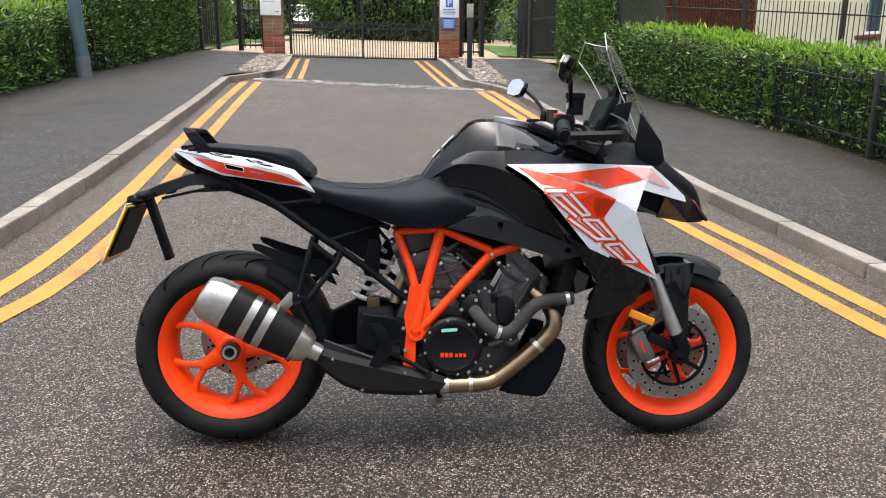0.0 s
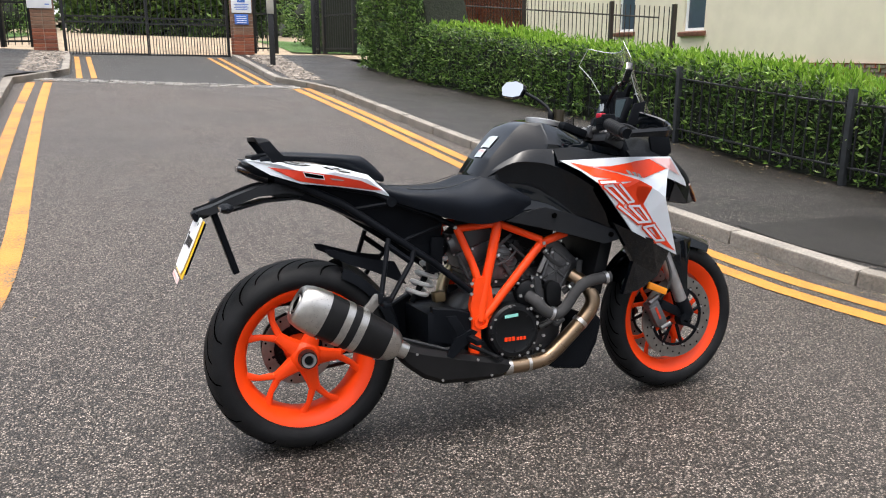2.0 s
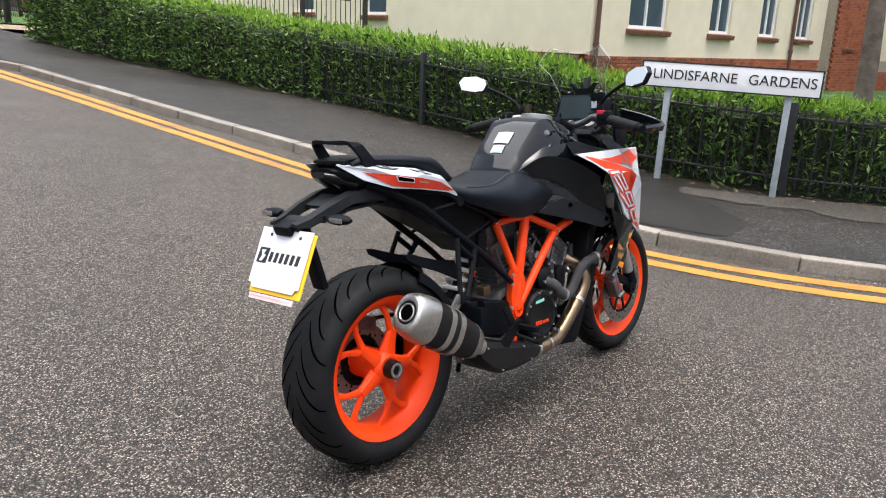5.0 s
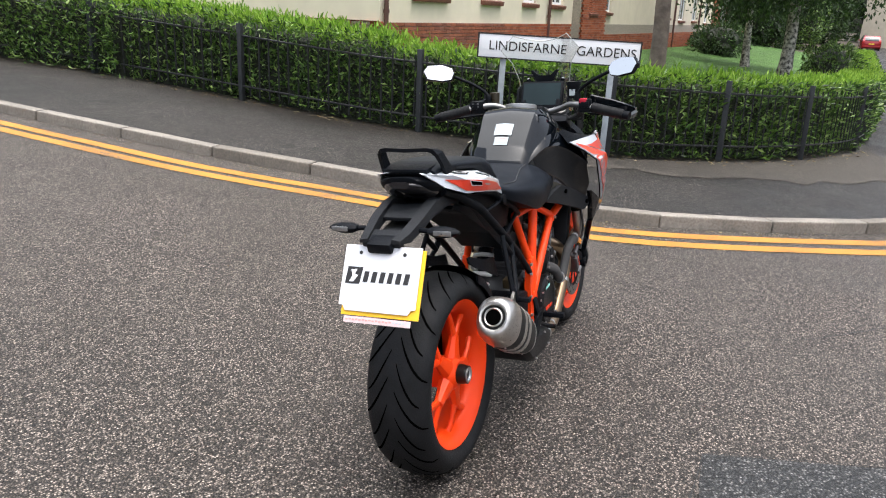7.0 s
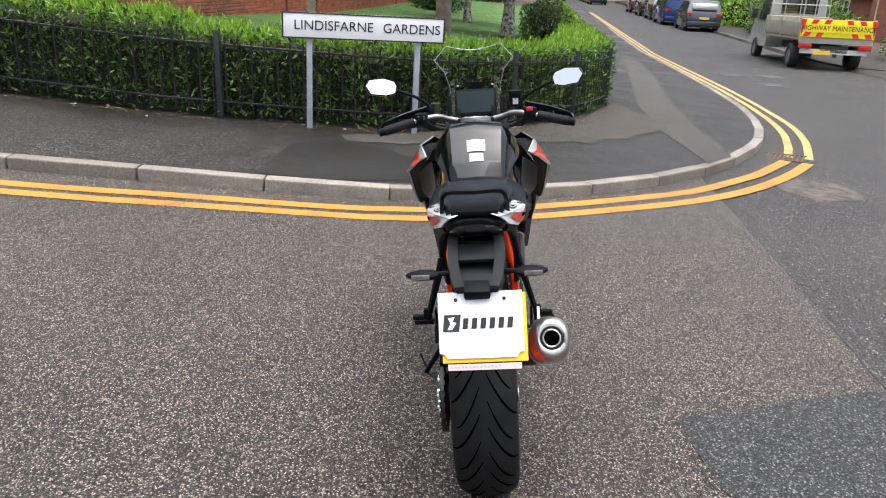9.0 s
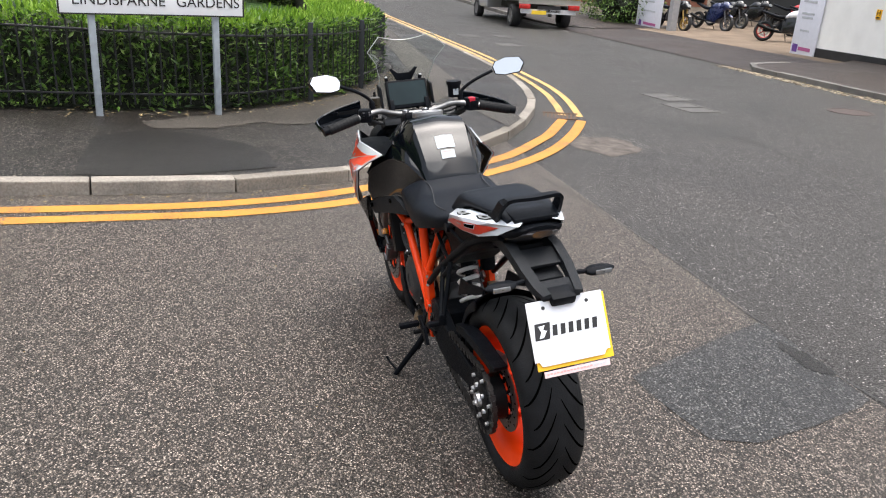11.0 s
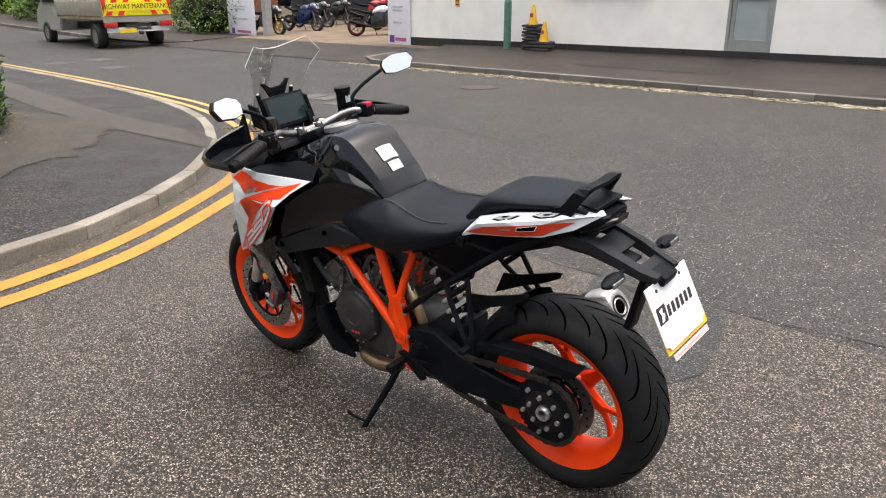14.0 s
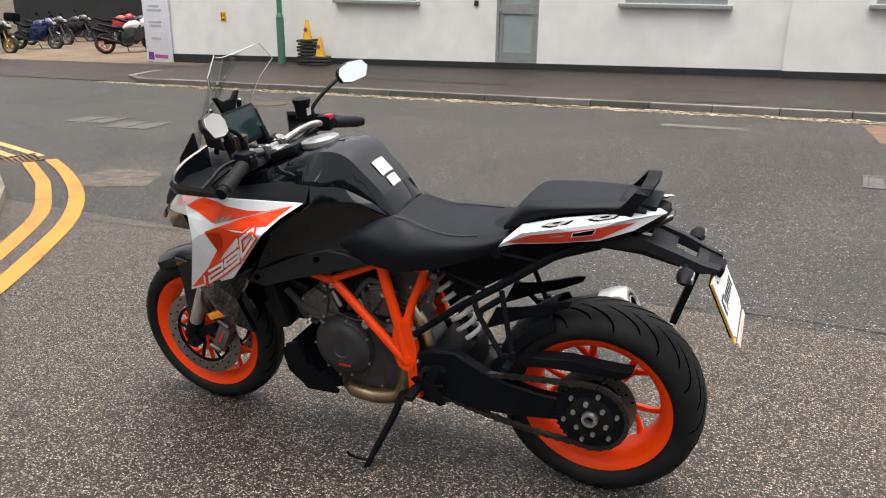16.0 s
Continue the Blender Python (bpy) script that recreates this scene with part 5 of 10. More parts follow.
for s in (-1, 1):
    box(fr, (s * (w / 2 - 0.03), -0.05, h / 2), (0.06, 0.08, h))
    box(fr, (s * (w / 2 - 0.105), -0.06, h / 2), (0.08, 0.045, h - 0.1))
for z, hh in ((0.03, 0.06), (0.145, 0.17), (1.10, 0.2), (h - 0.04, 0.08)):
    box(fr, (0, -0.055, z), (w - 0.12, 0.05, hh))
part("door_frame", fr, GREY_FRAME, dr, smooth=False)
for z, hh in ((0.615, 0.77), (1.62, 0.84)):
    part("door_pane", bbox((0, -0.065, z), (w - 0.28, 0.012, hh)), FROST, dr, smooth=False)
hd = tube(bmesh.new(), [(0.40, -0.02, 0.80), (0.40, 0.03, 0.83), (0.40, 0.03, 1.06), (0.40, -0.02, 1.09)], 0.012, 8)
part("door_handle", hd, mat("steel_handle", (0.5, 0.5, 0.5), 0.3, 0.9), dr)
part("intercom", bbox((6.05, WY + 0.02, 1.18), (0.09, 0.04, 0.11), bevel=0.004), mat("dark_intercom", (0.03, 0.03, 0.035), 0.4), wb)
hs = thing("hydrant_sign", pose(13.1, WY + 0.012, 0.72), "small yellow hydrant plate with a black H", "sign")
part("plate_sheet", bbox((0, 0, 0), (0.17, 0.012, 0.22), bevel=0.002), mat("hydrant_yellow", (0.85, 0.45, 0.02), 0.4), hs)
lettering("H", 0.17, pose(0, 0.012, 0.03, 90, 0, 180), INK_BLACK, hs)
part("print_bar", bbox((0, 0.008, -0.07), (0.1, 0.003, 0.03)), INK_BLACK, hs, smooth=False)
gp = thing("green_column", pose(10.95, -10.55, G(10.95, -10.55) + 0.18), "green painted steel lamp column beside the wall", "lamp post")
part("base_column", cyl(bmesh.new(), (0, 0, -0.05), (0, 0, 1.1), 0.09, 20), mat("green_column_paint", (0.075, 0.18, 0.135), 0.5, vary=0.15), gp)
part("shoulder", cyl(bmesh.new(), (0, 0, 1.1), (0, 0, 1.18), 0.09, 20, 0.062), bpy.data.materials["green_column_paint"], gp)
part("column", cyl(bmesh.new(), (0, 0, 1.18), (0, 0, 5.0), 0.062, 20, 0.05), bpy.data.materials["green_column_paint"], gp)
RUBBER_GREY = mat("dusty_black_rubber", (0.035, 0.035, 0.036), 0.8, vary=0.25, scale=20)
CONE_Y = mat("yellow_cone_plastic", (0.75, 0.42, 0.02), 0.5, vary=0.12, scale=9)


def cone(name, x, y, z, bases, label):
    root = thing(name, pose(x, y, z, 0, 0, 12), label, "traffic cone", "traffic cones by the wall")
    zz = 0.0
    for k in range(bases):
        part("base", bbox((rng.normal(0, 0.012), rng.normal(0, 0.012), zz + 0.03), (0.40, 0.40, 0.055), pose(0, 0, 0, rng.uniform(-2, 2), rng.uniform(-2, 2), rng.uniform(-12, 12)), 0.012), RUBBER_GREY, root)
        zz += 0.075
    c = bmesh.new()
    lathe(c, [(zz - 0.02, 0.001), (zz - 0.02, 0.115), (zz + 0.42, 0.035), (zz + 0.42, 0.001)], "Z", 20, closed=False)
    part("cone_body", c, CONE_Y, root)
    part("badge", cyl(bmesh.new(), (0, 0.09, zz + 0.2), (0, 0.10, zz + 0.2), 0.045, 16), mat("red_blue_badge_" + name, (0.3, 0.05, 0.12), 0.5), root)
    return root


cone("traffic_cone_stack", 10.28, -10.7, G(10.28, -10.7) + 0.19, 8, "stack of yellow traffic cones with grubby rubber bases")
cone("traffic_cone", 9.85, -10.6, G(9.85, -10.6) + 0.19, 3, "yellow no-waiting cones stacked by the white wall")


# banners beside the yard
def banner(name, x, y, w, h, z, ang, label):
    root = thing(name, pose(x, y, z, 0, 0, ang), label, "banner", "dealer banners")
    part("sheet", bbox((0, 0, h / 2), (w, 0.03, h), bevel=0.003), mat(name + "_vinyl", (0.72, 0.73, 0.80), 0.6, vary=0.04), root)
    part("logo_square", bbox((-0.3 * w + w * 0.62, 0.02, 0.16), (0.2, 0.008, 0.2)), mat(name + "_purple", (0.12, 0.05, 0.25), 0.5), root, smooth=False)
    part("print_bar", bbox((-0.08 * w, 0.02, 0.16), (w * 0.5, 0.008, 0.09)), mat(name + "_plum", (0.4, 0.1, 0.25), 0.5), root, smooth=False)
    for zz in (0.62, 0.95, 1.05, 1.35, 1.45, 1.75):
        part("print_bar", bbox((0.05, 0.02, zz), (w * rng.uniform(0.35, 0.6), 0.006, 0.05)), INK_GREY, root, smooth=False)
    return root


banner("dealer_banner", 15.4, -10.95, 0.95, 2.3, G(15.4, -10.9) + 0.1, 0, "tall white dealer banner with grey print and purple mark")
banner("dealer_banner_second", 24.7, -11.3, 1.9, 2.3, G(24, -11.2) + 0.06, 0, "white dealer banner at the yard's far side")
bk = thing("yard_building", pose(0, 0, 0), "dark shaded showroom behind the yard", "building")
# the showroom's shade is put into this near-black wall colour
part("wall", bbox((23, -18.5, 2.0), (18, 0.3, 7)), mat("shaded_showroom", (0.022, 0.024, 0.026), 0.6, vary=0.3, scale=0.7), bk, smooth=False)
part("pillar", bbox((23.1, -11.4, 1.5), (0.25, 0.25, 5)), mat("grey_pillar", (0.3, 0.3, 0.31), 0.7), bk, smooth=False)

# ---- the motorcycle ----
ORANGE = mat("orange_powder_coat", (0.84, 0.055, 0.003), 0.42, vary=0.05, scale=12, coat=0.0, spec=0.3, bump=0.0002, bump_scale=400)
ORANGE_DECAL = mat("orange_red_decal", (0.72, 0.045, 0.006), 0.32, vary=0.05, scale=10, coat=0.1, spec=0.3)
PALE_RED_DECAL = mat("pale_red_fade", (0.66, 0.40, 0.40), 0.25, vary=0.12, scale=14, coat=0.5)
RED_DECAL = mat("dark_red_decal", (0.52, 0.030, 0.008), 0.3, vary=0.06, scale=10, coat=0.3)
WHITE_BODY = mat("white_gloss_bodywork", (0.62, 0.665, 0.715), 0.22, vary=0.03, scale=5, coat=0.6)
BLACK_GLOSS = mat("black_metallic_gloss", (0.002, 0.003, 0.0045), 0.05, vary=0.25, scale=30, coat=0.0, spec=0.45, rough_vary=0.01)
BLACK_MATT = mat("black_textured_plastic", (0.0045, 0.0055, 0.0075), 0.46, spec=0.08, vary=0.2, scale=14, bump=0.0006, bump_scale=500)
PANEL_GREY = mat("dark_grey_grained_plastic", (0.014, 0.0155, 0.018), 0.55, spec=0.15, vary=0.15, scale=14, bump=0.0010, bump_scale=700)
SEAT_VINYL = mat("black_seat_vinyl", (0.006, 0.008, 0.012), 0.48, spec=0.13, vary=0.2, scale=9, bump=0.0006, bump_scale=420)
RUBBER = mat("tyre_rubber", (0.010, 0.0105, 0.0115), 0.58, spec=0.14, vary=0.3, scale=14, bump=0.0008, bump_scale=180, rough_vary=0.12)
# near-black; for grooves, holes and slots the recess shade is in this colour
GROOVE = mat("tyre_groove", (0.0015, 0.0015, 0.0015), 0.95, vary=0.2, spec=0.0)
STEEL = mat("brushed_stainless", (0.52, 0.50, 0.47), 0.3, 0.95, vary=0.1, scale=60, bump=0.0003, bump_scale=300)
DISC_STEEL = mat("worn_disc_steel", (0.26, 0.245, 0.23), 0.38, 0.9, vary=0.15, scale=40)
SILVER = mat("silver_aluminium", (0.55, 0.55, 0.56), 0.32, 0.9, vary=0.1, scale=30)
BRONZE = mat("heat_tinted_steel", (0.28, 0.20, 0.13), 0.3, 0.95, vary=0.35, scale=9, bump=0.0004, bump_scale=80)
ENGINE = mat("graphite_engine_case", (0.034, 0.035, 0.038), 0.42, 0.35, vary=0.2, scale=25, bump=0.0008, bump_scale=260)
CAST_GREY = mat("dark_cast_alloy", (0.12, 0.12, 0.124), 0.38, 0.7, vary=0.3, scale=35, bump=0.0009, bump_scale=220)
ENGINE_DARK = mat("black_engine_cover", (0.006, 0.0065, 0.0075), 0.40, 0.0, spec=0.16, vary=0.2, scale=20, bump=0.0006, bump_scale=300)
ENGINE_LIGHT = mat("cast_grey_cylinder", (0.14, 0.14, 0.145), 0.40, 0.7, vary=0.25, scale=30, bump=0.001, bump_scale=200)
SPRING = mat("white_spring", (0.62, 0.62, 0.60), 0.35, vary=0.06)
GOLD = mat("gold_anodised", (0.50, 0.33, 0.10), 0.35, 0.8, vary=0.1)
CAN_BLACK = mat("black_silencer_sleeve", (0.007, 0.007, 0.0075), 0.45, 0.0, spec=0.22, vary=0.2, scale=20, bump=0.0004, bump_scale=300)
AMBER = mat("amber_reflector", (0.85, 0.28, 0.01), 0.2, vary=0.05, coat=0.6)
LUG_GREY = mat("grey_lug_plastic", (0.22, 0.23, 0.235), 0.45, vary=0.05)
PRINT_GREY = mat("pale_grey_print", (0.42, 0.47, 0.50), 0.5, vary=0.05)
REDLENS = mat("dark_red_lens", (0.10, 0.008, 0.008), 0.12, vary=0.1, coat=0.8)
SMOKE = mat("smoked_lens", (0.012, 0.011, 0.012), 0.08, vary=0.1, coat=0.3)
CLEAR_LENS = mat("clear_lens", (0.16, 0.165, 0.17), 0.12, 0.3, vary=0.2, scale=60, coat=1.0)
MIRROR = mat("mirror_glass", (0.9, 0.91, 0.92), 0.02, 1.0, vary=0.01, rough_vary=0.0)
SCREEN = mat("dash_display", (0.010, 0.020, 0.022), 0.10, vary=0.2, coat=0.0, spec=0.3)
WINDSCREEN = thin_glass("clear_windscreen", (0.90, 0.93, 0.91))
# pale colour for the highlight along the clear sheet's edge
SCREEN_EDGE = mat("screen_edge_highlight", (0.42, 0.45, 0.43), 0.12, vary=0.1, coat=1.0, spec=0.8)
PLATE_WHITE = mat("white_plate_card", (0.66, 0.68, 0.72), 0.4, vary=0.03)
PLATE_YELLOW = mat("yellow_plate", (0.85, 0.50, 0.02), 0.35, vary=0.05)
STICKER = mat("pale_sticker", (0.38, 0.425, 0.455), 0.45, vary=0.05)
PINK = mat("pale_red_print", (0.75, 0.30, 0.28), 0.5, vary=0.05)
TEAL = mat("teal_badge", (0.25, 0.62, 0.55), 0.4, vary=0.05)

BIKE_M = pose(-0.69, 2.378, 0.016, -6, 1.44, 4.4) @ Matrix.Translation((0, -0.015, 0))
bike = thing("motorcycle", BIKE_M, "black, white and orange sports touring motorcycle leaning on its side stand", "motorcycle")
RW, FW = Vector((0.006, 0.0, 0.310)), Vector((1.452, 0.0, 0.293))


def bp(name, bm, material, parent=None, label="", smooth=True):
    bmesh.ops.recalc_face_normals(bm, faces=bm.faces)
    return part(name, bm, material, parent or bike, label, smooth)


def interp_rows(rows, n):
    """Catmull-Rom between rows of points."""
    out = []
    for i in range(len(rows) - 1):
        a, b, c, d = rows[max(i - 1, 0)], rows[i], rows[i + 1], rows[min(i + 2, len(rows) - 1)]
        for k in range(n):
            t = k / n
            out.append([0.5 * ((2 * B) + (C - A) * t + (2 * A - 5 * B + 4 * C - D) * t * t + (3 * B - A - 3 * C + D) * t ** 3) for A, B, C, D in zip(a, b, c, d)])
    out.append(list(rows[-1]))
    return out


def shell(stations, n_along=4, n_round=4, bottom=True):
    """A symmetrical body from stations (x, [(y, z) from the middle of the top to the lower edge])."""
    rows = [[Vector((x, y, z)) for y, z in sec] for x, sec in stations]
    rows = interp_rows(rows, n_along)
    rings = []
    for r in rows:
        half = smooth_pts(r, n_round)
        ring = half + [Vector((p.x, -p.y, p.z)) for p in half[::-1] if abs(p.y) > 1e-5]
        rings.append(ring)
    return loft(bmesh.new(), rings, closed=bottom, caps=bottom)


bolt_bm = bmesh.new()
tube(bolt_bm, [(0, -0.004, 0), (0, 0.004, 0)], [0.0060, 0.0050], 8)
bolt_me = bpy.data.meshes.new("bolt")
bolt_bm.to_mesh(bolt_me)
bolt_bm.free()
bolt_me.materials.append(SILVER)


def bolts(places, parent=None, s=1.0):
    for p in places:
        ob = new("bolt", bolt_me)
        ob.parent = parent or bike
        ob.matrix_basis = Matrix.Translation(p) @ Matrix.Diagonal((s * 0.8, s * 0.8, s * 0.8, 1))


def wheel(name, c, prof_tyre, rim_w, rim_r, spoke_n, hub_r, hub_w, grooves, sy0=0.0, phase=0.0, thin=1.0):
    """Rim with forked spokes, tyre with curved grooves."""
    rim = bmesh.new()
    w = rim_w / 2
    lathe(rim, [(-w, rim_r), (-w + 0.006, rim_r + 0.004), (-w + 0.012, rim_r), (-w + 0.022, rim_r - 0.014), (-w * 0.35, rim_r - 0.03), (w * 0.35, rim_r - 0.03), (w - 0.022, rim_r - 0.014), (w - 0.012, rim_r), (w - 0.006, rim_r + 0.004), (w, rim_r), (w - 0.004, rim_r - 0.010), (w - 0.018, rim_r - 0.028), (w * 0.4, rim_r - 0.042), (-w * 0.4, rim_r - 0.042), (-w + 0.018, rim_r - 0.028), (-w + 0.004, rim_r - 0.010)], "Y", 72, c)
    root = bp(name, rim, ORANGE, None, "bright orange cast wheel")
    hub = bmesh.new()
    lathe(hub, [(-hub_w, hub_r * 0.75), (-hub_w * 0.8, hub_r), (hub_w * 0.8, hub_r), (hub_w, hub_r * 0.75), (hub_w, 0.012), (-hub_w, 0.012)], "Y", 32, c)
    bp("hub", hub, ORANGE, root)
    for k in range(spoke_n):
        a = 2 * math.pi * (k + phase) / spoke_n
        sp = bmesh.new()
        flat = (Vector((0, 1, 0)), 0.8)
        def pt(r, ang, y=sy0):
            return Vector(c) + Vector((r * math.cos(ang), y, r * math.sin(ang)))
        knot = rim_r * 0.50
        tube(sp, [pt(hub_r * 0.6, a), pt(knot * 0.72, a), pt(knot * 1.02, a)], [0.034 * thin, 0.022 * thin, 0.018 * thin], 8, squash=flat)
        for s in (-1, 1):
            tube(sp, [pt(knot * 0.93, a + s * 0.03), pt(rim_r * 0.7, a + s * 0.20, sy0 * 0.9), pt(rim_r - 0.030, a + s * 0.325, sy0 * 0.75)], [0.0125 * thin, 0.0095 * thin, 0.0135 * thin], 8, squash=flat)
        bp("spoke", sp, ORANGE, root)
    ty = bmesh.new()
    lathe(ty, prof_tyre, "Y", 96, c)
    tyre = bp("tyre", ty, RUBBER, root, "black sports tyre with curved grooves")
    outer = [p for p in prof_tyre if p[1] > rim_r + 0.02]
    ys, rs = [p[0] for p in outer], [p[1] for p in outer]
    gb = bmesh.new()
    for k in range(grooves):
        a0 = 2 * math.pi * k / grooves
        for s in (-1, 1):
            off = 0.0 if s > 0 else math.pi / grooves
            pts = []
            for j in range(9):
                t = j / 8
                y = s * (0.010 + t * (ys[-1] - 0.014) * (1.0 if k % 2 else 0.82))
                yy = min(max(y, ys[0]), ys[-1])
                r = float(np.interp(yy, ys, rs)) + 0.0012
                a = a0 + off - 0.32 * (1 - t) ** 1.6 + 0.06 * t
                pts.append((a, yy, r))
            hw = [0.0018 + 0.0042 * math.sin(math.pi * min(1, j / 8 * 0.9 + 0.1)) for j in range(9)]
            va = [gb.verts.new(pt0) for pt0 in [Vector(c) + Vector(((r) * math.cos(a + h / r), y, (r) * math.sin(a + h / r))) for (a, y, r), h in zip(pts, hw)]]
            vb = [gb.verts.new(pt0) for pt0 in [Vector(c) + Vector(((r) * math.cos(a - h / r), y, (r) * math.sin(a - h / r))) for (a, y, r), h in zip(pts, hw)]]
            for i in range(8):
                gb.faces.new((va[i], va[i + 1], vb[i + 1], vb[i]))
    # flat strips just over the rubber, coloured as dark as a shaded groove
    part("tread_groove", gb, GROOVE, tyre)["kind"] = "stuff"
    return root


REAR_PROF = [(-0.078, 0.225), (-0.089, 0.235), (-0.0955, 0.252), (-0.092, 0.269), (-0.080, 0.286), (-0.058, 0.298), (-0.030, 0.3045), (0, 0.306), (0.030, 0.3045), (0.058, 0.298), (0.080, 0.286), (0.092, 0.269), (0.0955, 0.252), (0.089, 0.235), (0.078, 0.225), (0.06, 0.220), (-0.06, 0.220)]
FRONT_PROF = [(-0.046, 0.224), (-0.056, 0.234), (-0.0605, 0.247), (-0.058, 0.261), (-0.047, 0.2765), (-0.030, 0.286), (0, 0.290), (0.030, 0.286), (0.047, 0.2765), (0.058, 0.261), (0.0605, 0.247), (0.056, 0.234), (0.046, 0.224), (0.03, 0.220), (-0.03, 0.220)]
rear_wheel = wheel("rear_wheel", RW, REAR_PROF, 0.156, 0.224, 5, 0.050, 0.075, 26, -0.045, -0.056)
front_wheel = wheel("front_wheel", FW, FRONT_PROF, 0.096, 0.224, 5, 0.042, 0.04, 30, 0.0, 0.097, 0.85)


def disc(c, y, r0, r1, parent, holes=30):
    d = bmesh.new()
    lathe(d, [(y - 0.0025, r0), (y + 0.0025, r0), (y + 0.0025, r1), (y - 0.0025, r1)], "Y", 64, c)
    ring = bp("brake_disc", d, DISC_STEEL, parent, "drilled steel brake disc")
    h = bmesh.new()
    for k in range(holes):
        a = 2 * math.pi * k / holes
        r = r0 + (r1 - r0) * (0.25, 0.5, 0.75)[k % 3]
        p = Vector(c) + Vector((r * math.cos(a), y, r * math.sin(a)))
        cyl(h, p - Vector((0, 0.0032, 0)), p + Vector((0, 0.0032, 0)), 0.004, 8)
    # black pins through the disc, coloured for the dark inside the holes
    part("disc_hole", h, GROOVE, ring)["kind"] = "stuff"
    for k in range(8):
        sp = bmesh.new()
        a = 2 * math.pi * k / 8
        tube(sp, [Vector(c) + Vector((0.03 * math.cos(a), y, 0.03 * math.sin(a))), Vector(c) + Vector(((r0 + 0.008) * math.cos(a + 0.25), y, (r0 + 0.008) * math.sin(a + 0.25)))], 0.0075, 6, squash=(Vector((0, 1, 0)), 0.5))
        bp("carrier_arm", sp, BLACK_MATT, ring)
        bolts([Vector(c) + Vector((r0 * math.cos(a + 0.25), y + math.copysign(0.004, y), r0 * math.sin(a + 0.25)))], ring, 0.9)
    d = bmesh.new()
    lathe(d, [(y - 0.003, r0 - 0.012), (y + 0.003, r0 - 0.012), (y + 0.003, r0 - 0.002), (y - 0.003, r0 - 0.002)], "Y", 48, c)
    bp("carrier_ring", d, BLACK_MATT, ring)


for s in (-1, 1):
    disc(FW, s * 0.062, 0.118, 0.160, front_wheel)
disc(RW, 0.058, 0.082, 0.120, rear_wheel, 24)
ax = bmesh.new()
lathe(ax, [(-0.104, 0.018), (-0.104, 0.027), (-0.085, 0.030), (-0.06, 0.030), (-0.06, 0.018)], "Y", 24, RW)
bp("axle_nut", ax, mat("black_nut_ring", (0.02, 0.02, 0.02), 0.3, 0.6), rear_wheel)
ax = bmesh.new()
lathe(ax, [(-0.099, 0.014), (-0.106, 0.016), (-0.106, 0.023), (-0.09, 0.025), (-0.09, 0.014)], "Y", 24, RW)
bp("axle_ring", ax, SILVER, rear_wheel)
ax = bmesh.new()
cyl(ax, RW + Vector((0, -0.10, 0)), RW + Vector((0, 0.10, 0)), 0.013, 16)
bp("axle", ax, ENGINE_DARK, rear_wheel)

# sprocket and chain, left side
sy = 0.128
sb = bmesh.new()
n_t = 38
teeth = []
for k in range(n_t * 2):
    r = 0.108 if k % 2 else 0.100
    a = math.pi * k / n_t
    teeth.append((RW.x + r * math.cos(a), RW.z + r * math.sin(a)))
plate(sb, teeth, 0.007, Matrix.Translation((0, sy, 0)))
spk = bp("sprocket", sb, BLACK_MATT, rear_wheel, "black chain sprocket with silver nuts")
cb = bmesh.new()
lathe(cb, [(0.07, 0.075), (0.134, 0.068), (0.140, 0.05), (0.140, 0.03), (0.07, 0.03)], "Y", 32, RW)
bp("sprocket_carrier", cb, ENGINE_DARK, spk)
for k in range(6):
    a = 2 * math.pi * k / 6 + 0.3
    for rr, sz in ((0.050, 1.7), (0.080, 1.5)):
        p = RW + Vector((rr * math.cos(a + (0.5 if rr > 0.06 else 0)), 0.142 if rr < 0.06 else 0.1365, rr * math.sin(a + (0.5 if rr > 0.06 else 0))))
        bolts([p], spk, sz)
nb = bmesh.new()
lathe(nb, [(0.138, 0.012), (0.150, 0.014), (0.150, 0.022), (0.137, 0.026), (0.12, 0.026), (0.12, 0.012)], "Y", 20, RW)
bp("axle_nut", nb, SILVER, spk)
chain_pts = []
FS = Vector((0.50, 0, 0.335))
for k in range(25):
    a = math.radians(97 + 176 * k / 24)
    chain_pts.append((RW.x + 0.106 * math.cos(a), RW.z + 0.106 * math.sin(a)))
for k in range(1, 13):
    t = k / 13
    chain_pts.append((0.006 + (FS.x - 0.0) * t, 0.208 + (FS.z - 0.042 - 0.208) * t - 0.018 * math.sin(math.pi * t)))
for k in range(9):
    a = math.radians(-85 + 175 * k / 8)
    chain_pts.append((FS.x + 0.042 * math.cos(a), FS.z + 0.042 * math.sin(a)))
for k in range(1, 13):
    t = 1 - k / 13
    chain_pts.append((-0.012 + (FS.x + 0.012) * t, 0.42 + (FS.z + 0.042 - 0.42) * t))
cp = [Vector((x, sy, z)) for x, z in chain_pts]
links = bmesh.new()
acc, step, flip = 0.0, 0.016, 0
closed_cp = cp + [cp[0]]
for a, b in zip(closed_cp, closed_cp[1:]):
    seg = b - a
    ln = seg.length
    pos = -acc
    while pos + step <= ln:
        pos += step
        m = Matrix.Translation(a + seg * (pos / ln)) @ seg.to_track_quat("X", "Z").to_matrix().to_4x4()
        wdt = 0.018 if flip % 2 else 0.012
        r = bmesh.ops.create_cube(links, size=1, matrix=m @ Matrix.Diagonal((0.0165, wdt, 0.013, 1)))
        flip += 1
    acc = ln - pos
bp("drive_chain", links, mat("greasy_chain", (0.03, 0.028, 0.027), 0.4, 0.5, vary=0.3, scale=60), None, "greasy dark drive chain", smooth=False)

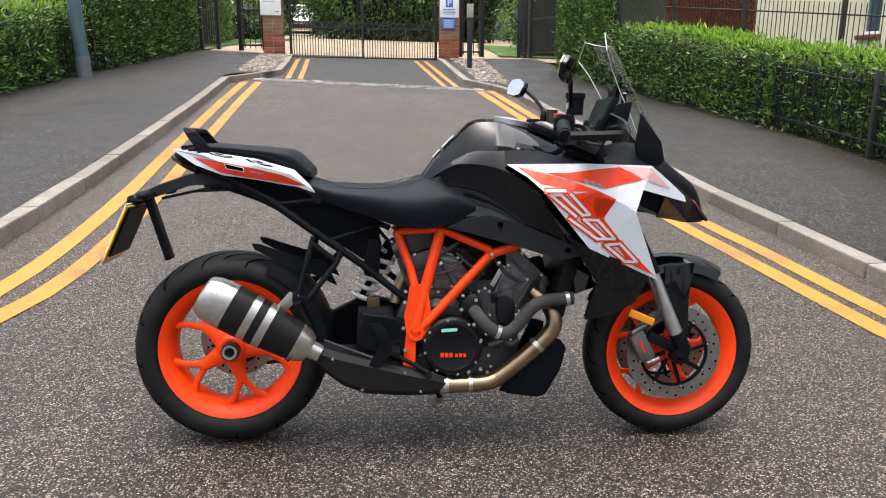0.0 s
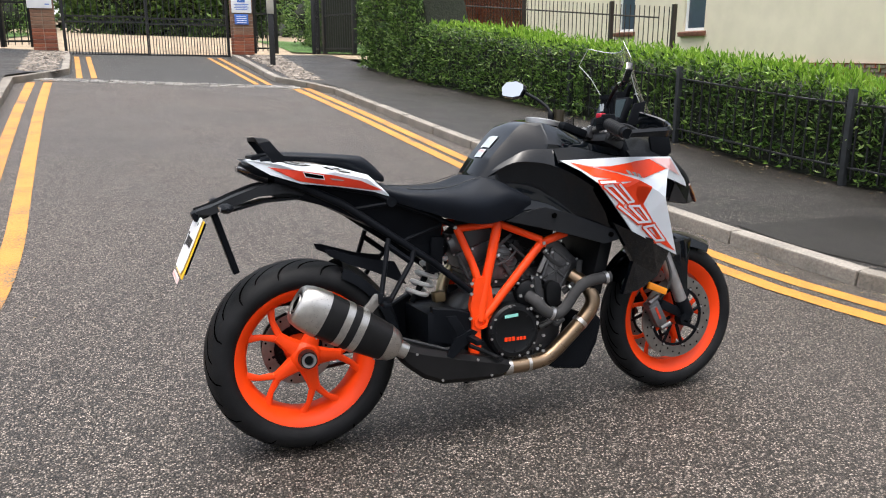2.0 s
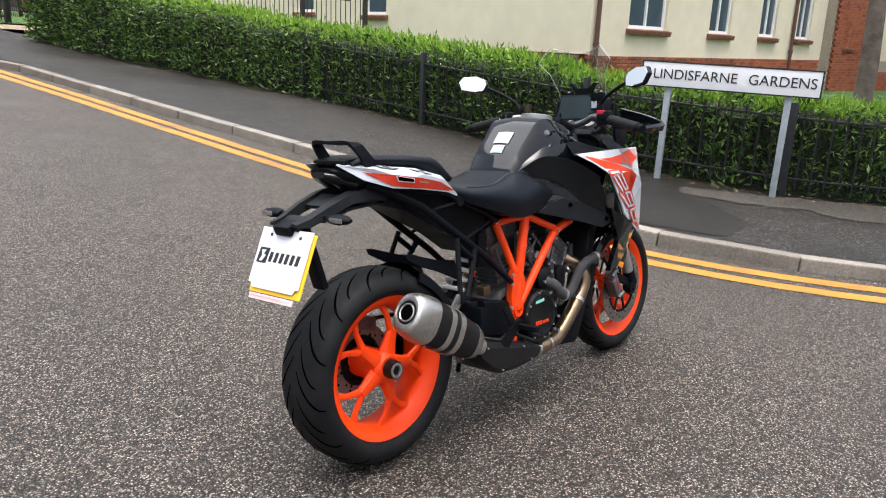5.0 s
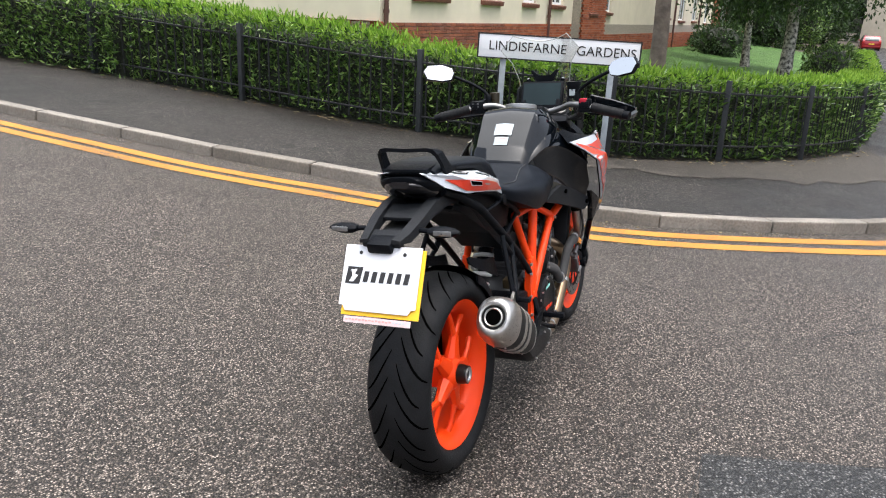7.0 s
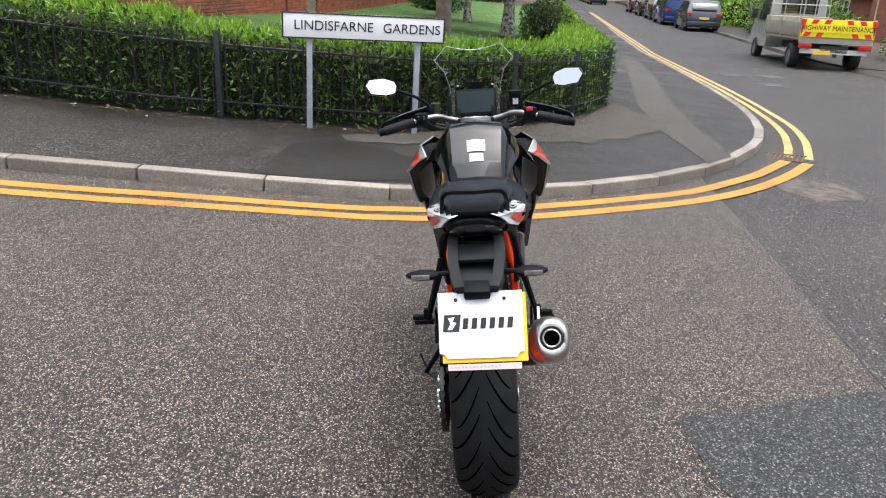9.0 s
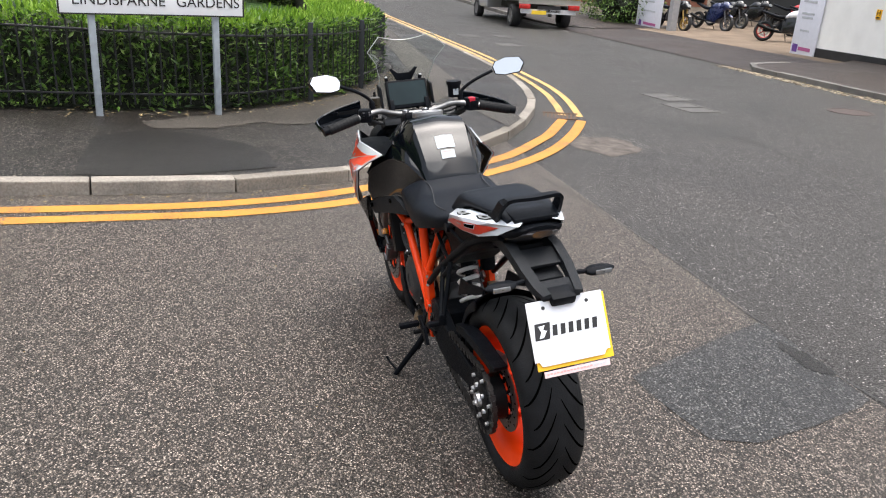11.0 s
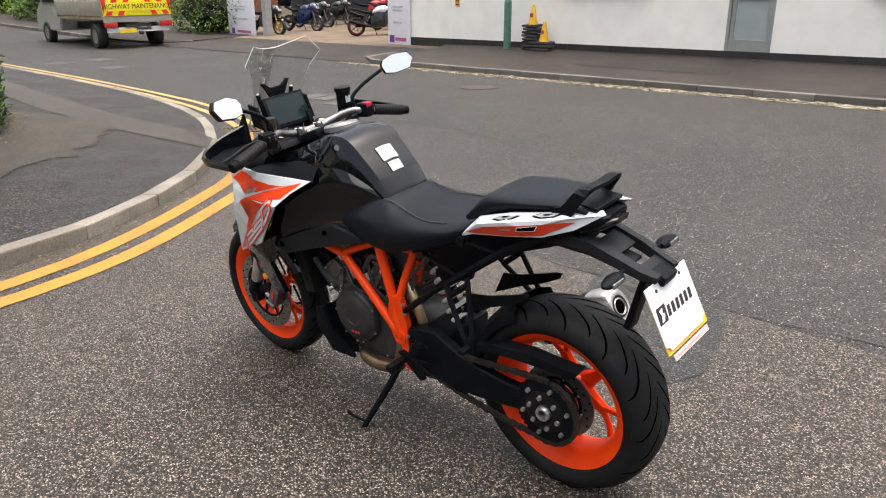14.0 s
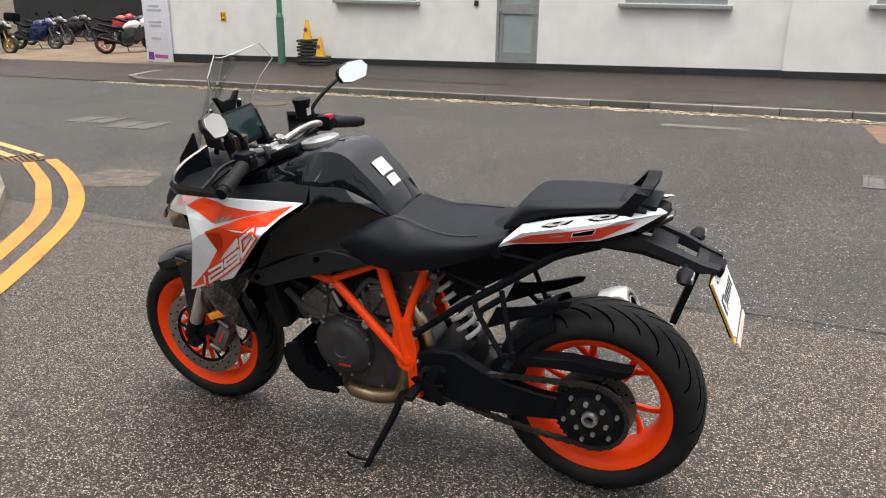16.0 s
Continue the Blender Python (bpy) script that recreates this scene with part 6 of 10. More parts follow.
# swing arm
sw = bmesh.new()
def beam(bm, pts, w):
    rings = []
    for x, y, zt, zb in pts:
        rings.append([(x, y - w / 2, zt - 0.006), (x, y - w / 2 + 0.006, zt), (x, y + w / 2 - 0.006, zt), (x, y + w / 2, zt - 0.006), (x, y + w / 2, zb + 0.006), (x, y + w / 2 - 0.006, zb), (x, y - w / 2 + 0.006, zb), (x, y - w / 2, zb + 0.006)])
    loft(bm, rings)
beam(sw, [(0.60, 0.10, 0.40, 0.30), (0.50, 0.115, 0.44, 0.285), (0.42, 0.122, 0.452, 0.272), (0.34, 0.122, 0.41, 0.262), (0.26, 0.112, 0.372, 0.258), (0.16, 0.104, 0.35, 0.262), (0.06, 0.102, 0.345, 0.275), (-0.045, 0.102, 0.335, 0.29)], 0.036)
beam(sw, [(0.60, -0.10, 0.40, 0.30), (0.50, -0.11, 0.43, 0.30), (0.42, -0.10, 0.44, 0.32)], 0.03)
box(sw, (0.46, 0, 0.36), (0.12, 0.23, 0.12), bevel=0.01)
bp("swingarm", sw, BLACK_MATT, None, "matt black aluminium swingarm")
cg = bmesh.new()
plate(cg, [(0.26, 0.455), (0.178, 0.478), (0.07, 0.486), (-0.06, 0.478), (-0.108, 0.482), (-0.10, 0.465), (-0.075, 0.450), (0.136, 0.45), (0.25, 0.43)], 0.046, Matrix.Translation((0, 0.105, 0)), 0.005)
bp("chain_guard", cg, BLACK_MATT)
hug = bmesh.new()
lathe(hug, [(-0.104, 0.275), (-0.096, 0.305), (-0.05, 0.323), (0, 0.328), (0.05, 0.323), (0.096, 0.305), (0.104, 0.275), (0.098, 0.275), (0.09, 0.302), (0.048, 0.318), (0, 0.322), (-0.048, 0.318), (-0.09, 0.302), (-0.098, 0.275)], "Y", 18, RW, radians(4), radians(66))
bp("rear_hugger", hug, BLACK_MATT, None, "matt black rear hugger mudguard")
for s in (-1, 1):
    fn = bmesh.new()
    plate(fn, [(0.30, 0.60), (0.22, 0.61), (0.10, 0.65), (0.075, 0.652), (0.085, 0.632), (0.15, 0.60), (0.22, 0.575), (0.34, 0.52)], 0.006, Matrix.Translation((0, s * 0.085, 0)), 0.002)
    bp("hugger_fin", fn, BLACK_MATT)
rc = bmesh.new()
box(rc, (0.03, 0.068, 0.425), (0.085, 0.045, 0.045), pose(0, 0, 0, 0, 15, 0), 0.008)
bp("rear_caliper", rc, ENGINE_LIGHT)

# orange trellis frame
fr = bmesh.new()
for s in (-1, 1):
    A = Vector((0.522, s * 0.085, 0.692))
    B = Vector((0.660, s * 0.112, 0.705))
    C = Vector((0.585, s * 0.124, 0.380))
    D = Vector((0.905, s * 0.142, 0.662))
    E = Vector((0.560, s * 0.115, 0.280))
    F = Vector((0.815, s * 0.130, 0.642))
    M = Vector((0.600, s * 0.118, 0.495))
    tube(fr, [A, A + (M - A) * 0.55, M + Vector((-0.02, 0, 0.03))], 0.0135, 12)
    tube(fr, [B, M + Vector((0.012, 0, 0.02)), C], 0.0170, 12)
    tube(fr, [D, F + Vector((0.0, 0, -0.012)), C + Vector((0.035, 0, 0.03)), C], 0.0150, 12)
    tube(fr, [A, B], 0.0125, 12)
    tube(fr, [B, F], 0.0125, 12)
    tube(fr, [F, F + Vector((0.0, 0, -0.025))], 0.017, 12)
    plate(fr, [(0.548, 0.44), (0.565, 0.53), (0.60, 0.535), (0.625, 0.50), (0.635, 0.42), (0.615, 0.365), (0.585, 0.355), (0.585, 0.29), (0.57, 0.262), (0.545, 0.265), (0.55, 0.33), (0.555, 0.38)], 0.022, Matrix.Translation((0, s * 0.121, -0.005)))
    lathe(fr, [(s * 0.106, 0.016), (s * 0.138, 0.016), (s * 0.138, 0.026), (s * 0.106, 0.026)], "Y", 20, (C.x, 0, C.z))
tube(fr, [(0.66, -0.112, 0.705), (0.66, 0.112, 0.705)], 0.013, 10)
bp("trellis_frame", fr, ORANGE, None, "bright orange tubular steel trellis frame")
for s in (-1, 1):
    bolts([Vector((0.815, s * 0.150, 0.632)), Vector((0.508, s * 0.100, 0.698)), Vector((0.551, s * 0.136, 0.512)), Vector((0.549, s * 0.136, 0.478)), Vector((0.545, s * 0.135, 0.395)), Vector((0.552, s * 0.135, 0.325))], None, 1.25)

# black rear subframe
sf = bmesh.new()
for s in (-1, 1):
    tube(sf, [(0.500, s * 0.108, 0.706), (0.414, s * 0.118, 0.746), (0.277, s * 0.124, 0.798), (0.234, s * 0.120, 0.824), (0.10, s * 0.105, 0.850)], 0.0085, 10)
    tube(sf, [(0.552, s * 0.128, 0.486), (0.414, s * 0.128, 0.596), (0.277, s * 0.124, 0.690), (0.125, s * 0.112, 0.796), (0.010, s * 0.095, 0.852), (-0.07, s * 0.08, 0.878)], [0.0105, 0.0115, 0.0125, 0.0135, 0.014, 0.012], 10)
    tube(sf, [(0.316, s * 0.122, 0.668), (0.452, s * 0.114, 0.712)], 0.0062, 8)
    tube(sf, [(0.158, s * 0.116, 0.777), (0.277, s * 0.124, 0.792)], 0.0062, 8)
    lathe(sf, [(s * 0.110, 0.001), (s * 0.138, 0.001), (s * 0.138, 0.016), (s * 0.110, 0.018)], "Y", 16, (0.280, 0, 0.796))
bp("rear_subframe", sf, BLACK_MATT, None, "black tubular rear subframe")
for s in (-1, 1):
    pb = bmesh.new()
    foot = Vector((0.235, s * 0.178, 0.492))
    tube(pb, [(0.268, s * 0.130, 0.680), (0.258, s * 0.140, 0.640), foot + Vector((-0.012, 0, 0.01))], 0.0085, 8)
    tube(pb, [(0.352, s * 0.130, 0.640), (0.340, s * 0.138, 0.602), foot + Vector((0.018, 0, 0))], 0.0085, 8)
    tube(pb, [(0.262, s * 0.135, 0.660), (0.335, s * 0.134, 0.605), (0.352, s * 0.130, 0.625)], 0.010, 8)
    box(pb, tuple(foot), (0.042, 0.016, 0.026), bevel=0.004)
    bp("footrest_bracket", pb, BLACK_MATT)
    pg = bmesh.new()
    box(pg, (0.226, s * 0.208, 0.488), (0.022, 0.050, 0.014), bevel=0.003)
    box(pg, (0.218, s * 0.188, 0.503), (0.016, 0.016, 0.034), pose(0, 0, 0, s * 6, 0, 0), 0.003)
    bp("passenger_footrest", pg, BLACK_MATT)
    pg = bmesh.new()
    box(pg, (0.52, s * 0.225, 0.345), (0.024, 0.075, 0.018), bevel=0.004)
    plate(pg, [(0.53, 0.37), (0.55, 0.36), (0.46, 0.28), (0.44, 0.29), (0.47, 0.345)], 0.012, Matrix.Translation((0, s * 0.178, 0)))
    bp("rider_footrest", pg, BLACK_MATT)
    hp = bmesh.new()
    plate(hp, [(0.44, 0.42), (0.475, 0.42), (0.535, 0.325), (0.50, 0.32)], 0.006, Matrix.Translation((0, s * 0.175, 0)), 0.002)
    bp("heel_guard", hp, BLACK_MATT)

# engine
before_engine = {ob.name for ob in bike.children}
cc = bmesh.new()
rings = []
for x, zt, zb, w in ((0.50, 0.36, 0.27, 0.10), (0.55, 0.44, 0.24, 0.125), (0.65, 0.48, 0.225, 0.14), (0.76, 0.47, 0.22, 0.14), (0.86, 0.44, 0.23, 0.13), (0.92, 0.38, 0.27, 0.11)):
    rings.append([(x, -w, zt - 0.02), (x, -w + 0.02, zt), (x, w - 0.02, zt), (x, w, zt - 0.02), (x, w, zb + 0.02), (x, w - 0.02, zb), (x, -w + 0.02, zb), (x, -w, zb + 0.02)])
loft(cc, rings)
bp("crankcase", cc, ENGINE, None, "graphite grey engine crankcase")


def box_at(c, size, m):
    b = bmesh.new()
    box(b, c, size)
    bmesh.ops.transform(b, matrix=m, verts=b.verts)
    return b


def cylinder(name, base, top, w):
    b = bmesh.new()
    base, top = Vector(base), Vector(top)
    d = (top - base)
    m = Matrix.Translation(base) @ d.to_track_quat("Z", "Y").to_matrix().to_4x4()
    L = d.length
    box(b, (0, 0, 0), (0.13, w * 2, 0.02))
    bmesh.ops.transform(b, matrix=m, verts=b.verts)
    bb = bmesh.new()
    box(bb, (0, 0, L * 0.27), (0.118, w * 1.9, L * 0.5))
    box(bb, (0, 0, L * 0.62), (0.150, w * 2.05, L * 0.22), bevel=0.01)
    box(bb, (0, 0, L * 0.86), (0.135, w * 1.95, L * 0.28), bevel=0.02)
    for s in (-1, 1):
        lathe(bb, [(s * w * 0.9, 0.01), (s * w * 1.12, 0.01), (s * w * 1.12, 0.03), (s * w * 0.9, 0.036)], "Y", 16, (0.035, 0, L * 0.84))
        lathe(bb, [(s * w * 0.9, 0.01), (s * w * 1.12, 0.01), (s * w * 1.12, 0.03), (s * w * 0.9, 0.036)], "Y", 16, (-0.035, 0, L * 0.84))
    bmesh.ops.transform(bb, matrix=m, verts=bb.verts)
    b.free()
    ob = bp(name, bb, ENGINE_LIGHT, None, "cast grey cylinder with ribbed barrel")
    for k in range(7):
        fb = box_at((0, 0, L * (0.06 + 0.07 * k)), (0.135 + 0.006 * (k % 2), w * 2, 0.010), m)
        bp("cooling_rib", fb, ENGINE_LIGHT, ob, smooth=False)
    for s in (-1, 1):
        bolts([m @ Vector((x, s * w * 1.06, z)) for x in (-0.055, 0.055) for z in (L * 0.55, L * 0.72, L * 0.95)], ob, 0.9)


cylinder("rear_cylinder", (0.685, 0, 0.45), (0.60, 0, 0.70), 0.095)
cylinder("front_cylinder", (0.80, 0, 0.43), (0.96, 0, 0.60), 0.095)
hb = bmesh.new()
box(hb, (0.80, 0, 0.60), (0.16, 0.16, 0.14), bevel=0.02)
bp("throttle_body", hb, ENGINE_DARK)
hb = bmesh.new()
box(hb, (0.74, 0, 0.70), (0.34, 0.20, 0.12), bevel=0.03)
bp("airbox", hb, BLACK_MATT)
ck = bmesh.new()
lathe(ck, [(-0.12, 0.094), (-0.178, 0.094), (-0.188, 0.086), (-0.190, 0.074), (-0.186, 0.068), (-0.186, 0.0), (-0.12, 0.0)], "Y", 40, (0.70, 0, 0.338), closed=False)
clutch = bp("clutch_cover", ck, ENGINE_DARK, None, "round black clutch cover with small badge")
bolts([Vector((0.70 + 0.088 * math.cos(a), -0.188, 0.338 + 0.088 * math.sin(a))) for a in [2 * math.pi * k / 8 + 0.2 for k in range(8)]], clutch, 0.9)
part("badge_bar", bbox((0.688, -0.1875, 0.393), (0.05, 0.002, 0.010), pose(0, 0, 0, 0, -4, 0)), TEAL, clutch, smooth=False)
for k in range(3):
    part("brand_mark", bbox((0.667 + 0.014 * k, -0.1875, 0.313), (0.011, 0.002, 0.014)), ORANGE_DECAL, clutch, smooth=False)
for k in range(3):
    part("brand_mark", bbox((0.712 + 0.013 * k, -0.1875, 0.312), (0.009, 0.002, 0.011)), ORANGE_DECAL, clutch, smooth=False)
for k in range(8):
    a = 2 * math.pi * k / 8
    part("cover_rib", bbox((0.70 + 0.077 * math.cos(a), -0.188, 0.338 + 0.077 * math.sin(a)), (0.022, 0.004, 0.004), pose(0, 0, 0, 0, -math.degrees(a), 0)), ENGINE_DARK, clutch, smooth=False)
st = bmesh.new()
lathe(st, [(0.09, 0.108), (0.130, 0.106), (0.146, 0.098), (0.150, 0.086), (0.158, 0.080), (0.164, 0.060), (0.164, 0.030), (0.160, 0.026), (0.160, 0.0), (0.09, 0.0)], "Y", 44, (0.822, 0, 0.385), closed=False)
stat = bp("alternator_cover", st, ENGINE, None, "black ribbed alternator cover")
bolts([Vector((0.822 + 0.103 * math.cos(a), 0.142, 0.385 + 0.103 * math.sin(a))) for a in [2 * math.pi * k / 7 for k in range(7)]], stat, 0.9)
for k in range(3):
    part("brand_mark", bbox((0.795 + 0.016 * k, 0.1645, 0.330), (0.012, 0.002, 0.008)), RED_DECAL, stat, smooth=False)
for s, cxx in ((1, 0.64), (-1, 0.84)):
    b2 = bmesh.new()
    lathe(b2, [(s * 0.10, 0.05), (s * 0.15, 0.048), (s * 0.155, 0.03), (s * 0.155, 0.0), (s * 0.10, 0)], "Y", 24, (cxx, 0, 0.30 if s > 0 else 0.42), closed=False)
    bp("side_cover", b2, ENGINE)
hs2 = tube(bmesh.new(), smooth_pts([(0.768, -0.155, 0.450), (0.785, -0.19, 0.432), (0.812, -0.192, 0.402), (0.855, -0.192, 0.383), (0.895, -0.192, 0.402), (0.94, -0.195, 0.460), (0.985, -0.198, 0.488), (1.075, -0.195, 0.497)], 5), 0.0205, 12)
bp("coolant_hose", hs2, RUBBER_GREY, None, "black rubber coolant hose")
for p, d in (((1.050, -0.196, 0.494), (0.012, 0, 0.002)), ((0.836, -0.192, 0.389), (0.011, 0, -0.004))):
    bp("hose_clip", cyl(bmesh.new(), p, Vector(p) + Vector(d), 0.0235, 14), SILVER)
for pts, r in (([(0.62, -0.135, 0.55), (0.66, -0.15, 0.62), (0.72, -0.13, 0.66)], 0.006), ([(0.77, -0.13, 0.52), (0.80, -0.15, 0.58), (0.86, -0.14, 0.64)], 0.006), ([(0.62, 0.135, 0.60), (0.70, 0.15, 0.64), (0.76, 0.14, 0.58), (0.80, 0.13, 0.52)], 0.009), ([(0.66, 0.12, 0.46), (0.72, 0.145, 0.52), (0.74, 0.14, 0.60)], 0.007), ([(0.56, 0.13, 0.58), (0.50, 0.14, 0.64), (0.45, 0.12, 0.70)], 0.006), ([(0.86, 0.13, 0.48), (0.94, 0.16, 0.50), (1.02, 0.15, 0.56)], 0.014)):
    bp("cable", tube(bmesh.new(), smooth_pts(pts, 5), r, 8), RUBBER_GREY)
bolts([Vector(p) for p in ((0.60, -0.142, 0.43), (0.63, -0.145, 0.255), (0.58, -0.142, 0.27), (0.76, -0.142, 0.245), (0.83, -0.142, 0.26), (0.80, -0.142, 0.45), (0.73, -0.142, 0.47), (0.66, -0.142, 0.46), (0.86, -0.135, 0.33), (0.90, -0.12, 0.42), (0.62, 0.142, 0.25), (0.70, 0.142, 0.25), (0.60, 0.142, 0.35), (0.66, 0.142, 0.44), (0.86, 0.135, 0.26), (0.90, 0.12, 0.30))])
part("horn_bracket", bbox((1.0, 0.10, 0.52), (0.08, 0.06, 0.14), pose(0, 0, 0, 0, -15, 0), 0.012), ENGINE_DARK, bike)
part("gearbox_cover", bbox((0.55, 0.135, 0.345), (0.13, 0.035, 0.12), bevel=0.02), ENGINE, bike)
part("radiator", bbox((1.06, 0, 0.56), (0.05, 0.34, 0.26), pose(0, 0, 0, 0, 14, 0), 0.008), ENGINE_DARK, bike)
sh = tube(bmesh.new(), [(0.46, 0.17, 0.325), (0.56, 0.18, 0.31), (0.585, 0.2, 0.275)], 0.006, 8)
tube(sh, [(0.585, 0.195, 0.275), (0.585, 0.235, 0.275)], 0.009, 8)
bp("gear_lever", sh, ENGINE_DARK)
bl = tube(bmesh.new(), [(0.51, -0.18, 0.32), (0.45, -0.185, 0.305), (0.30, -0.16, 0.355)], 0.005, 8)
bp("linkage_rod", bl, ENGINE)
bl = tube(bmesh.new(), smooth_pts([(0.53, -0.19, 0.31), (0.60, -0.20, 0.275), (0.625, -0.215, 0.262)], 4), 0.007, 8)
tube(bl, [(0.625, -0.205, 0.262), (0.625, -0.245, 0.262)], 0.009, 8)
bp("brake_pedal", bl, ENGINE_DARK)

# small fittings on the engine
def fitting(name, p, size, material, turn=(0, 0, 0), bevel=0.004):
    return part(name, bbox(p, size, pose(0, 0, 0, *turn), bevel), material, bike)


for s in (-1, 1):
    for k in range(5):
        fitting("cooling_rib", (0.665 + 0.045 * k, s * 0.141, 0.232), (0.012, 0.012, 0.035), ENGINE, (0, 0, 0), 0.003)
    for k in range(6):
        a = math.radians(30 + 55 * k)
        bp("case_rib", tube(bmesh.new(), [(0.70 + 0.105 * math.cos(a), s * 0.136, 0.36 + 0.095 * math.sin(a)), (0.70 + 0.15 * math.cos(a), s * 0.128, 0.36 + 0.125 * math.sin(a))], 0.006, 6), ENGINE_LIGHT)
    fitting("cam_cover", (0.605, s * 0.098, 0.665), (0.10, 0.02, 0.06), ENGINE, (0, -18, 0), 0.008)
    fitting("coil_plug", (0.70, s * 0.112, 0.585), (0.028, 0.03, 0.06), ENGINE_DARK, (0, 20, 0))
    fitting("sensor", (0.755, s * 0.128, 0.545), (0.022, 0.024, 0.03), SILVER, (0, 35, 0), 0.003)
    fitting("connector", (0.79, s * 0.125, 0.60), (0.036, 0.02, 0.018), ENGINE_DARK, (0, -25, 0), 0.003)
    fitting("connector", (0.735, s * 0.13, 0.625), (0.02, 0.02, 0.032), ENGINE_DARK, (0, 12, 0), 0.003)
    fitting("bracket", (0.845, s * 0.130, 0.555), (0.016, 0.01, 0.075), SILVER, (0, 28, 0), 0.002)
    fitting("oil_cap", (0.60, s * 0.145, 0.455), (0.03, 0.02, 0.03), SILVER, (0, 45, 0), 0.006)
    for pts, r in (([(0.64, s * 0.125, 0.62), (0.69, s * 0.14, 0.56), (0.73, s * 0.14, 0.50)], 0.008), ([(0.83, s * 0.12, 0.62), (0.87, s * 0.14, 0.565), (0.93, s * 0.13, 0.53)], 0.0075), ([(0.60, s * 0.13, 0.48), (0.56, s * 0.125, 0.53), (0.53, s * 0.11, 0.60)], 0.006), ([(0.70, s * 0.135, 0.50), (0.78, s * 0.145, 0.485), (0.86, s * 0.14, 0.51)], 0.0045), ([(0.93, s * 0.12, 0.44), (0.98, s * 0.13, 0.48), (1.0, s * 0.12, 0.55)], 0.012)):
        bp("hose", tube(bmesh.new(), smooth_pts(pts, 5), r, 8), RUBBER_GREY)
        q = [Vector(p) for p in pts]
        bp("hose_clip", cyl(bmesh.new(), q[0].lerp(q[1], 0.35), q[0].lerp(q[1], 0.47), r * 1.25, 10), SILVER)
    bolts([Vector((x, s * y, z)) for x, y, z in ((0.655, 0.112, 0.64), (0.58, 0.112, 0.62), (0.62, 0.105, 0.71), (0.925, 0.110, 0.625), (0.99, 0.110, 0.555), (0.92, 0.110, 0.545), (0.76, 0.142, 0.50), (0.86, 0.142, 0.405), (0.91, 0.130, 0.475), (0.855, 0.135, 0.44), (0.635, 0.148, 0.39), (0.60, 0.148, 0.30), (0.655, 0.148, 0.505), (0.72, 0.142, 0.225), (0.80, 0.142, 0.228))], None, 1.0)
    bp("hex_lug", cyl(bmesh.new(), (0.74, s * 0.125, 0.472), (0.74, s * 0.148, 0.472), 0.014, 6), SILVER)
bp("heat_shield", tube(bmesh.new(), smooth_pts([(0.585, 0.115, 0.56), (0.545, 0.12, 0.50), (0.525, 0.115, 0.43)], 5), 0.022, 12), mat("gold_heat_shield", (0.55, 0.46, 0.30), 0.3, 0.9, vary=0.2, scale=30), None, "pale gold exhaust heat shield")
fitting("remote_reservoir", (0.548, 0.07, 0.60), (0.03, 0.03, 0.09), ORANGE, (0, -18, 0), 0.010)
fitting("gearbox_case", (0.575, 0.125, 0.42), (0.09, 0.03, 0.10), ENGINE_DARK, (0, 8, 0), 0.012)
bp("sprocket_cover", plate(bmesh.new(), [(0.44, 0.31), (0.52, 0.285), (0.575, 0.32), (0.56, 0.39), (0.48, 0.40), (0.44, 0.37)], 0.03, Matrix.Translation((0, 0.138, 0)), 0.006), ENGINE_DARK)

# the engine sits between the frame tubes
def narrowed(ob, k):
    for ch in ob.children:
        narrowed(ch, k)
    if ob.data is bolt_me:
        ob.location.y *= k
    else:
        ob.data.transform(Matrix.Diagonal((1, k, 1, 1)))


for ob in [o for o in bike.children if o.name not in before_engine]:
    narrowed(ob, 0.83 if ob.name.split(".")[0] in ("clutch_cover", "alternator_cover", "coolant_hose", "hose_clip", "radiator", "gear_lever", "brake_pedal", "linkage_rod") else 0.70)

# cast details of the cylinders and pump, seen between the frame tubes
def cast_plate(name, outline, y, thick, material, ribs=(), bolts_at=(), label="", bevel=0.006):
    """A raised casting on one side of the engine with ribs and bolts; y carries the side."""
    sd = 1 if y > 0 else -1
    ob = bp(name, plate(bmesh.new(), outline, thick, Matrix.Translation((0, y, 0)), bevel), material, None, label)
    for (x0, z0), (x1, z1) in ribs:
        yy = y + sd * thick / 2
        bp("cast_rib", tube(bmesh.new(), [(x0, yy, z0), (x1, yy, z1)], 0.0042, 6), material, ob)
    bolts([Vector((x, y + sd * (thick / 2 + 0.002), z)) for x, z in bolts_at], ob, 1.0)
    return ob


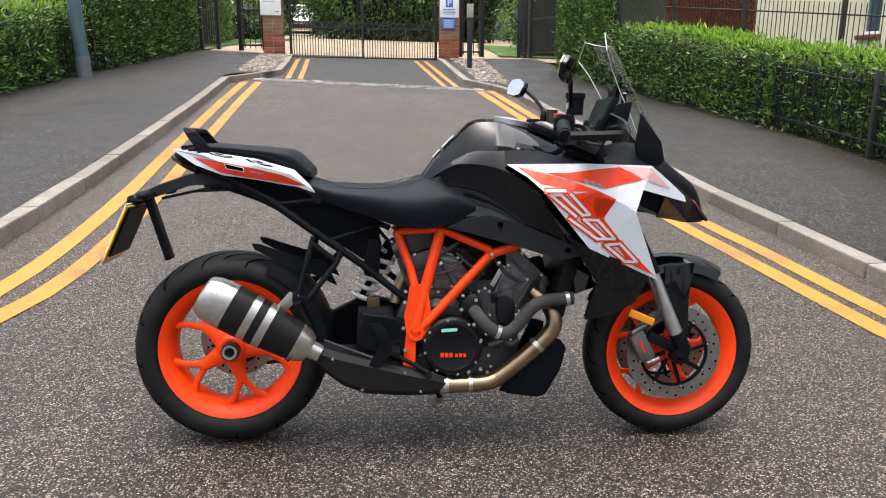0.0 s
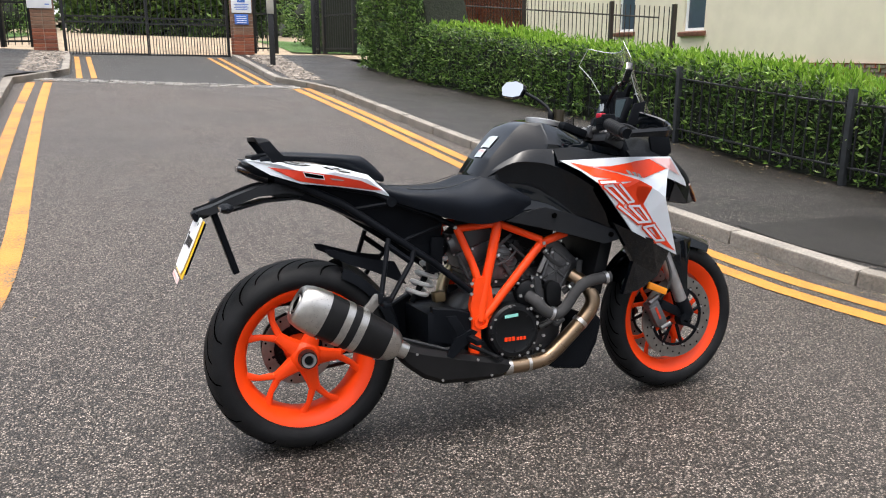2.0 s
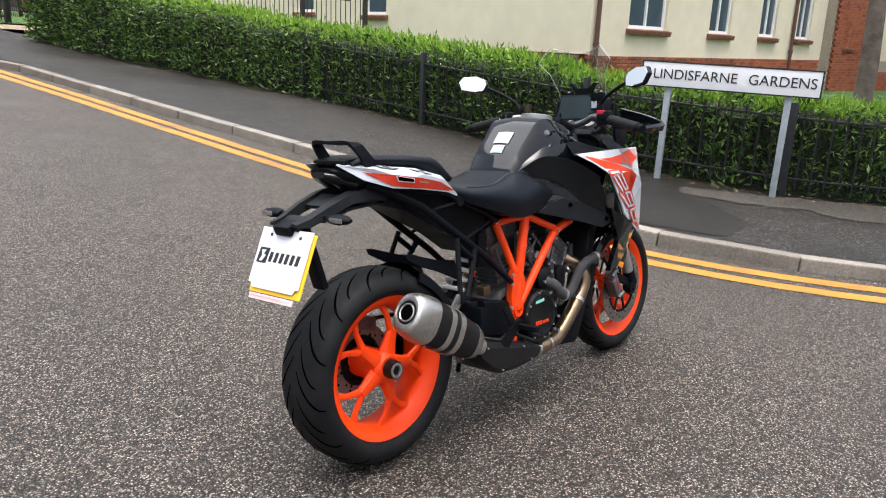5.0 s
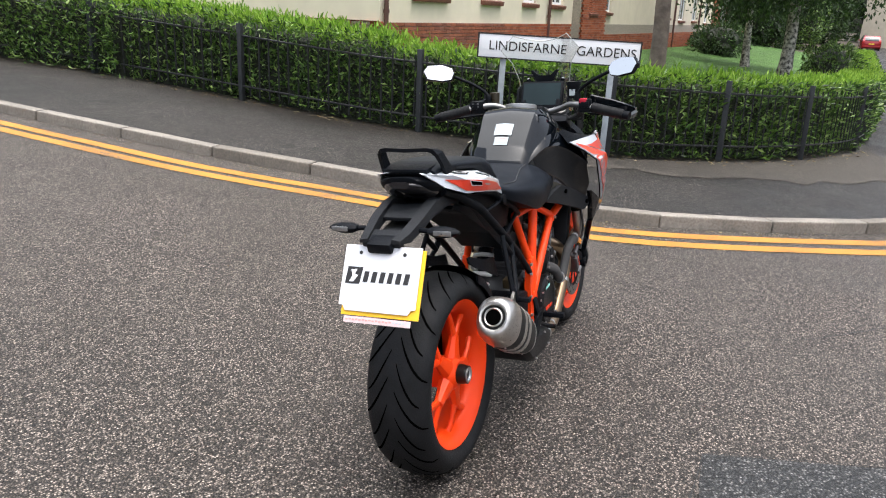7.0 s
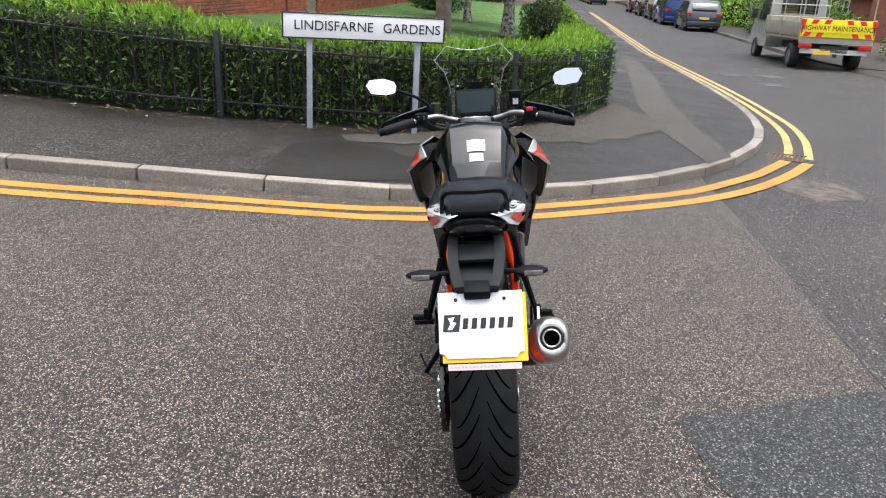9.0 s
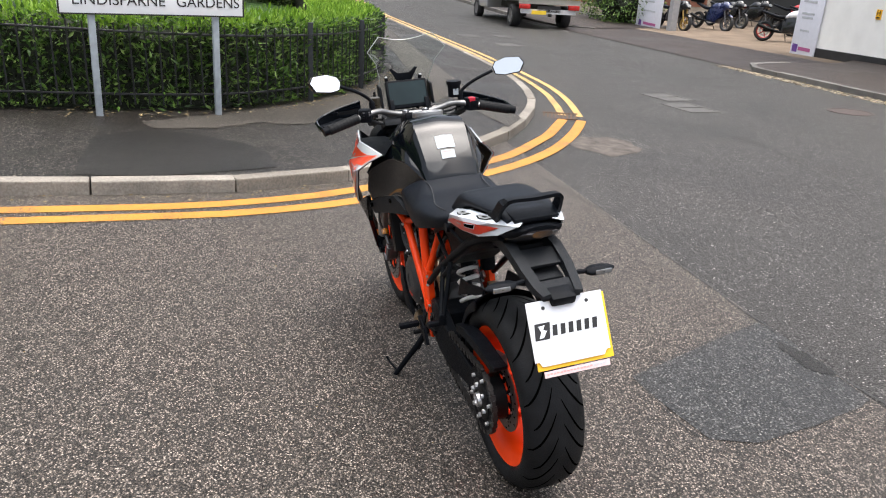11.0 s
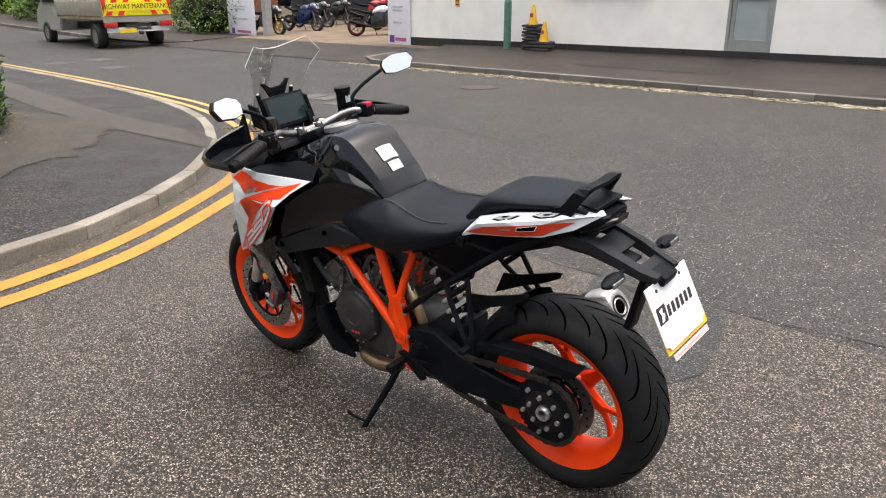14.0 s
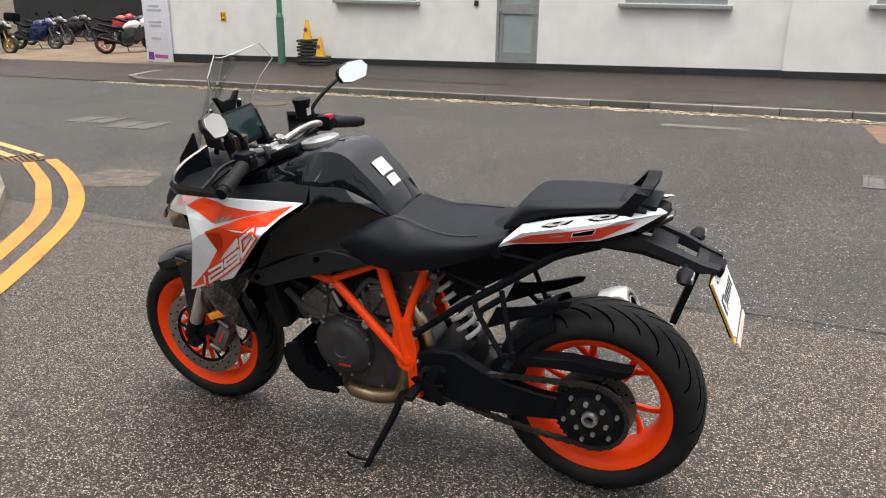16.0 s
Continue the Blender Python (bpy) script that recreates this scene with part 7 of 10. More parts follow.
for s in (-1, 1):
    # front cylinder head with crossed ribs
    q = [Vector(p) for p in ((0.880, 0.605), (0.955, 0.545), (0.905, 0.445), (0.838, 0.500))]
    ribs = [(q[0], q[2]), (q[1], q[3]), (q[0], q[1]), (q[1], q[2]), (q[2], q[3]), (q[3], q[0]), (q[0].lerp(q[3], 0.5), q[1].lerp(q[2], 0.5))]
    cast_plate("cylinder_head", [tuple(p) for p in q], s * 0.088, 0.016, CAST_GREY, [(tuple(a_), tuple(b_)) for a_, b_ in ribs], [(0.878, 0.590), (0.940, 0.545), (0.905, 0.460)], "dark cast cylinder head with crossed ribs")
    # rear cylinder with stepped fins
    b = cast_plate("cylinder_barrel", [(0.640, 0.640), (0.700, 0.625), (0.748, 0.570), (0.715, 0.505), (0.636, 0.515)], s * 0.082, 0.016, CAST_GREY, [((0.640 + 0.012 * k, 0.628 - 0.024 * k), (0.712 + 0.007 * k, 0.610 - 0.020 * k)) for k in range(5)], [(0.717, 0.612), (0.634, 0.520), (0.700, 0.520)], "grey cast cylinder barrel with fins")
    cast_plate("head_cover", [(0.690, 0.650), (0.735, 0.640), (0.790, 0.600), (0.745, 0.575), (0.700, 0.630)], s * 0.080, 0.02, ENGINE_DARK, [((0.70, 0.640), (0.76, 0.595))], [(0.735, 0.628)])
cast_plate("pump_cover", [(0.776, 0.520), (0.818, 0.516), (0.826, 0.440), (0.808, 0.425), (0.790, 0.430)], -0.118, 0.022, ENGINE, [((0.790, 0.505), (0.798, 0.440))], [(0.780, 0.512), (0.814, 0.512), (0.818, 0.436)], "graphite pump cover", 0.008)
cast_plate("filter_cover", [(0.838, 0.470), (0.846, 0.488), (0.870, 0.494), (0.892, 0.484), (0.901, 0.462), (0.899, 0.412), (0.882, 0.400), (0.856, 0.404), (0.842, 0.422)], -0.112, 0.03, ENGINE_DARK, (), [(0.800, 0.521)], "black rounded oil filter cover", 0.008)
wp = lathe(bmesh.new(), [(-0.09, 0.046), (-0.120, 0.044), (-0.128, 0.034), (-0.130, 0.0)], "Y", 24, (0.770, 0, 0.458), closed=False)
bp("water_pump", wp, ENGINE_DARK, None, "black round water pump housing")
bolts([Vector((x, -0.150, z)) for x, z in ((0.770, 0.488), (0.725, 0.458), (0.765, 0.410), (0.700, 0.423), (0.788, 0.359), (0.615, 0.360), (0.639, 0.252), (0.752, 0.257), (0.790, 0.266), (0.812, 0.256), (0.814, 0.310), (0.596, 0.274))], None, 1.2)
for pts, r in (([(0.71, 0.63), (0.76, 0.585), (0.80, 0.56)], 0.005), ([(0.64, 0.56), (0.70, 0.575), (0.735, 0.61)], 0.0045), ([(0.86, 0.36), (0.89, 0.335), (0.92, 0.35)], 0.010), ([(0.82, 0.33), (0.86, 0.345), (0.90, 0.375)], 0.012)):
    bp("cable", tube(bmesh.new(), smooth_pts([(x, -0.105, z) for x, z in pts], 5), r, 8), RUBBER_GREY)
cast_plate("starter_cover", [(0.800, 0.330), (0.85, 0.322), (0.895, 0.350), (0.90, 0.385), (0.84, 0.395), (0.80, 0.375)], -0.098, 0.024, ENGINE_DARK, [((0.81, 0.335), (0.89, 0.365)), ((0.805, 0.355), (0.88, 0.385))], [(0.89, 0.352), (0.81, 0.37)])
# left side: sprocket guard slots and cylinder plumbing
cast_plate("cam_chain_cover", [(0.86, 0.56), (0.91, 0.585), (0.965, 0.545), (0.94, 0.47), (0.88, 0.475)], 0.100, 0.02, CAST_GREY, [((0.87, 0.55), (0.94, 0.48)), ((0.91, 0.575), (0.955, 0.535))], [(0.87, 0.56), (0.955, 0.54), (0.935, 0.48), (0.885, 0.485)], "dark cast cam chain cover")

# rear shock
sk = bmesh.new()
a, b = Vector((0.498, 0.000, 0.622)), Vector((0.406, 0.018, 0.456))
d = (b - a)
q = d.to_track_quat("Z", "Y").to_matrix()
pts = []
turns = 5.5
for k in range(int(turns * 14) + 1):
    t = k / (turns * 14)
    ang = 2 * math.pi * turns * t
    pts.append(a + d * t + q @ Vector((0.034 * math.cos(ang), 0.034 * math.sin(ang), 0)))
tube(sk, pts, 0.0080, 8)
bp("shock_spring", sk, SPRING, None, "white shock absorber spring")
sk = bmesh.new()
tube(sk, [a - d * 0.15, a + d * 0.5, a + d * 0.5, b + d * 0.12], [0.024, 0.024, 0.011, 0.011], 14)
bp("shock_body", sk, BLACK_MATT, None, "black shock absorber body")
part("shock_reservoir", bbox((0.448, -0.065, 0.610), (0.050, 0.05, 0.125), pose(0, 0, 0, 0, 4, 0), 0.016), BLACK_MATT, bike)
part("preload_motor", bbox((0.452, -0.085, 0.470), (0.040, 0.036, 0.034), pose(0, 0, 0, 0, -6, 0), 0.006), mat("dark_bronze", (0.10, 0.075, 0.04), 0.4, 0.7, vary=0.2), bike, "dark bronze preload adjuster block")

# exhaust
hd = tube(bmesh.new(), smooth_pts([(0.97, -0.07, 0.50), (1.008, -0.105, 0.465), (1.026, -0.128, 0.420), (1.008, -0.132, 0.372), (0.936, -0.132, 0.302), (0.862, -0.132, 0.240), (0.820, -0.134, 0.220), (0.76, -0.137, 0.213), (0.657, -0.14, 0.212)], 6), 0.0265, 14)
bp("exhaust_header", hd, BRONZE, None, "heat-tinted bronze exhaust header")
hd = tube(bmesh.new(), smooth_pts([(0.66, 0.05, 0.48), (0.60, 0.10, 0.40), (0.62, 0.115, 0.26), (0.70, 0.12, 0.225), (0.80, 0.11, 0.225), (0.84, 0.05, 0.225)], 6), 0.025, 14)
bp("exhaust_header", hd, BRONZE)
for p, d in (((0.968, -0.132, 0.333), (0.010, 0, 0.010)), ((0.765, -0.137, 0.2135), (-0.012, 0, 0)), ((0.690, -0.139, 0.212), (-0.026, 0, 0))):
    bp("exhaust_clamp", cyl(bmesh.new(), p, Vector(p) + Vector(d), 0.0295, 16), STEEL)
kb = bmesh.new()
rings = []
for x, zt, zb, y0, y1 in ((0.255, 0.365, 0.325, -0.20, -0.15), (0.30, 0.345, 0.272, -0.20, -0.10), (0.36, 0.325, 0.225, -0.195, -0.05), (0.43, 0.305, 0.195, -0.185, 0.04), (0.55, 0.275, 0.186, -0.18, 0.07), (0.64, 0.255, 0.186, -0.175, 0.05), (0.685, 0.24, 0.195, -0.165, 0.0)):
    c = 0.018
    rings.append([(x, y0, zt - c), (x, y0 + c, zt), (x, y1 - c, zt), (x, y1, zt - c), (x, y1, zb + c), (x, y1 - c, zb), (x, y0 + c, zb), (x, y0, zb + c)])
loft(kb, rings)
bp("collector_box", kb, CAN_BLACK, None, "matt black exhaust collector box")
bolts([Vector((0.33, -0.199, 0.315)), Vector((0.42, -0.19, 0.215)), Vector((0.60, -0.181, 0.205)), Vector((0.55, -0.182, 0.265))], None, 0.9)
CA, CB = Vector((-0.032, -0.208, 0.510)), Vector((0.262, -0.198, 0.347))
cd = (CB - CA).normalized()
cu_ = cd.cross(Vector((0, 1, 0))).normalized()
cw = Vector((0, 1, 0))
def can_ring(t, ru, rw, n=28, sq=2.5):
    c = CA + (CB - CA) * t
    out = []
    for k in range(n):
        a = 2 * math.pi * k / n
        ca, sa = math.cos(a), math.sin(a)
        e = 2 / sq
        out.append(c + cu_ * ru * math.copysign(abs(ca) ** e, ca) + cw * rw * math.copysign(abs(sa) ** e, sa))
    return out
body = loft(bmesh.new(), [can_ring(t, ru, rw) for t, ru, rw in ((0.20, 0.071, 0.059), (0.5, 0.070, 0.058), (0.86, 0.058, 0.05))])
silencer = bp("silencer", body, CAN_BLACK, None, "black silencer with brushed steel end cap and bands")
cap = loft(bmesh.new(), [can_ring(t, ru, rw, 36, q_) for t, ru, rw, q_ in ((-0.020, 0.034, 0.034, 2), (-0.056, 0.036, 0.036, 2), (-0.062, 0.044, 0.041, 2.1), (-0.054, 0.053, 0.047, 2.2), (-0.030, 0.060, 0.052, 2.3), (0.03, 0.067, 0.057, 2.5), (0.12, 0.0715, 0.0598, 2.5), (0.20, 0.0725, 0.0605, 2.5), (0.205, 0.06, 0.05, 2.5))])
bp("end_cap", cap, STEEL, silencer, "brushed stainless end cap")
for t0, t1 in ((0.37, 0.44), (0.515, 0.585)):
    bp("steel_band", loft(bmesh.new(), [can_ring(t0, 0.0715, 0.0595), can_ring(t1, 0.0712, 0.0592)]), STEEL, silencer)
bp("front_cone", loft(bmesh.new(), [can_ring(t, ru, rw) for t, ru, rw in ((0.855, 0.0595, 0.0515), (0.95, 0.050, 0.044), (1.0, 0.038, 0.034), (1.005, 0.027, 0.027), (1.10, 0.026, 0.026))]), STEEL, silencer, "brushed stainless front cone")
bp("outlet_rim", loft(bmesh.new(), [can_ring(-0.046, 0.0348, 0.0348, 32, 2), can_ring(-0.03, 0.0345, 0.0345, 32, 2)]), CAN_BLACK, silencer)
# closed black plug: the dark of the open pipe is given by its colour
bp("outlet_pipe", loft(bmesh.new(), [can_ring(-0.050, 0.0225, 0.0225, 32, 2), can_ring(-0.03, 0.024, 0.024, 32, 2)]), GROOVE, silencer, "dark outlet closed by a black plug")
ring_ = can_ring(-0.052, 0.0255, 0.0255, 32, 2)
bp("outlet_ring", tube(bmesh.new(), ring_ + [ring_[0]], 0.0028, 6), STEEL, silencer)
for t, k in ((0.24, 6), (0.24, 9), (0.24, 4), (0.83, 6), (0.83, 9), (0.83, 4)):
    p = can_ring(t, 0.0715 if t < 0.5 else 0.0605, 0.0595 if t < 0.5 else 0.0515, 28)[-k - 9]
    bolts([p], silencer, 0.7)
mb = bmesh.new()
plate(mb, [(0.13, 0.46), (0.16, 0.45), (0.20, 0.50), (0.23, 0.49), (0.22, 0.47), (0.18, 0.43), (0.13, 0.43)], 0.008, Matrix.Translation((0, -0.185, 0.02)), 0.002)
bp("silencer_bracket", mb, STEEL)

# belly pan, side stand
for s, outline in ((-1, [(1.050, 0.354), (1.068, 0.331), (1.044, 0.26), (1.0, 0.176), (0.975, 0.166), (0.855, 0.184), (0.895, 0.228), (0.976, 0.296)]), (1, [(1.046, 0.360), (1.000, 0.372), (0.968, 0.283), (0.858, 0.207), (0.862, 0.196), (0.984, 0.192), (1.052, 0.285)])):
    bp("belly_pan", plate(bmesh.new(), outline, 0.012, Matrix.Translation((0, s * 0.115, 0)), 0.004), BLACK_MATT, None, "matt black belly pan")
b = bmesh.new()
loft(b, [[(x, -0.112, z), (x, w, z), (x + 0.01, w, z - 0.012), (x + 0.01, -0.112, z - 0.012)] for x, z, w in ((1.062, 0.335, 0.112), (1.044, 0.26, 0.112), (1.0, 0.182, 0.085), (0.975, 0.172, 0.07), (0.87, 0.186, 0.04))])
bp("belly_pan", b, BLACK_MATT)
ss = tube(bmesh.new(), smooth_pts([(0.605, 0.125, 0.275), (0.628, 0.165, 0.20), (0.668, 0.215, 0.11), (0.700, 0.255, 0.036)], 4), [0.013, 0.013, 0.0125, 0.0125, 0.012, 0.012, 0.0115, 0.011, 0.011, 0.0105, 0.010, 0.010, 0.010], 10)
box(ss, (0.708, 0.262, 0.031), (0.075, 0.04, 0.009), pose(0, 0, 0, 6, 0, 0), bevel=0.003)
tube(ss, smooth_pts([(0.69, 0.245, 0.06), (0.735, 0.265, 0.08), (0.75, 0.275, 0.10)], 4), 0.005, 8)
tube(ss, [(0.59, 0.135, 0.285), (0.64, 0.165, 0.17)], 0.007, 8)
bp("side_stand", ss, BLACK_MATT, None, "black side stand, down")

# tank, seats and body panels
tank = shell([
    (0.600, [(0, 0.868), (0.085, 0.864), (0.100, 0.845), (0.105, 0.80), (0.10, 0.745)]),
    (0.645, [(0, 0.930), (0.090, 0.924), (0.112, 0.892), (0.118, 0.825), (0.115, 0.745)]),
    (0.700, [(0, 0.990), (0.094, 0.982), (0.128, 0.925), (0.130, 0.845), (0.13, 0.745)]),
    (0.755, [(0, 1.040), (0.098, 1.030), (0.142, 0.955), (0.145, 0.865), (0.14, 0.745)]),
    (0.830, [(0, 1.050), (0.095, 1.036), (0.158, 0.965), (0.160, 0.885), (0.155, 0.740)]),
    (0.920, [(0, 1.036), (0.105, 1.008), (0.158, 0.948), (0.168, 0.880), (0.165, 0.725)]),
    (1.010, [(0, 1.000), (0.105, 0.970), (0.155, 0.915), (0.178, 0.855), (0.175, 0.705)]),
    (1.100, [(0, 0.945), (0.105, 0.930), (0.150, 0.895), (0.180, 0.830), (0.175, 0.665)]),
    (1.190, [(0, 0.915), (0.095, 0.900), (0.135, 0.875), (0.170, 0.805), (0.165, 0.620)]),
], 5, 1)
tank_bvh = BVHTree.FromBMesh(tank)
bp("fuel_tank", tank, BLACK_GLOSS, None, "gloss black metallic fuel tank")
# flank panels with a sharp shoulder over a knee recess
WA = [(0.612, 0.075, 0.868), (0.645, 0.100, 0.894), (0.70, 0.125, 0.924), (0.755, 0.139, 0.953), (0.83, 0.152, 0.962), (0.92, 0.160, 0.948), (1.0, 0.160, 0.920)]
WB = [(0.606, 0.096, 0.846), (0.645, 0.120, 0.876), (0.70, 0.146, 0.906), (0.76, 0.160, 0.908), (0.825, 0.176, 0.897), (0.888, 0.206, 0.868), (0.948, 0.248, 0.822)]
WC = [(0.618, 0.108, 0.800), (0.655, 0.128, 0.806), (0.71, 0.142, 0.815), (0.77, 0.156, 0.808), (0.83, 0.168, 0.795), (0.90, 0.192, 0.775), (1.0, 0.240, 0.735)]
WD = [(0.640, 0.140, 0.735), (0.665, 0.148, 0.735), (0.71, 0.156, 0.745), (0.77, 0.164, 0.752), (0.84, 0.174, 0.745), (0.93, 0.192, 0.715), (1.045, 0.216, 0.665)]
for s in (-1, 1):
    kn = bmesh.new()
    rws = [[Vector(q) for q in smooth_pts(r_, 3)] for r_ in (WA, WB, WC, WD)]
    mid = [p.lerp(q, 0.45) + Vector((0, 0.003, 0.001)) for p, q in zip(rws[0], rws[1])]
    lip = [p + Vector((0, -0.006, -0.010)) for p in rws[1]]
    knee = [p.lerp(q, 0.5) + Vector((0, -0.004, 0)) for p, q in zip(rws[2], rws[3])]
    rws = [rws[0], mid, rws[1], lip, rws[2], knee, rws[3]]
    loft(kn, [[Vector((p.x, s * p.y, p.z)) for p in r_] for r_ in rws], closed=False, caps=False)
    bp("tank_flank", kn, BLACK_GLOSS, None, "gloss black angular tank flank with knee recess")
for s in (-1, 1):
    inf = bmesh.new()
    outer = [(0.842, 0.197, 0.904), (0.90, 0.209, 0.906), (0.96, 0.219, 0.907), (1.02, 0.228, 0.908), (1.08, 0.234, 0.908), (1.18, 0.218, 0.904)]
    inner = [(0.845, 0.146, 0.964), (0.90, 0.147, 0.962), (0.96, 0.143, 0.950), (1.02, 0.138, 0.936), (1.08, 0.130, 0.924), (1.18, 0.110, 0.905)]
    crest = [tuple(Vector(p).lerp(Vector(q), 0.45) + Vector((0, 0.002, 0.002))) for p, q in zip(outer, inner)]
    loft(inf, [[(x, s * y, z) for x, y, z in r_] for r_ in (inner, crest, outer)], closed=False, caps=False)
    bp("shoulder_cover", inf, BLACK_MATT, None, "black shoulder between tank and fairing")
capb = bmesh.new()
cm = pose(0, 0, 0, 0, 10, 0).to_3x3()
lathe(capb, [(-0.010, 0.060), (0.006, 0.060), (0.009, 0.056), (0.0095, 0.036), (0.0115, 0.034), (0.0115, 0.001), (-0.010, 0.001)], "Z", 36, (0.892, 0, 1.0405), m=cm, closed=False)
bp("filler_cap", capb, mat("satin_grey_cap", (0.30, 0.305, 0.31), 0.35, 0.7), None, "satin grey round filler cap")
kc = bmesh.new()
box(kc, (0.985, 0, 1.012), (0.10, 0.15, 0.03), pose(0, 0, 0, 0, 20, 0), 0.01)
bp("ignition_shroud", kc, BLACK_MATT)
# stickers laid on the tank
def tank_label(name, x0, x1, y0, y1, material, label="", lift=0.0030, n=9):
    grid_ = []
    for i in range(n):
        row = []
        for j in range(n):
            p = Vector((x0 + (x1 - x0) * i / (n - 1), y0 + (y1 - y0) * j / (n - 1), 1.3))
            hit, nor, _, _ = tank_bvh.ray_cast(p, Vector((0, 0, -1)))
            row.append(hit + Vector((-0.7, 0, 0.7)) * lift)
        grid_.append(row)
    return bp(name, loft(bmesh.new(), grid_, closed=False, caps=False), material, None, label)
tank_label("warning_label", 0.668, 0.704, -0.034, 0.034, STICKER, "white warning label, print too small to read")
tank_label("warning_label", 0.640, 0.662, -0.026, 0.026, STICKER, "white warning label, print too small to read")
for k in range(6):
    tank_label("print_bar", 0.672 + 0.005 * k, 0.6735 + 0.005 * k, -0.028, 0.022 - 0.006 * (k % 3), PRINT_GREY, "", 0.0038, 4)
tank_label("warning_stripe", 0.6555, 0.6595, -0.022, 0.022, PINK, "", 0.0038, 4)
for k in range(3):
    tank_label("print_bar", 0.643 + 0.004 * k, 0.6443 + 0.004 * k, -0.021, 0.018, PRINT_GREY, "", 0.0038, 4)

seat = shell([
    (0.235, [(0, 0.862), (0.07, 0.860), (0.105, 0.850), (0.112, 0.835), (0.10, 0.822)]),
    (0.320, [(0, 0.836), (0.10, 0.836), (0.145, 0.826), (0.155, 0.81), (0.145, 0.785)]),
    (0.430, [(0, 0.828), (0.115, 0.829), (0.165, 0.818), (0.178, 0.790), (0.165, 0.748)]),
    (0.530, [(0, 0.836), (0.105, 0.836), (0.160, 0.815), (0.182, 0.775), (0.165, 0.718)]),
    (0.605, [(0, 0.866), (0.09, 0.862), (0.135, 0.838), (0.176, 0.785), (0.162, 0.712)]),
    (0.680, [(0, 0.86), (0.09, 0.855), (0.135, 0.835), (0.172, 0.80), (0.160, 0.725)]),
    (0.760, [(0, 0.80), (0.09, 0.80), (0.13, 0.80), (0.160, 0.785), (0.155, 0.755)]),
], 5, 4)
bp("rider_seat", seat, SEAT_VINYL, None, "black vinyl rider seat with stitched seam")
for s in (-1, 1):
    sm = tube(bmesh.new(), smooth_pts([(0.605, s * 0.108, 0.864), (0.56, s * 0.10, 0.852), (0.50, s * 0.108, 0.836), (0.42, s * 0.125, 0.830), (0.34, s * 0.115, 0.834)], 5), 0.0016, 6)
    bp("seam", sm, mat("grey_stitching", (0.03, 0.032, 0.035), 0.7))
ps_ = shell([
    (-0.110, [(0, 0.945), (0.05, 0.944), (0.075, 0.938), (0.078, 0.930), (0.07, 0.922)]),
    (-0.050, [(0, 0.956), (0.06, 0.955), (0.086, 0.948), (0.090, 0.940), (0.082, 0.930)]),
    (0.060, [(0, 0.952), (0.075, 0.951), (0.104, 0.944), (0.110, 0.935), (0.10, 0.922)]),
    (0.150, [(0, 0.945), (0.085, 0.944), (0.112, 0.936), (0.117, 0.922), (0.105, 0.902)]),
    (0.208, [(0, 0.936), (0.085, 0.934), (0.112, 0.922), (0.118, 0.900), (0.108, 0.875)]),
    (0.262, [(0, 0.885), (0.08, 0.884), (0.112, 0.876), (0.118, 0.868), (0.11, 0.858)]),
], 5, 4)
bp("passenger_seat", ps_, SEAT_VINYL, None, "black vinyl passenger seat")
tb = shell([
    (-0.158, [(0, 0.928), (0.03, 0.926), (0.045, 0.920), (0.04, 0.912), (0.03, 0.908)]),
    (-0.120, [(0, 0.925), (0.06, 0.922), (0.084, 0.912), (0.076, 0.892), (0.06, 0.884)]),
    (0.000, [(0, 0.915), (0.075, 0.910), (0.095, 0.895), (0.088, 0.868), (0.07, 0.850)]),
    (0.140, [(0, 0.89), (0.08, 0.885), (0.100, 0.872), (0.088, 0.835), (0.074, 0.790)]),
    (0.280, [(0, 0.85), (0.08, 0.845), (0.098, 0.825), (0.086, 0.76), (0.076, 0.695)]),
    (0.400, [(0, 0.81), (0.08, 0.80), (0.094, 0.77), (0.084, 0.71), (0.076, 0.645)]),
    (0.470, [(0, 0.78), (0.075, 0.77), (0.085, 0.75), (0.082, 0.71), (0.07, 0.67)]),
], 4, 3)
bp("tail_unit", tb, BLACK_MATT, None, "matt black tail unit")


def panel(name, tris, s, material, label, thick=0.006):
    """A faceted body panel from corner points and triangles; s: side."""
    pts, faces = tris
    faces = [[t[0], t[i], t[i + 1]] for t in faces for i in range(1, len(t) - 1)]
    b = bmesh.new()
    f = [b.verts.new((x, s * y, z)) for x, y, z in pts]
    k = [b.verts.new((x, s * (y - thick), z)) for x, y, z in pts]
    edge = {}
    for t in faces:
        b.faces.new([f[i] for i in t])
        b.faces.new([k[i] for i in t[::-1]])
        for i, j in zip(t, t[1:] + t[:1]):
            key = (min(i, j), max(i, j))
            edge[key] = edge.get(key, 0) + 1
    for (i, j), n in edge.items():
        if n == 1:
            b.faces.new((f[i], f[j], k[j], k[i]))
    return bp(name, b, material, None, label, smooth=False)


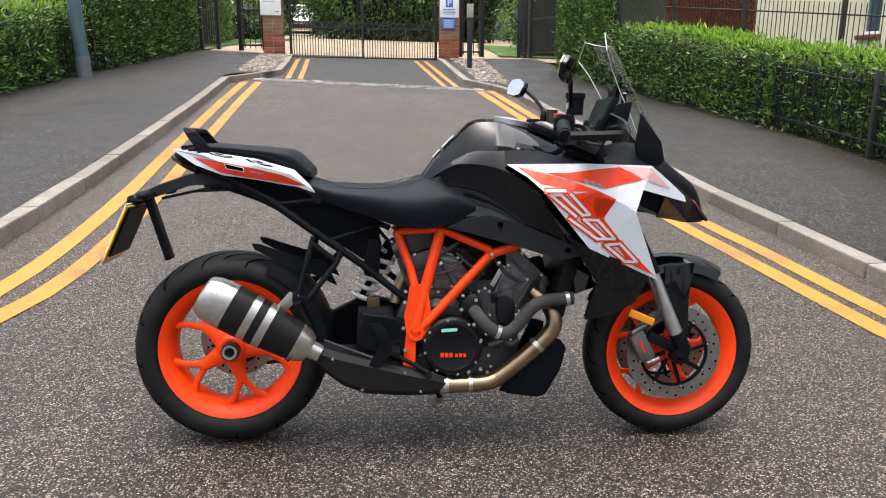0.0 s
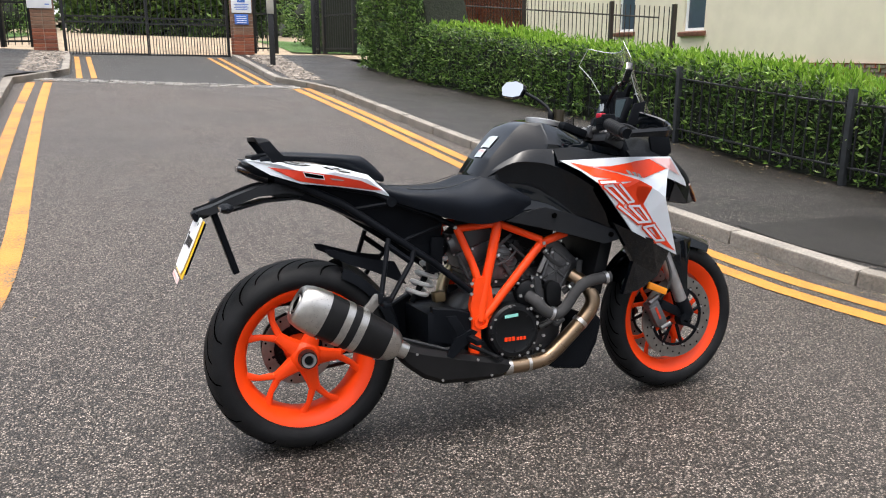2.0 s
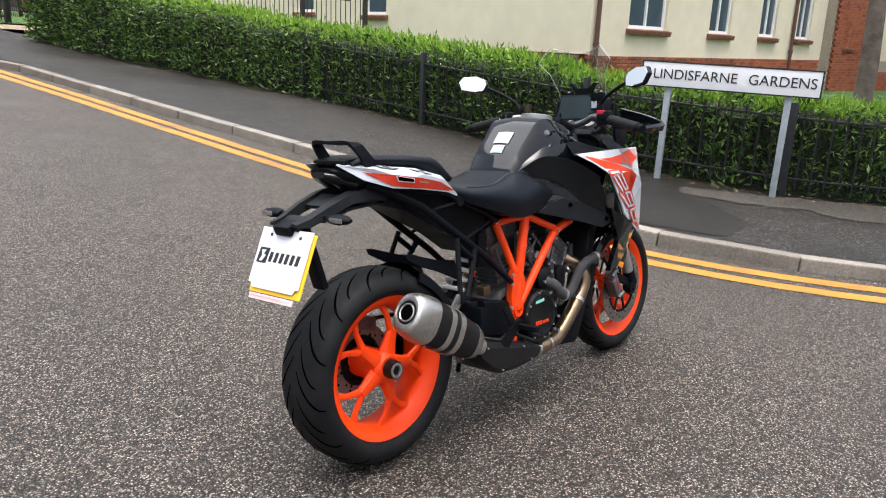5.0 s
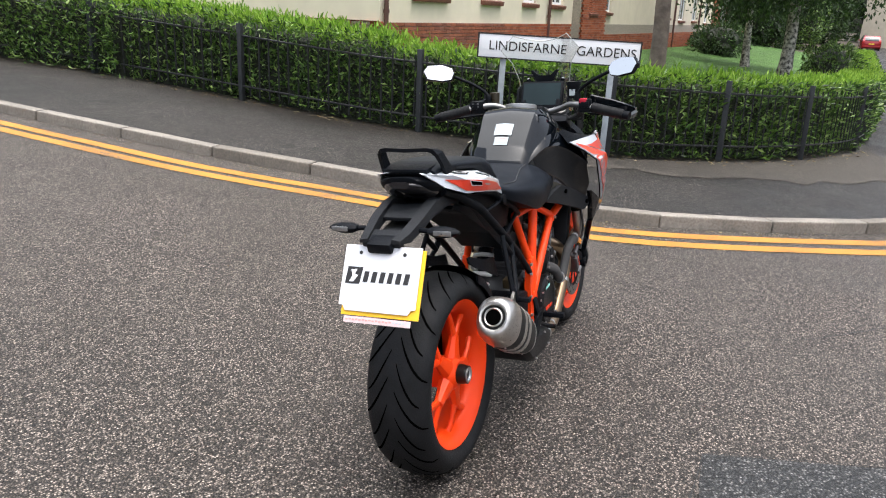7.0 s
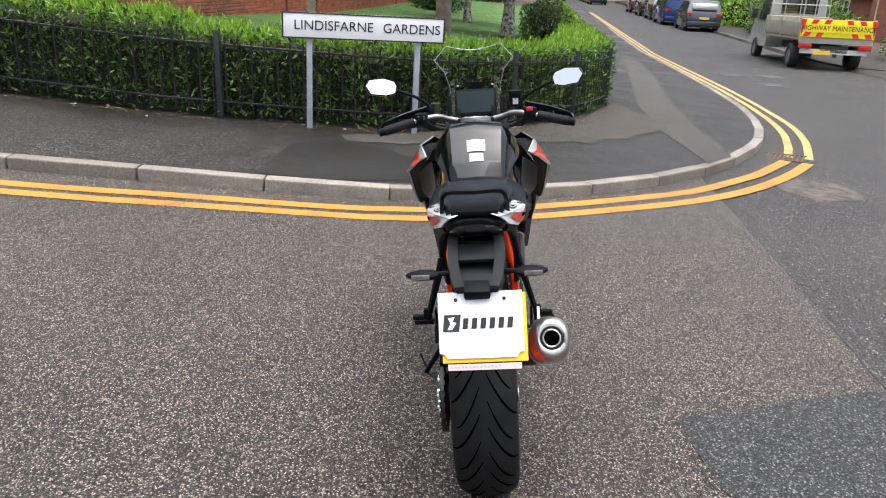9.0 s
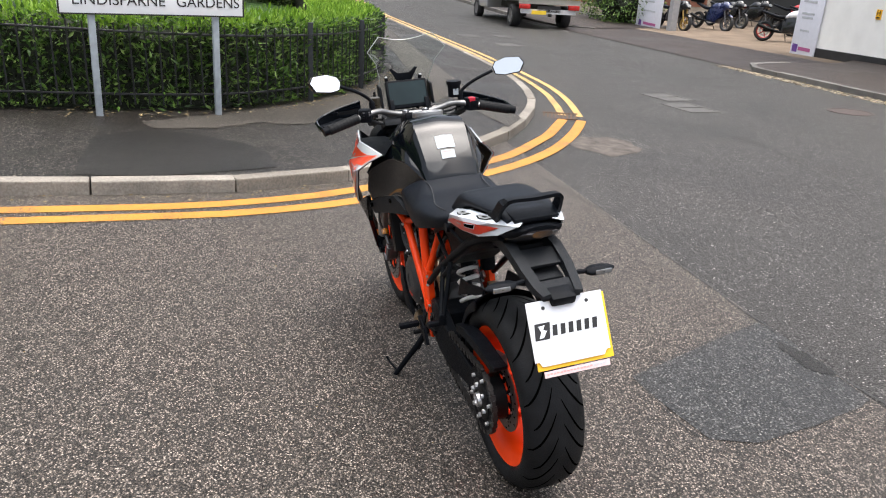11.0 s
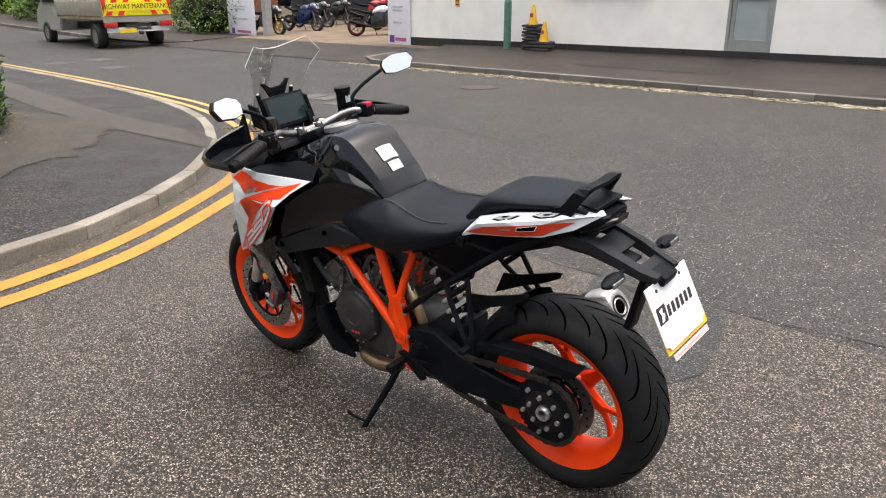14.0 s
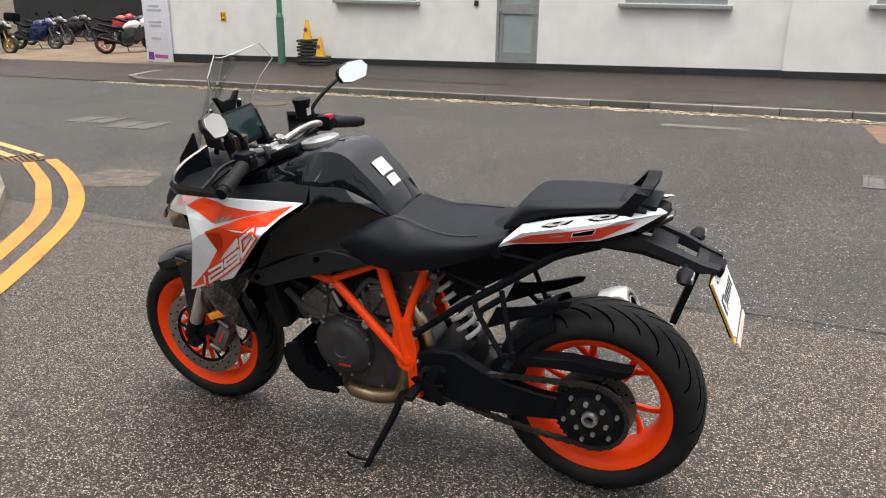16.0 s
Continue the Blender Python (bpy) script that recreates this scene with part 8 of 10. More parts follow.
def on_panel(tris, x, z):
    """The panel's y at x, z."""
    pts, faces = tris
    best, by = 1e9, 0
    for t in faces:
        for q in ([t[0], t[i], t[i + 1]] for i in range(1, len(t) - 1)):
            (x0, y0, z0), (x1, y1, z1), (x2, y2, z2) = [pts[i] for i in q]
            den = (z1 - z2) * (x0 - x2) + (x2 - x1) * (z0 - z2)
            if abs(den) < 1e-9:
                continue
            a = ((z1 - z2) * (x - x2) + (x2 - x1) * (z - z2)) / den
            b = ((z2 - z0) * (x - x2) + (x0 - x2) * (z - z2)) / den
            c = 1 - a - b
            bad = max(0, -a) + max(0, -b) + max(0, -c)
            if bad < best:
                best, by = bad, a * y0 + b * y1 + c * y2
    return by


def decal(name, outline, tris, s, material, parent, lift=0.0028):
    """A thin film on a panel, from an outline in x, z."""
    b = bmesh.new()
    vs = [b.verts.new((x, 0, z)) for x, z in outline]
    b.faces.new(vs)
    bmesh.ops.triangulate(b, faces=b.faces, ngon_method="EAR_CLIP")
    for axis, cs in ((0, [q[0] for q in outline]), (2, [q[1] for q in outline])):
        for k in range(1, int((max(cs) - min(cs)) / 0.022) + 1):
            co, no = [0, 0, 0], [0, 0, 0]
            co[axis], no[axis] = min(cs) + 0.022 * k, 1
            bmesh.ops.bisect_plane(b, geom=b.verts[:] + b.edges[:] + b.faces[:], plane_co=co, plane_no=no)
    bmesh.ops.triangulate(b, faces=[f for f in b.faces if len(f.verts) > 3])
    for v in b.verts:
        v.co.y = s * (on_panel(tris, v.co.x, v.co.z) + lift)
    return bp(name, b, material, parent, smooth=False)


FAIR = ([(0.845, 0.205, 0.911), (1.08, 0.242, 0.918), (1.29, 0.205, 0.914), (1.36, 0.160, 0.870), (1.475, 0.085, 0.792), (1.258, 0.232, 0.842), (1.228, 0.264, 0.776), (1.328, 0.205, 0.562), (1.09, 0.270, 0.668), (1.049, 0.279, 0.713), (0.945, 0.289, 0.834), (0.90, 0.248, 0.876), (1.10, 0.285, 0.838), (1.19, 0.272, 0.80), (1.385, 0.150, 0.812)],
        [[0, 1, 12, 11], [11, 12, 10], [10, 12, 9], [9, 12, 13], [9, 13, 6, 8], [8, 6, 7], [12, 1, 5, 13], [13, 5, 6], [1, 2, 5], [2, 3, 14, 5], [3, 4, 14]])


def stroke(pts, w):
    """An outline of a bent bar of width w."""
    p = [Vector(q) for q in pts]
    l, r = [], []
    for i, q in enumerate(p):
        d = (p[min(i + 1, len(p) - 1)] - p[max(i - 1, 0)]).normalized()
        n = Vector((-d.y, d.x)) * w / 2
        l.append((q.x + n.x, q.y + n.y))
        r.append((q.x - n.x, q.y - n.y))
    return l + r[::-1]


for s in (-1, 1):
    fp = panel("front_fairing", FAIR, s, WHITE_BODY, "white fairing panel with orange graphics and outlined 1290")
    panel("fairing_liner", ([(x, y - 0.0075, z) for x, y, z in FAIR[0]], FAIR[1]), s, BLACK_MATT, "black inner lining of the fairing", 0.004)
    decal("orange_graphic", [(0.870, 0.907), (0.945, 0.889), (1.012, 0.889), (1.113, 0.903), (1.184, 0.909), (1.256, 0.872), (1.131, 0.847), (1.059, 0.862), (0.971, 0.885)], FAIR, s, ORANGE_DECAL, fp)
    decal("orange_graphic", [(0.873, 0.906), (1.027, 0.867), (1.106, 0.840), (1.162, 0.816), (1.078, 0.827), (1.130, 0.754), (1.191, 0.684), (1.315, 0.577), (1.233, 0.615), (1.162, 0.694), (1.113, 0.740), (1.039, 0.812), (0.995, 0.849), (0.936, 0.857)], FAIR, s, ORANGE_DECAL, fp)
    decal("red_tint", [(1.190, 0.910), (1.285, 0.908), (1.372, 0.842), (1.258, 0.874)], FAIR, s, PALE_RED_DECAL, fp, 0.0022)
    for k in range(3):
        x = 1.062 + 0.019 * k
        z = 0.8755 - 0.0055 * k
        decal("brand_mark", [(x, z), (x + 0.013, z - 0.003), (x + 0.020, z - 0.018), (x + 0.007, z - 0.015)], FAIR, s, LUG_GREY, fp, 0.0036)
    # slanted numerals along the rear edge, each in its own quadrangle: white strokes with orange-red outlines
    if s < 0:
        quads = (((0.946, 0.843), (1.000, 0.843), (1.008, 0.836), (0.955, 0.835)), ((0.962, 0.826), (1.022, 0.829), (1.080, 0.771), (1.039, 0.766)), ((1.022, 0.757), (1.108, 0.754), (1.166, 0.697), (1.110, 0.698)), ((1.138, 0.679), (1.185, 0.682), (1.248, 0.624), (1.208, 0.626)))
    else:
        quads = (((1.239, 0.610), (1.231, 0.640), (1.224, 0.642), (1.232, 0.612)), ((1.211, 0.622), (1.195, 0.668), (1.116, 0.717), (1.128, 0.677)), ((1.118, 0.684), (1.100, 0.728), (1.036, 0.774), (1.045, 0.738)), ((1.030, 0.752), (1.021, 0.814), (0.976, 0.848), (0.968, 0.824)))
    glyphs = ([(0.5, 0), (0.5, 1)], [(0, 1), (1, 1), (1, 0.5), (0, 0.5), (0, 0), (1, 0)], [(1, 0.5), (0, 0.5), (0, 1), (1, 1), (1, 0), (0, 0)], [(0, 0), (0, 1), (1, 1), (1, 0), (0, 0)])
    for wdt, m_, lf, ext in ((0.0180, ORANGE_DECAL, 0.0036, 0.0090), (0.0078, WHITE_BODY, 0.0046, 0.0039)):
        for (ll, ul, ur, lr), gl in zip(quads, glyphs):
            ll, ul, ur, lr = [Vector(q) for q in (ll, ul, ur, lr)]
            q = [ll.lerp(lr, u).lerp(ul.lerp(ur, u), v) for u, v in gl]
            for a_, b_ in zip(q, q[1:]):
                d_ = (b_ - a_).normalized() * ext
                decal("numeral_stroke", stroke([a_ - d_, b_ + d_], wdt), FAIR, s, m_, fp, lf)
    bolts([Vector((0.972, s * (on_panel(FAIR, 0.972, 0.828) + 0.004), 0.828))], fp, 1.1)
# tail panels
TAILP = ([(-0.160, 0.070, 0.936), (-0.06, 0.112, 0.921), (0.10, 0.150, 0.895), (0.20, 0.146, 0.870), (0.288, 0.128, 0.808), (0.225, 0.134, 0.830), (0.10, 0.142, 0.851), (0.00, 0.124, 0.862), (-0.085, 0.098, 0.890), (0.04, 0.140, 0.884), (-0.14, 0.050, 0.938), (-0.06, 0.088, 0.932), (0.10, 0.118, 0.912), (0.21, 0.118, 0.882)],
         [[0, 1, 9, 8], [1, 2, 9], [2, 3, 6, 9], [3, 4, 5], [3, 5, 6], [6, 7, 9], [7, 8, 9], [10, 11, 1, 0], [11, 12, 2, 1], [12, 13, 3, 2], [13, 4, 3]])
TAILS = (TAILP[0], TAILP[1][:7])
for s in (-1, 1):
    tp_ = panel("tail_panel", TAILP, s, WHITE_BODY, "white tail panel with orange-red graphics")
    decal("red_graphic", [(-0.092, 0.914), (0.011, 0.899), (0.096, 0.885), (0.179, 0.866), (0.250, 0.834), (0.215, 0.836), (0.128, 0.850), (0.046, 0.861), (-0.006, 0.870), (-0.043, 0.895)], TAILS, s, RED_DECAL, tp_)
    decal("slot_rim", [(0.0045, 0.898), (0.0645, 0.886), (0.0678, 0.8725), (0.0125, 0.8810)], TAILS, s, WHITE_BODY, tp_, 0.0034)
    # flat black film for the dark inside the slot
    decal("slot", [(0.007, 0.896), (0.062, 0.885), (0.065, 0.875), (0.014, 0.883)], TAILS, s, GROOVE, tp_, 0.0042)
    decal("model_mark", [(0.082, 0.878), (0.122, 0.871), (0.126, 0.867), (0.090, 0.872)], TAILS, s, LUG_GREY, tp_, 0.0036)
    top_bvh = BVHTree.FromPolygons([Vector((x, s * y, z)) for x, y, z in TAILP[0]], [(f[0], f[i], f[i + 1]) for f in TAILP[1][7:] for i in range(1, len(f) - 1)])
    def flat_lug(name, xl, yl, k, lift, material, parent, label="", skew=0.2):
        b = bmesh.new()
        vs = []
        for u, v in ((-0.056, -0.010), (-0.030, 0.012), (0.022, 0.013), (0.058, -0.004), (0.030, -0.015)):
            p = Vector((xl + u * k, s * (yl + (v * 0.8 + skew * u) * k), 1.2))
            hit = top_bvh.ray_cast(p, Vector((0, 0, -1)))[0] or top_bvh.find_nearest(Vector((p.x, p.y, 0.90)))[0]
            vs.append(b.verts.new(hit + Vector((0, 0, lift))))
        b.faces.new(vs)
        return bp(name, b, material, parent, label)
    for xl, yl, sk_ in ((-0.012, 0.109, 0.27), (0.107, 0.134, 0.13)):
        lug = flat_lug("strap_lug", xl, yl, 0.80, 0.0022, GROOVE, tp_, "grey strap lug in a black rim", sk_)
        flat_lug("lug_face", xl, yl, 0.64, 0.0034, LUG_GREY, lug, "", sk_)
        flat_lug("lug_slot", xl, yl, 0.26, 0.0044, GROOVE, lug, "", sk_)
# side panels and radiator shrouds
for s in (-1, 1):
    sp = panel("side_panel", ([(0.672, 0.158, 0.716), (0.74, 0.174, 0.746), (0.80, 0.183, 0.757), (0.90, 0.197, 0.730), (1.06, 0.223, 0.668), (1.10, 0.225, 0.645), (1.02, 0.214, 0.624), (0.915, 0.196, 0.655), (0.79, 0.178, 0.688)], [[0, 1, 8], [1, 2, 8], [2, 3, 7, 8], [3, 4, 6, 7], [4, 5, 6]]), s, PANEL_GREY, "dark grey textured side panel", 0.02)
    for x, y, z in ((0.833, 0.187, 0.729), (1.037, 0.219, 0.656)):
        bp("panel_bolt", cyl(bmesh.new(), (x, s * (y - 0.002), z), (x, s * (y + 0.006), z), 0.0085, 12), GROOVE, sp)
    rs = panel("radiator_shroud", ([(1.03, 0.242, 0.70), (1.12, 0.255, 0.655), (1.185, 0.252, 0.635), (1.305, 0.195, 0.575), (1.27, 0.175, 0.485), (1.175, 0.195, 0.445), (1.105, 0.200, 0.436), (1.13, 0.222, 0.555), (1.075, 0.235, 0.635)], [[0, 1, 8], [1, 2, 7, 8], [2, 3, 4, 7], [7, 4, 5, 6]]), s, BLACK_GLOSS, "black radiator shroud", 0.02)

# nose, headlight, cockpit
nose = shell([
    (1.160, [(0, 0.96), (0.06, 0.955), (0.12, 0.94), (0.15, 0.915), (0.14, 0.87)]),
    (1.260, [(0, 0.985), (0.07, 0.975), (0.12, 0.94), (0.16, 0.89), (0.15, 0.80)]),
    (1.350, [(0, 0.965), (0.06, 0.95), (0.10, 0.915), (0.135, 0.87), (0.13, 0.76)]),
    (1.430, [(0, 0.905), (0.05, 0.895), (0.085, 0.872), (0.10, 0.83), (0.10, 0.735)]),
    (1.500, [(0, 0.85), (0.03, 0.845), (0.055, 0.82), (0.065, 0.78), (0.06, 0.73)]),
    (1.535, [(0, 0.78), (0.015, 0.778), (0.025, 0.76), (0.03, 0.745), (0.025, 0.728)]),
], 4, 3)
bp("nose_cone", nose, BLACK_MATT, None, "black nose cone around the headlight")
for s in (-1, 1):
    hl = panel("headlight", ([(1.40, 0.128, 0.855), (1.475, 0.09, 0.80), (1.545, 0.035, 0.735), (1.45, 0.108, 0.735), (1.335, 0.148, 0.752), (1.36, 0.15, 0.82)], [[0, 1, 3, 5], [1, 2, 3], [3, 4, 5]]), s, SMOKE, "dark smoked headlight lens", 0.01)
    part("light_strip", tube(bmesh.new(), [(1.470, s * 0.09, 0.803), (1.51, s * 0.066, 0.765), (1.546, s * 0.036, 0.735)], 0.006, 8), REDLENS, hl, "red edge of the lamp")
    bp("cockpit_panel", plate(bmesh.new(), [(1.276, 1.075), (1.326, 1.010), (1.346, 0.989), (1.359, 0.928), (1.341, 0.912), (1.275, 0.912), (1.262, 0.975)], 0.012, Matrix.Translation((0, s * 0.12, 0)), 0.004), BLACK_MATT)
# windscreen
rows = [((1.388, 0.985), (1.275, 0.112, 1.0)), ((1.36, 1.035), (1.25, 0.109, 1.06)), ((1.305, 1.12), (1.212, 0.108, 1.135)), ((1.262, 1.19), (1.175, 0.126, 1.205)), ((1.228, 1.248), (1.146, 0.164, 1.256)), ((1.205, 1.288), (1.152, 0.112, 1.313))]
ws = bmesh.new()
gridv = []
nu = 20
for r0, r1 in zip(rows, rows[1:] + [None]):
    for k in range(4 if r1 else 1):
        f_ = k / 4
        (xc, zc), (xs_, ys_, zs_) = r0 if not k else tuple(tuple(p + (q - p) * f_ for p, q in zip(a_, b_)) for a_, b_ in zip(r0, r1))
        gridv.append([Vector((xc + (xs_ - xc) * (i * 2 / nu - 1) ** 2, ys_ * (i * 2 / nu - 1), zc + (zs_ - zc) * abs(i * 2 / nu - 1) ** 1.8)) for i in range(nu + 1)])
loft(ws, gridv, closed=False, caps=False)
scr = bp("windscreen", ws, WINDSCREEN, None, "clear tinted windscreen with pale edge line")
scr.visible_shadow = False
# edge highlight laid on as a thin pale tube
edge_line = [r[0] for r in gridv] + gridv[-1][1:-1] + [r[-1] for r in gridv[::-1]]
part("screen_edge", tube(bmesh.new(), edge_line, 0.0016, 6), SCREEN_EDGE, scr)
for s in (-1, 1):
    bolts([Vector((1.235, s * 0.075, 1.135))], scr, 1.2)
    bp("screen_bracket", tube(bmesh.new(), [(1.25, s * 0.06, 0.99), (1.235, s * 0.06, 1.06), (1.235, s * 0.075, 1.135)], 0.008, 8), BLACK_MATT)
wg = bmesh.new()
plate(wg, [(-0.062, 0.045), (-0.05, 0.048), (-0.025, 0.022), (0.025, 0.022), (0.05, 0.048), (0.062, 0.045), (0.03, 0.0), (0.02, -0.03), (-0.02, -0.03), (-0.03, 0.0)], 0.014, pose(1.225, 0, 1.125, 0, 0, 90), 0.003)
bp("screen_adjuster", wg, BLACK_MATT)
# dash
dm = pose(1.185, 0.0, 1.068, 0, 0, 0) @ pose(0, 0, 0, 0, 22, 0)
dsh = bmesh.new()
box(dsh, (0, 0, 0), (0.026, 0.178, 0.118), bevel=0.008)
bmesh.ops.transform(dsh, matrix=dm, verts=dsh.verts)
dash = bp("dash_housing", dsh, BLACK_MATT, None, "black tablet-like dash")
dsh = bmesh.new()
box(dsh, (-0.0135, 0, 0.002), (0.002, 0.158, 0.094))
bmesh.ops.transform(dsh, matrix=dm, verts=dsh.verts)
bp("display", dsh, SCREEN, dash, "dark switched-off display", smooth=False)
for s in (-1, 1):
    bp("dash_wing", plate(bmesh.new(), [(-0.03, -0.04), (0.035, -0.03), (0.05, 0.05), (0.0, 0.04)], 0.01, Matrix.Translation((1.20, s * 0.11, 1.06)), 0.003), BLACK_MATT)

# fork, triple clamps, handlebar
for s in (-1, 1):
    top = Vector((1.125, s * 0.10, 1.0))
    mid = Vector((1.348, s * 0.10, 0.565))
    low = Vector((1.448, s * 0.10, 0.350))
    bp("fork_upper", cyl(bmesh.new(), top, mid, 0.0275, 18), BLACK_MATT, None, "black upper fork tube")
    bp("fork_lower", cyl(bmesh.new(), mid + (mid - low) * 0.1, low, 0.0225, 18), SILVER, None, "silver lower fork leg")
    fb = bmesh.new()
    tube(fb, [low + Vector((-0.008, 0, 0.02)), low + Vector((0.02, 0, -0.035)), FW + Vector((0.0, s * 0.10, -0.005))], [0.026, 0.028, 0.025], 14)
    box(fb, (1.40, s * 0.098, 0.335), (0.12, 0.018, 0.035), pose(0, 0, 0, 0, 25, 0), 0.006)
    lathe(fb, [(s * 0.085, 0.012), (s * 0.120, 0.012), (s * 0.120, 0.026), (s * 0.085, 0.028)], "Y", 18, FW)
    bp("fork_foot", fb, BLACK_MATT)
    cb = bmesh.new()
    box(cb, (0, 0, 0), (0.048, 0.046, 0.105), bevel=0.010)
    cyl(cb, (-0.015, s * 0.02, 0.058), (0.03, s * 0.02, 0.062), 0.009, 10)
    cyl(cb, (-0.015, s * 0.02, -0.058), (0.03, s * 0.02, -0.062), 0.009, 10)
    box(cb, (-0.010, s * 0.016, 0.0), (0.038, 0.026, 0.075), bevel=0.008)
    bmesh.ops.transform(cb, matrix=pose(1.330, s * 0.088, 0.325, 0, -28, 0), verts=cb.verts)
    cal = bp("brake_caliper", cb, ENGINE_LIGHT, None, "silver radial brake caliper")
    part("caliper_mark", bbox((1.322, s * 0.1182, 0.330), (0.009, 0.002, 0.05), pose(0, 0, 0, 0, -28, 0)), RED_DECAL, cal, smooth=False)
    part("reflector", bbox((1.315, s * 0.118, 0.425), (0.088, 0.012, 0.026), pose(0, 0, 0, 0, 22, 0), 0.004), AMBER, bike, "amber side reflector")
    bp("brake_hose", tube(bmesh.new(), smooth_pts([(1.34, s * 0.10, 0.38), (1.37, s * 0.125, 0.46), (1.33, s * 0.12, 0.58), (1.25, s * 0.10, 0.72)], 5), 0.0055, 8), RUBBER_GREY)
    # side stays of the mudguard
    b = bmesh.new()
    plate(b, [(1.40, 0.585), (1.50, 0.60), (1.485, 0.49), (1.49, 0.36), (1.465, 0.345), (1.455, 0.42), (1.40, 0.50)], 0.006, Matrix.Translation((0, s * 0.076, 0)), 0.002)
    bp("mudguard_stay", b, BLACK_GLOSS)
fen = bmesh.new()
lathe(fen, [(-0.074, 0.275), (-0.068, 0.303), (-0.045, 0.320), (0, 0.327), (0.045, 0.320), (0.068, 0.303), (0.074, 0.275), (0.069, 0.275), (0.062, 0.300), (0.042, 0.315), (0, 0.322), (-0.042, 0.315), (-0.062, 0.300), (-0.069, 0.275)], "Y", 22, FW, radians(62), radians(150))
bp("front_mudguard", fen, BLACK_GLOSS, None, "gloss black front mudguard")
for zz, x0 in ((0.97, 1.105), (0.78, 1.225)):
    tc = bmesh.new()
    box(tc, (x0, 0, zz), (0.085, 0.27, 0.035), pose(0, 0, 0, 0, 24, 0), 0.012)
    bp("triple_clamp", tc, ENGINE, None, "dark triple clamp")
st_ = bmesh.new()
lathe(st_, [(0, 0.02), (0.012, 0.02), (0.014, 0.012), (0.014, 0.0)], "Z", 18, (1.07, 0, 0.995), closed=False)
bp("steering_nut", st_, SILVER)
for s in (-1, 1):
    bp("fork_cap", cyl(bmesh.new(), (1.113, s * 0.10, 1.0), (1.107, s * 0.10, 1.012), 0.019, 16), DISC_STEEL)
    bp("bar_clamp", bbox((1.075, s * 0.042, 1.0), (0.044, 0.03, 0.045), pose(0, 0, 0, 0, 15, 0), 0.006), ENGINE)
    bp("clamp_bolt", cyl(bmesh.new(), (1.062, s * 0.042, 1.02), (1.060, s * 0.042, 1.026), 0.006, 8), SILVER)
    bp("clamp_bolt", cyl(bmesh.new(), (1.090, s * 0.042, 1.014), (1.088, s * 0.042, 1.020), 0.006, 8), SILVER)
bar = tube(bmesh.new(), smooth_pts([(0.975, 0.375, 1.000), (1.000, 0.240, 1.032), (1.032, 0.165, 1.040), (1.060, 0.115, 1.024), (1.074, 0.06, 1.010), (1.075, 0.0, 1.008), (1.074, -0.06, 1.010), (1.060, -0.115, 1.024), (1.032, -0.165, 1.040), (1.000, -0.240, 1.030), (0.975, -0.375, 1.002)], 5), 0.0120, 12)
bp("handlebar", bar, mat("titanium_grey_bar", (0.27, 0.265, 0.26), 0.36, 0.9, vary=0.1, scale=30), None, "titanium grey tapered handlebar")
lock = lathe(bmesh.new(), [(0.0, 0.030), (0.012, 0.030), (0.016, 0.024), (0.016, 0.014), (0.012, 0.013), (0.012, 0.001), (0.0, 0.001)], "Z", 24, (1.035, 0.0, 0.998), closed=False)
bp("ignition_lock", lock, SILVER, None, "silver ignition lock ring")
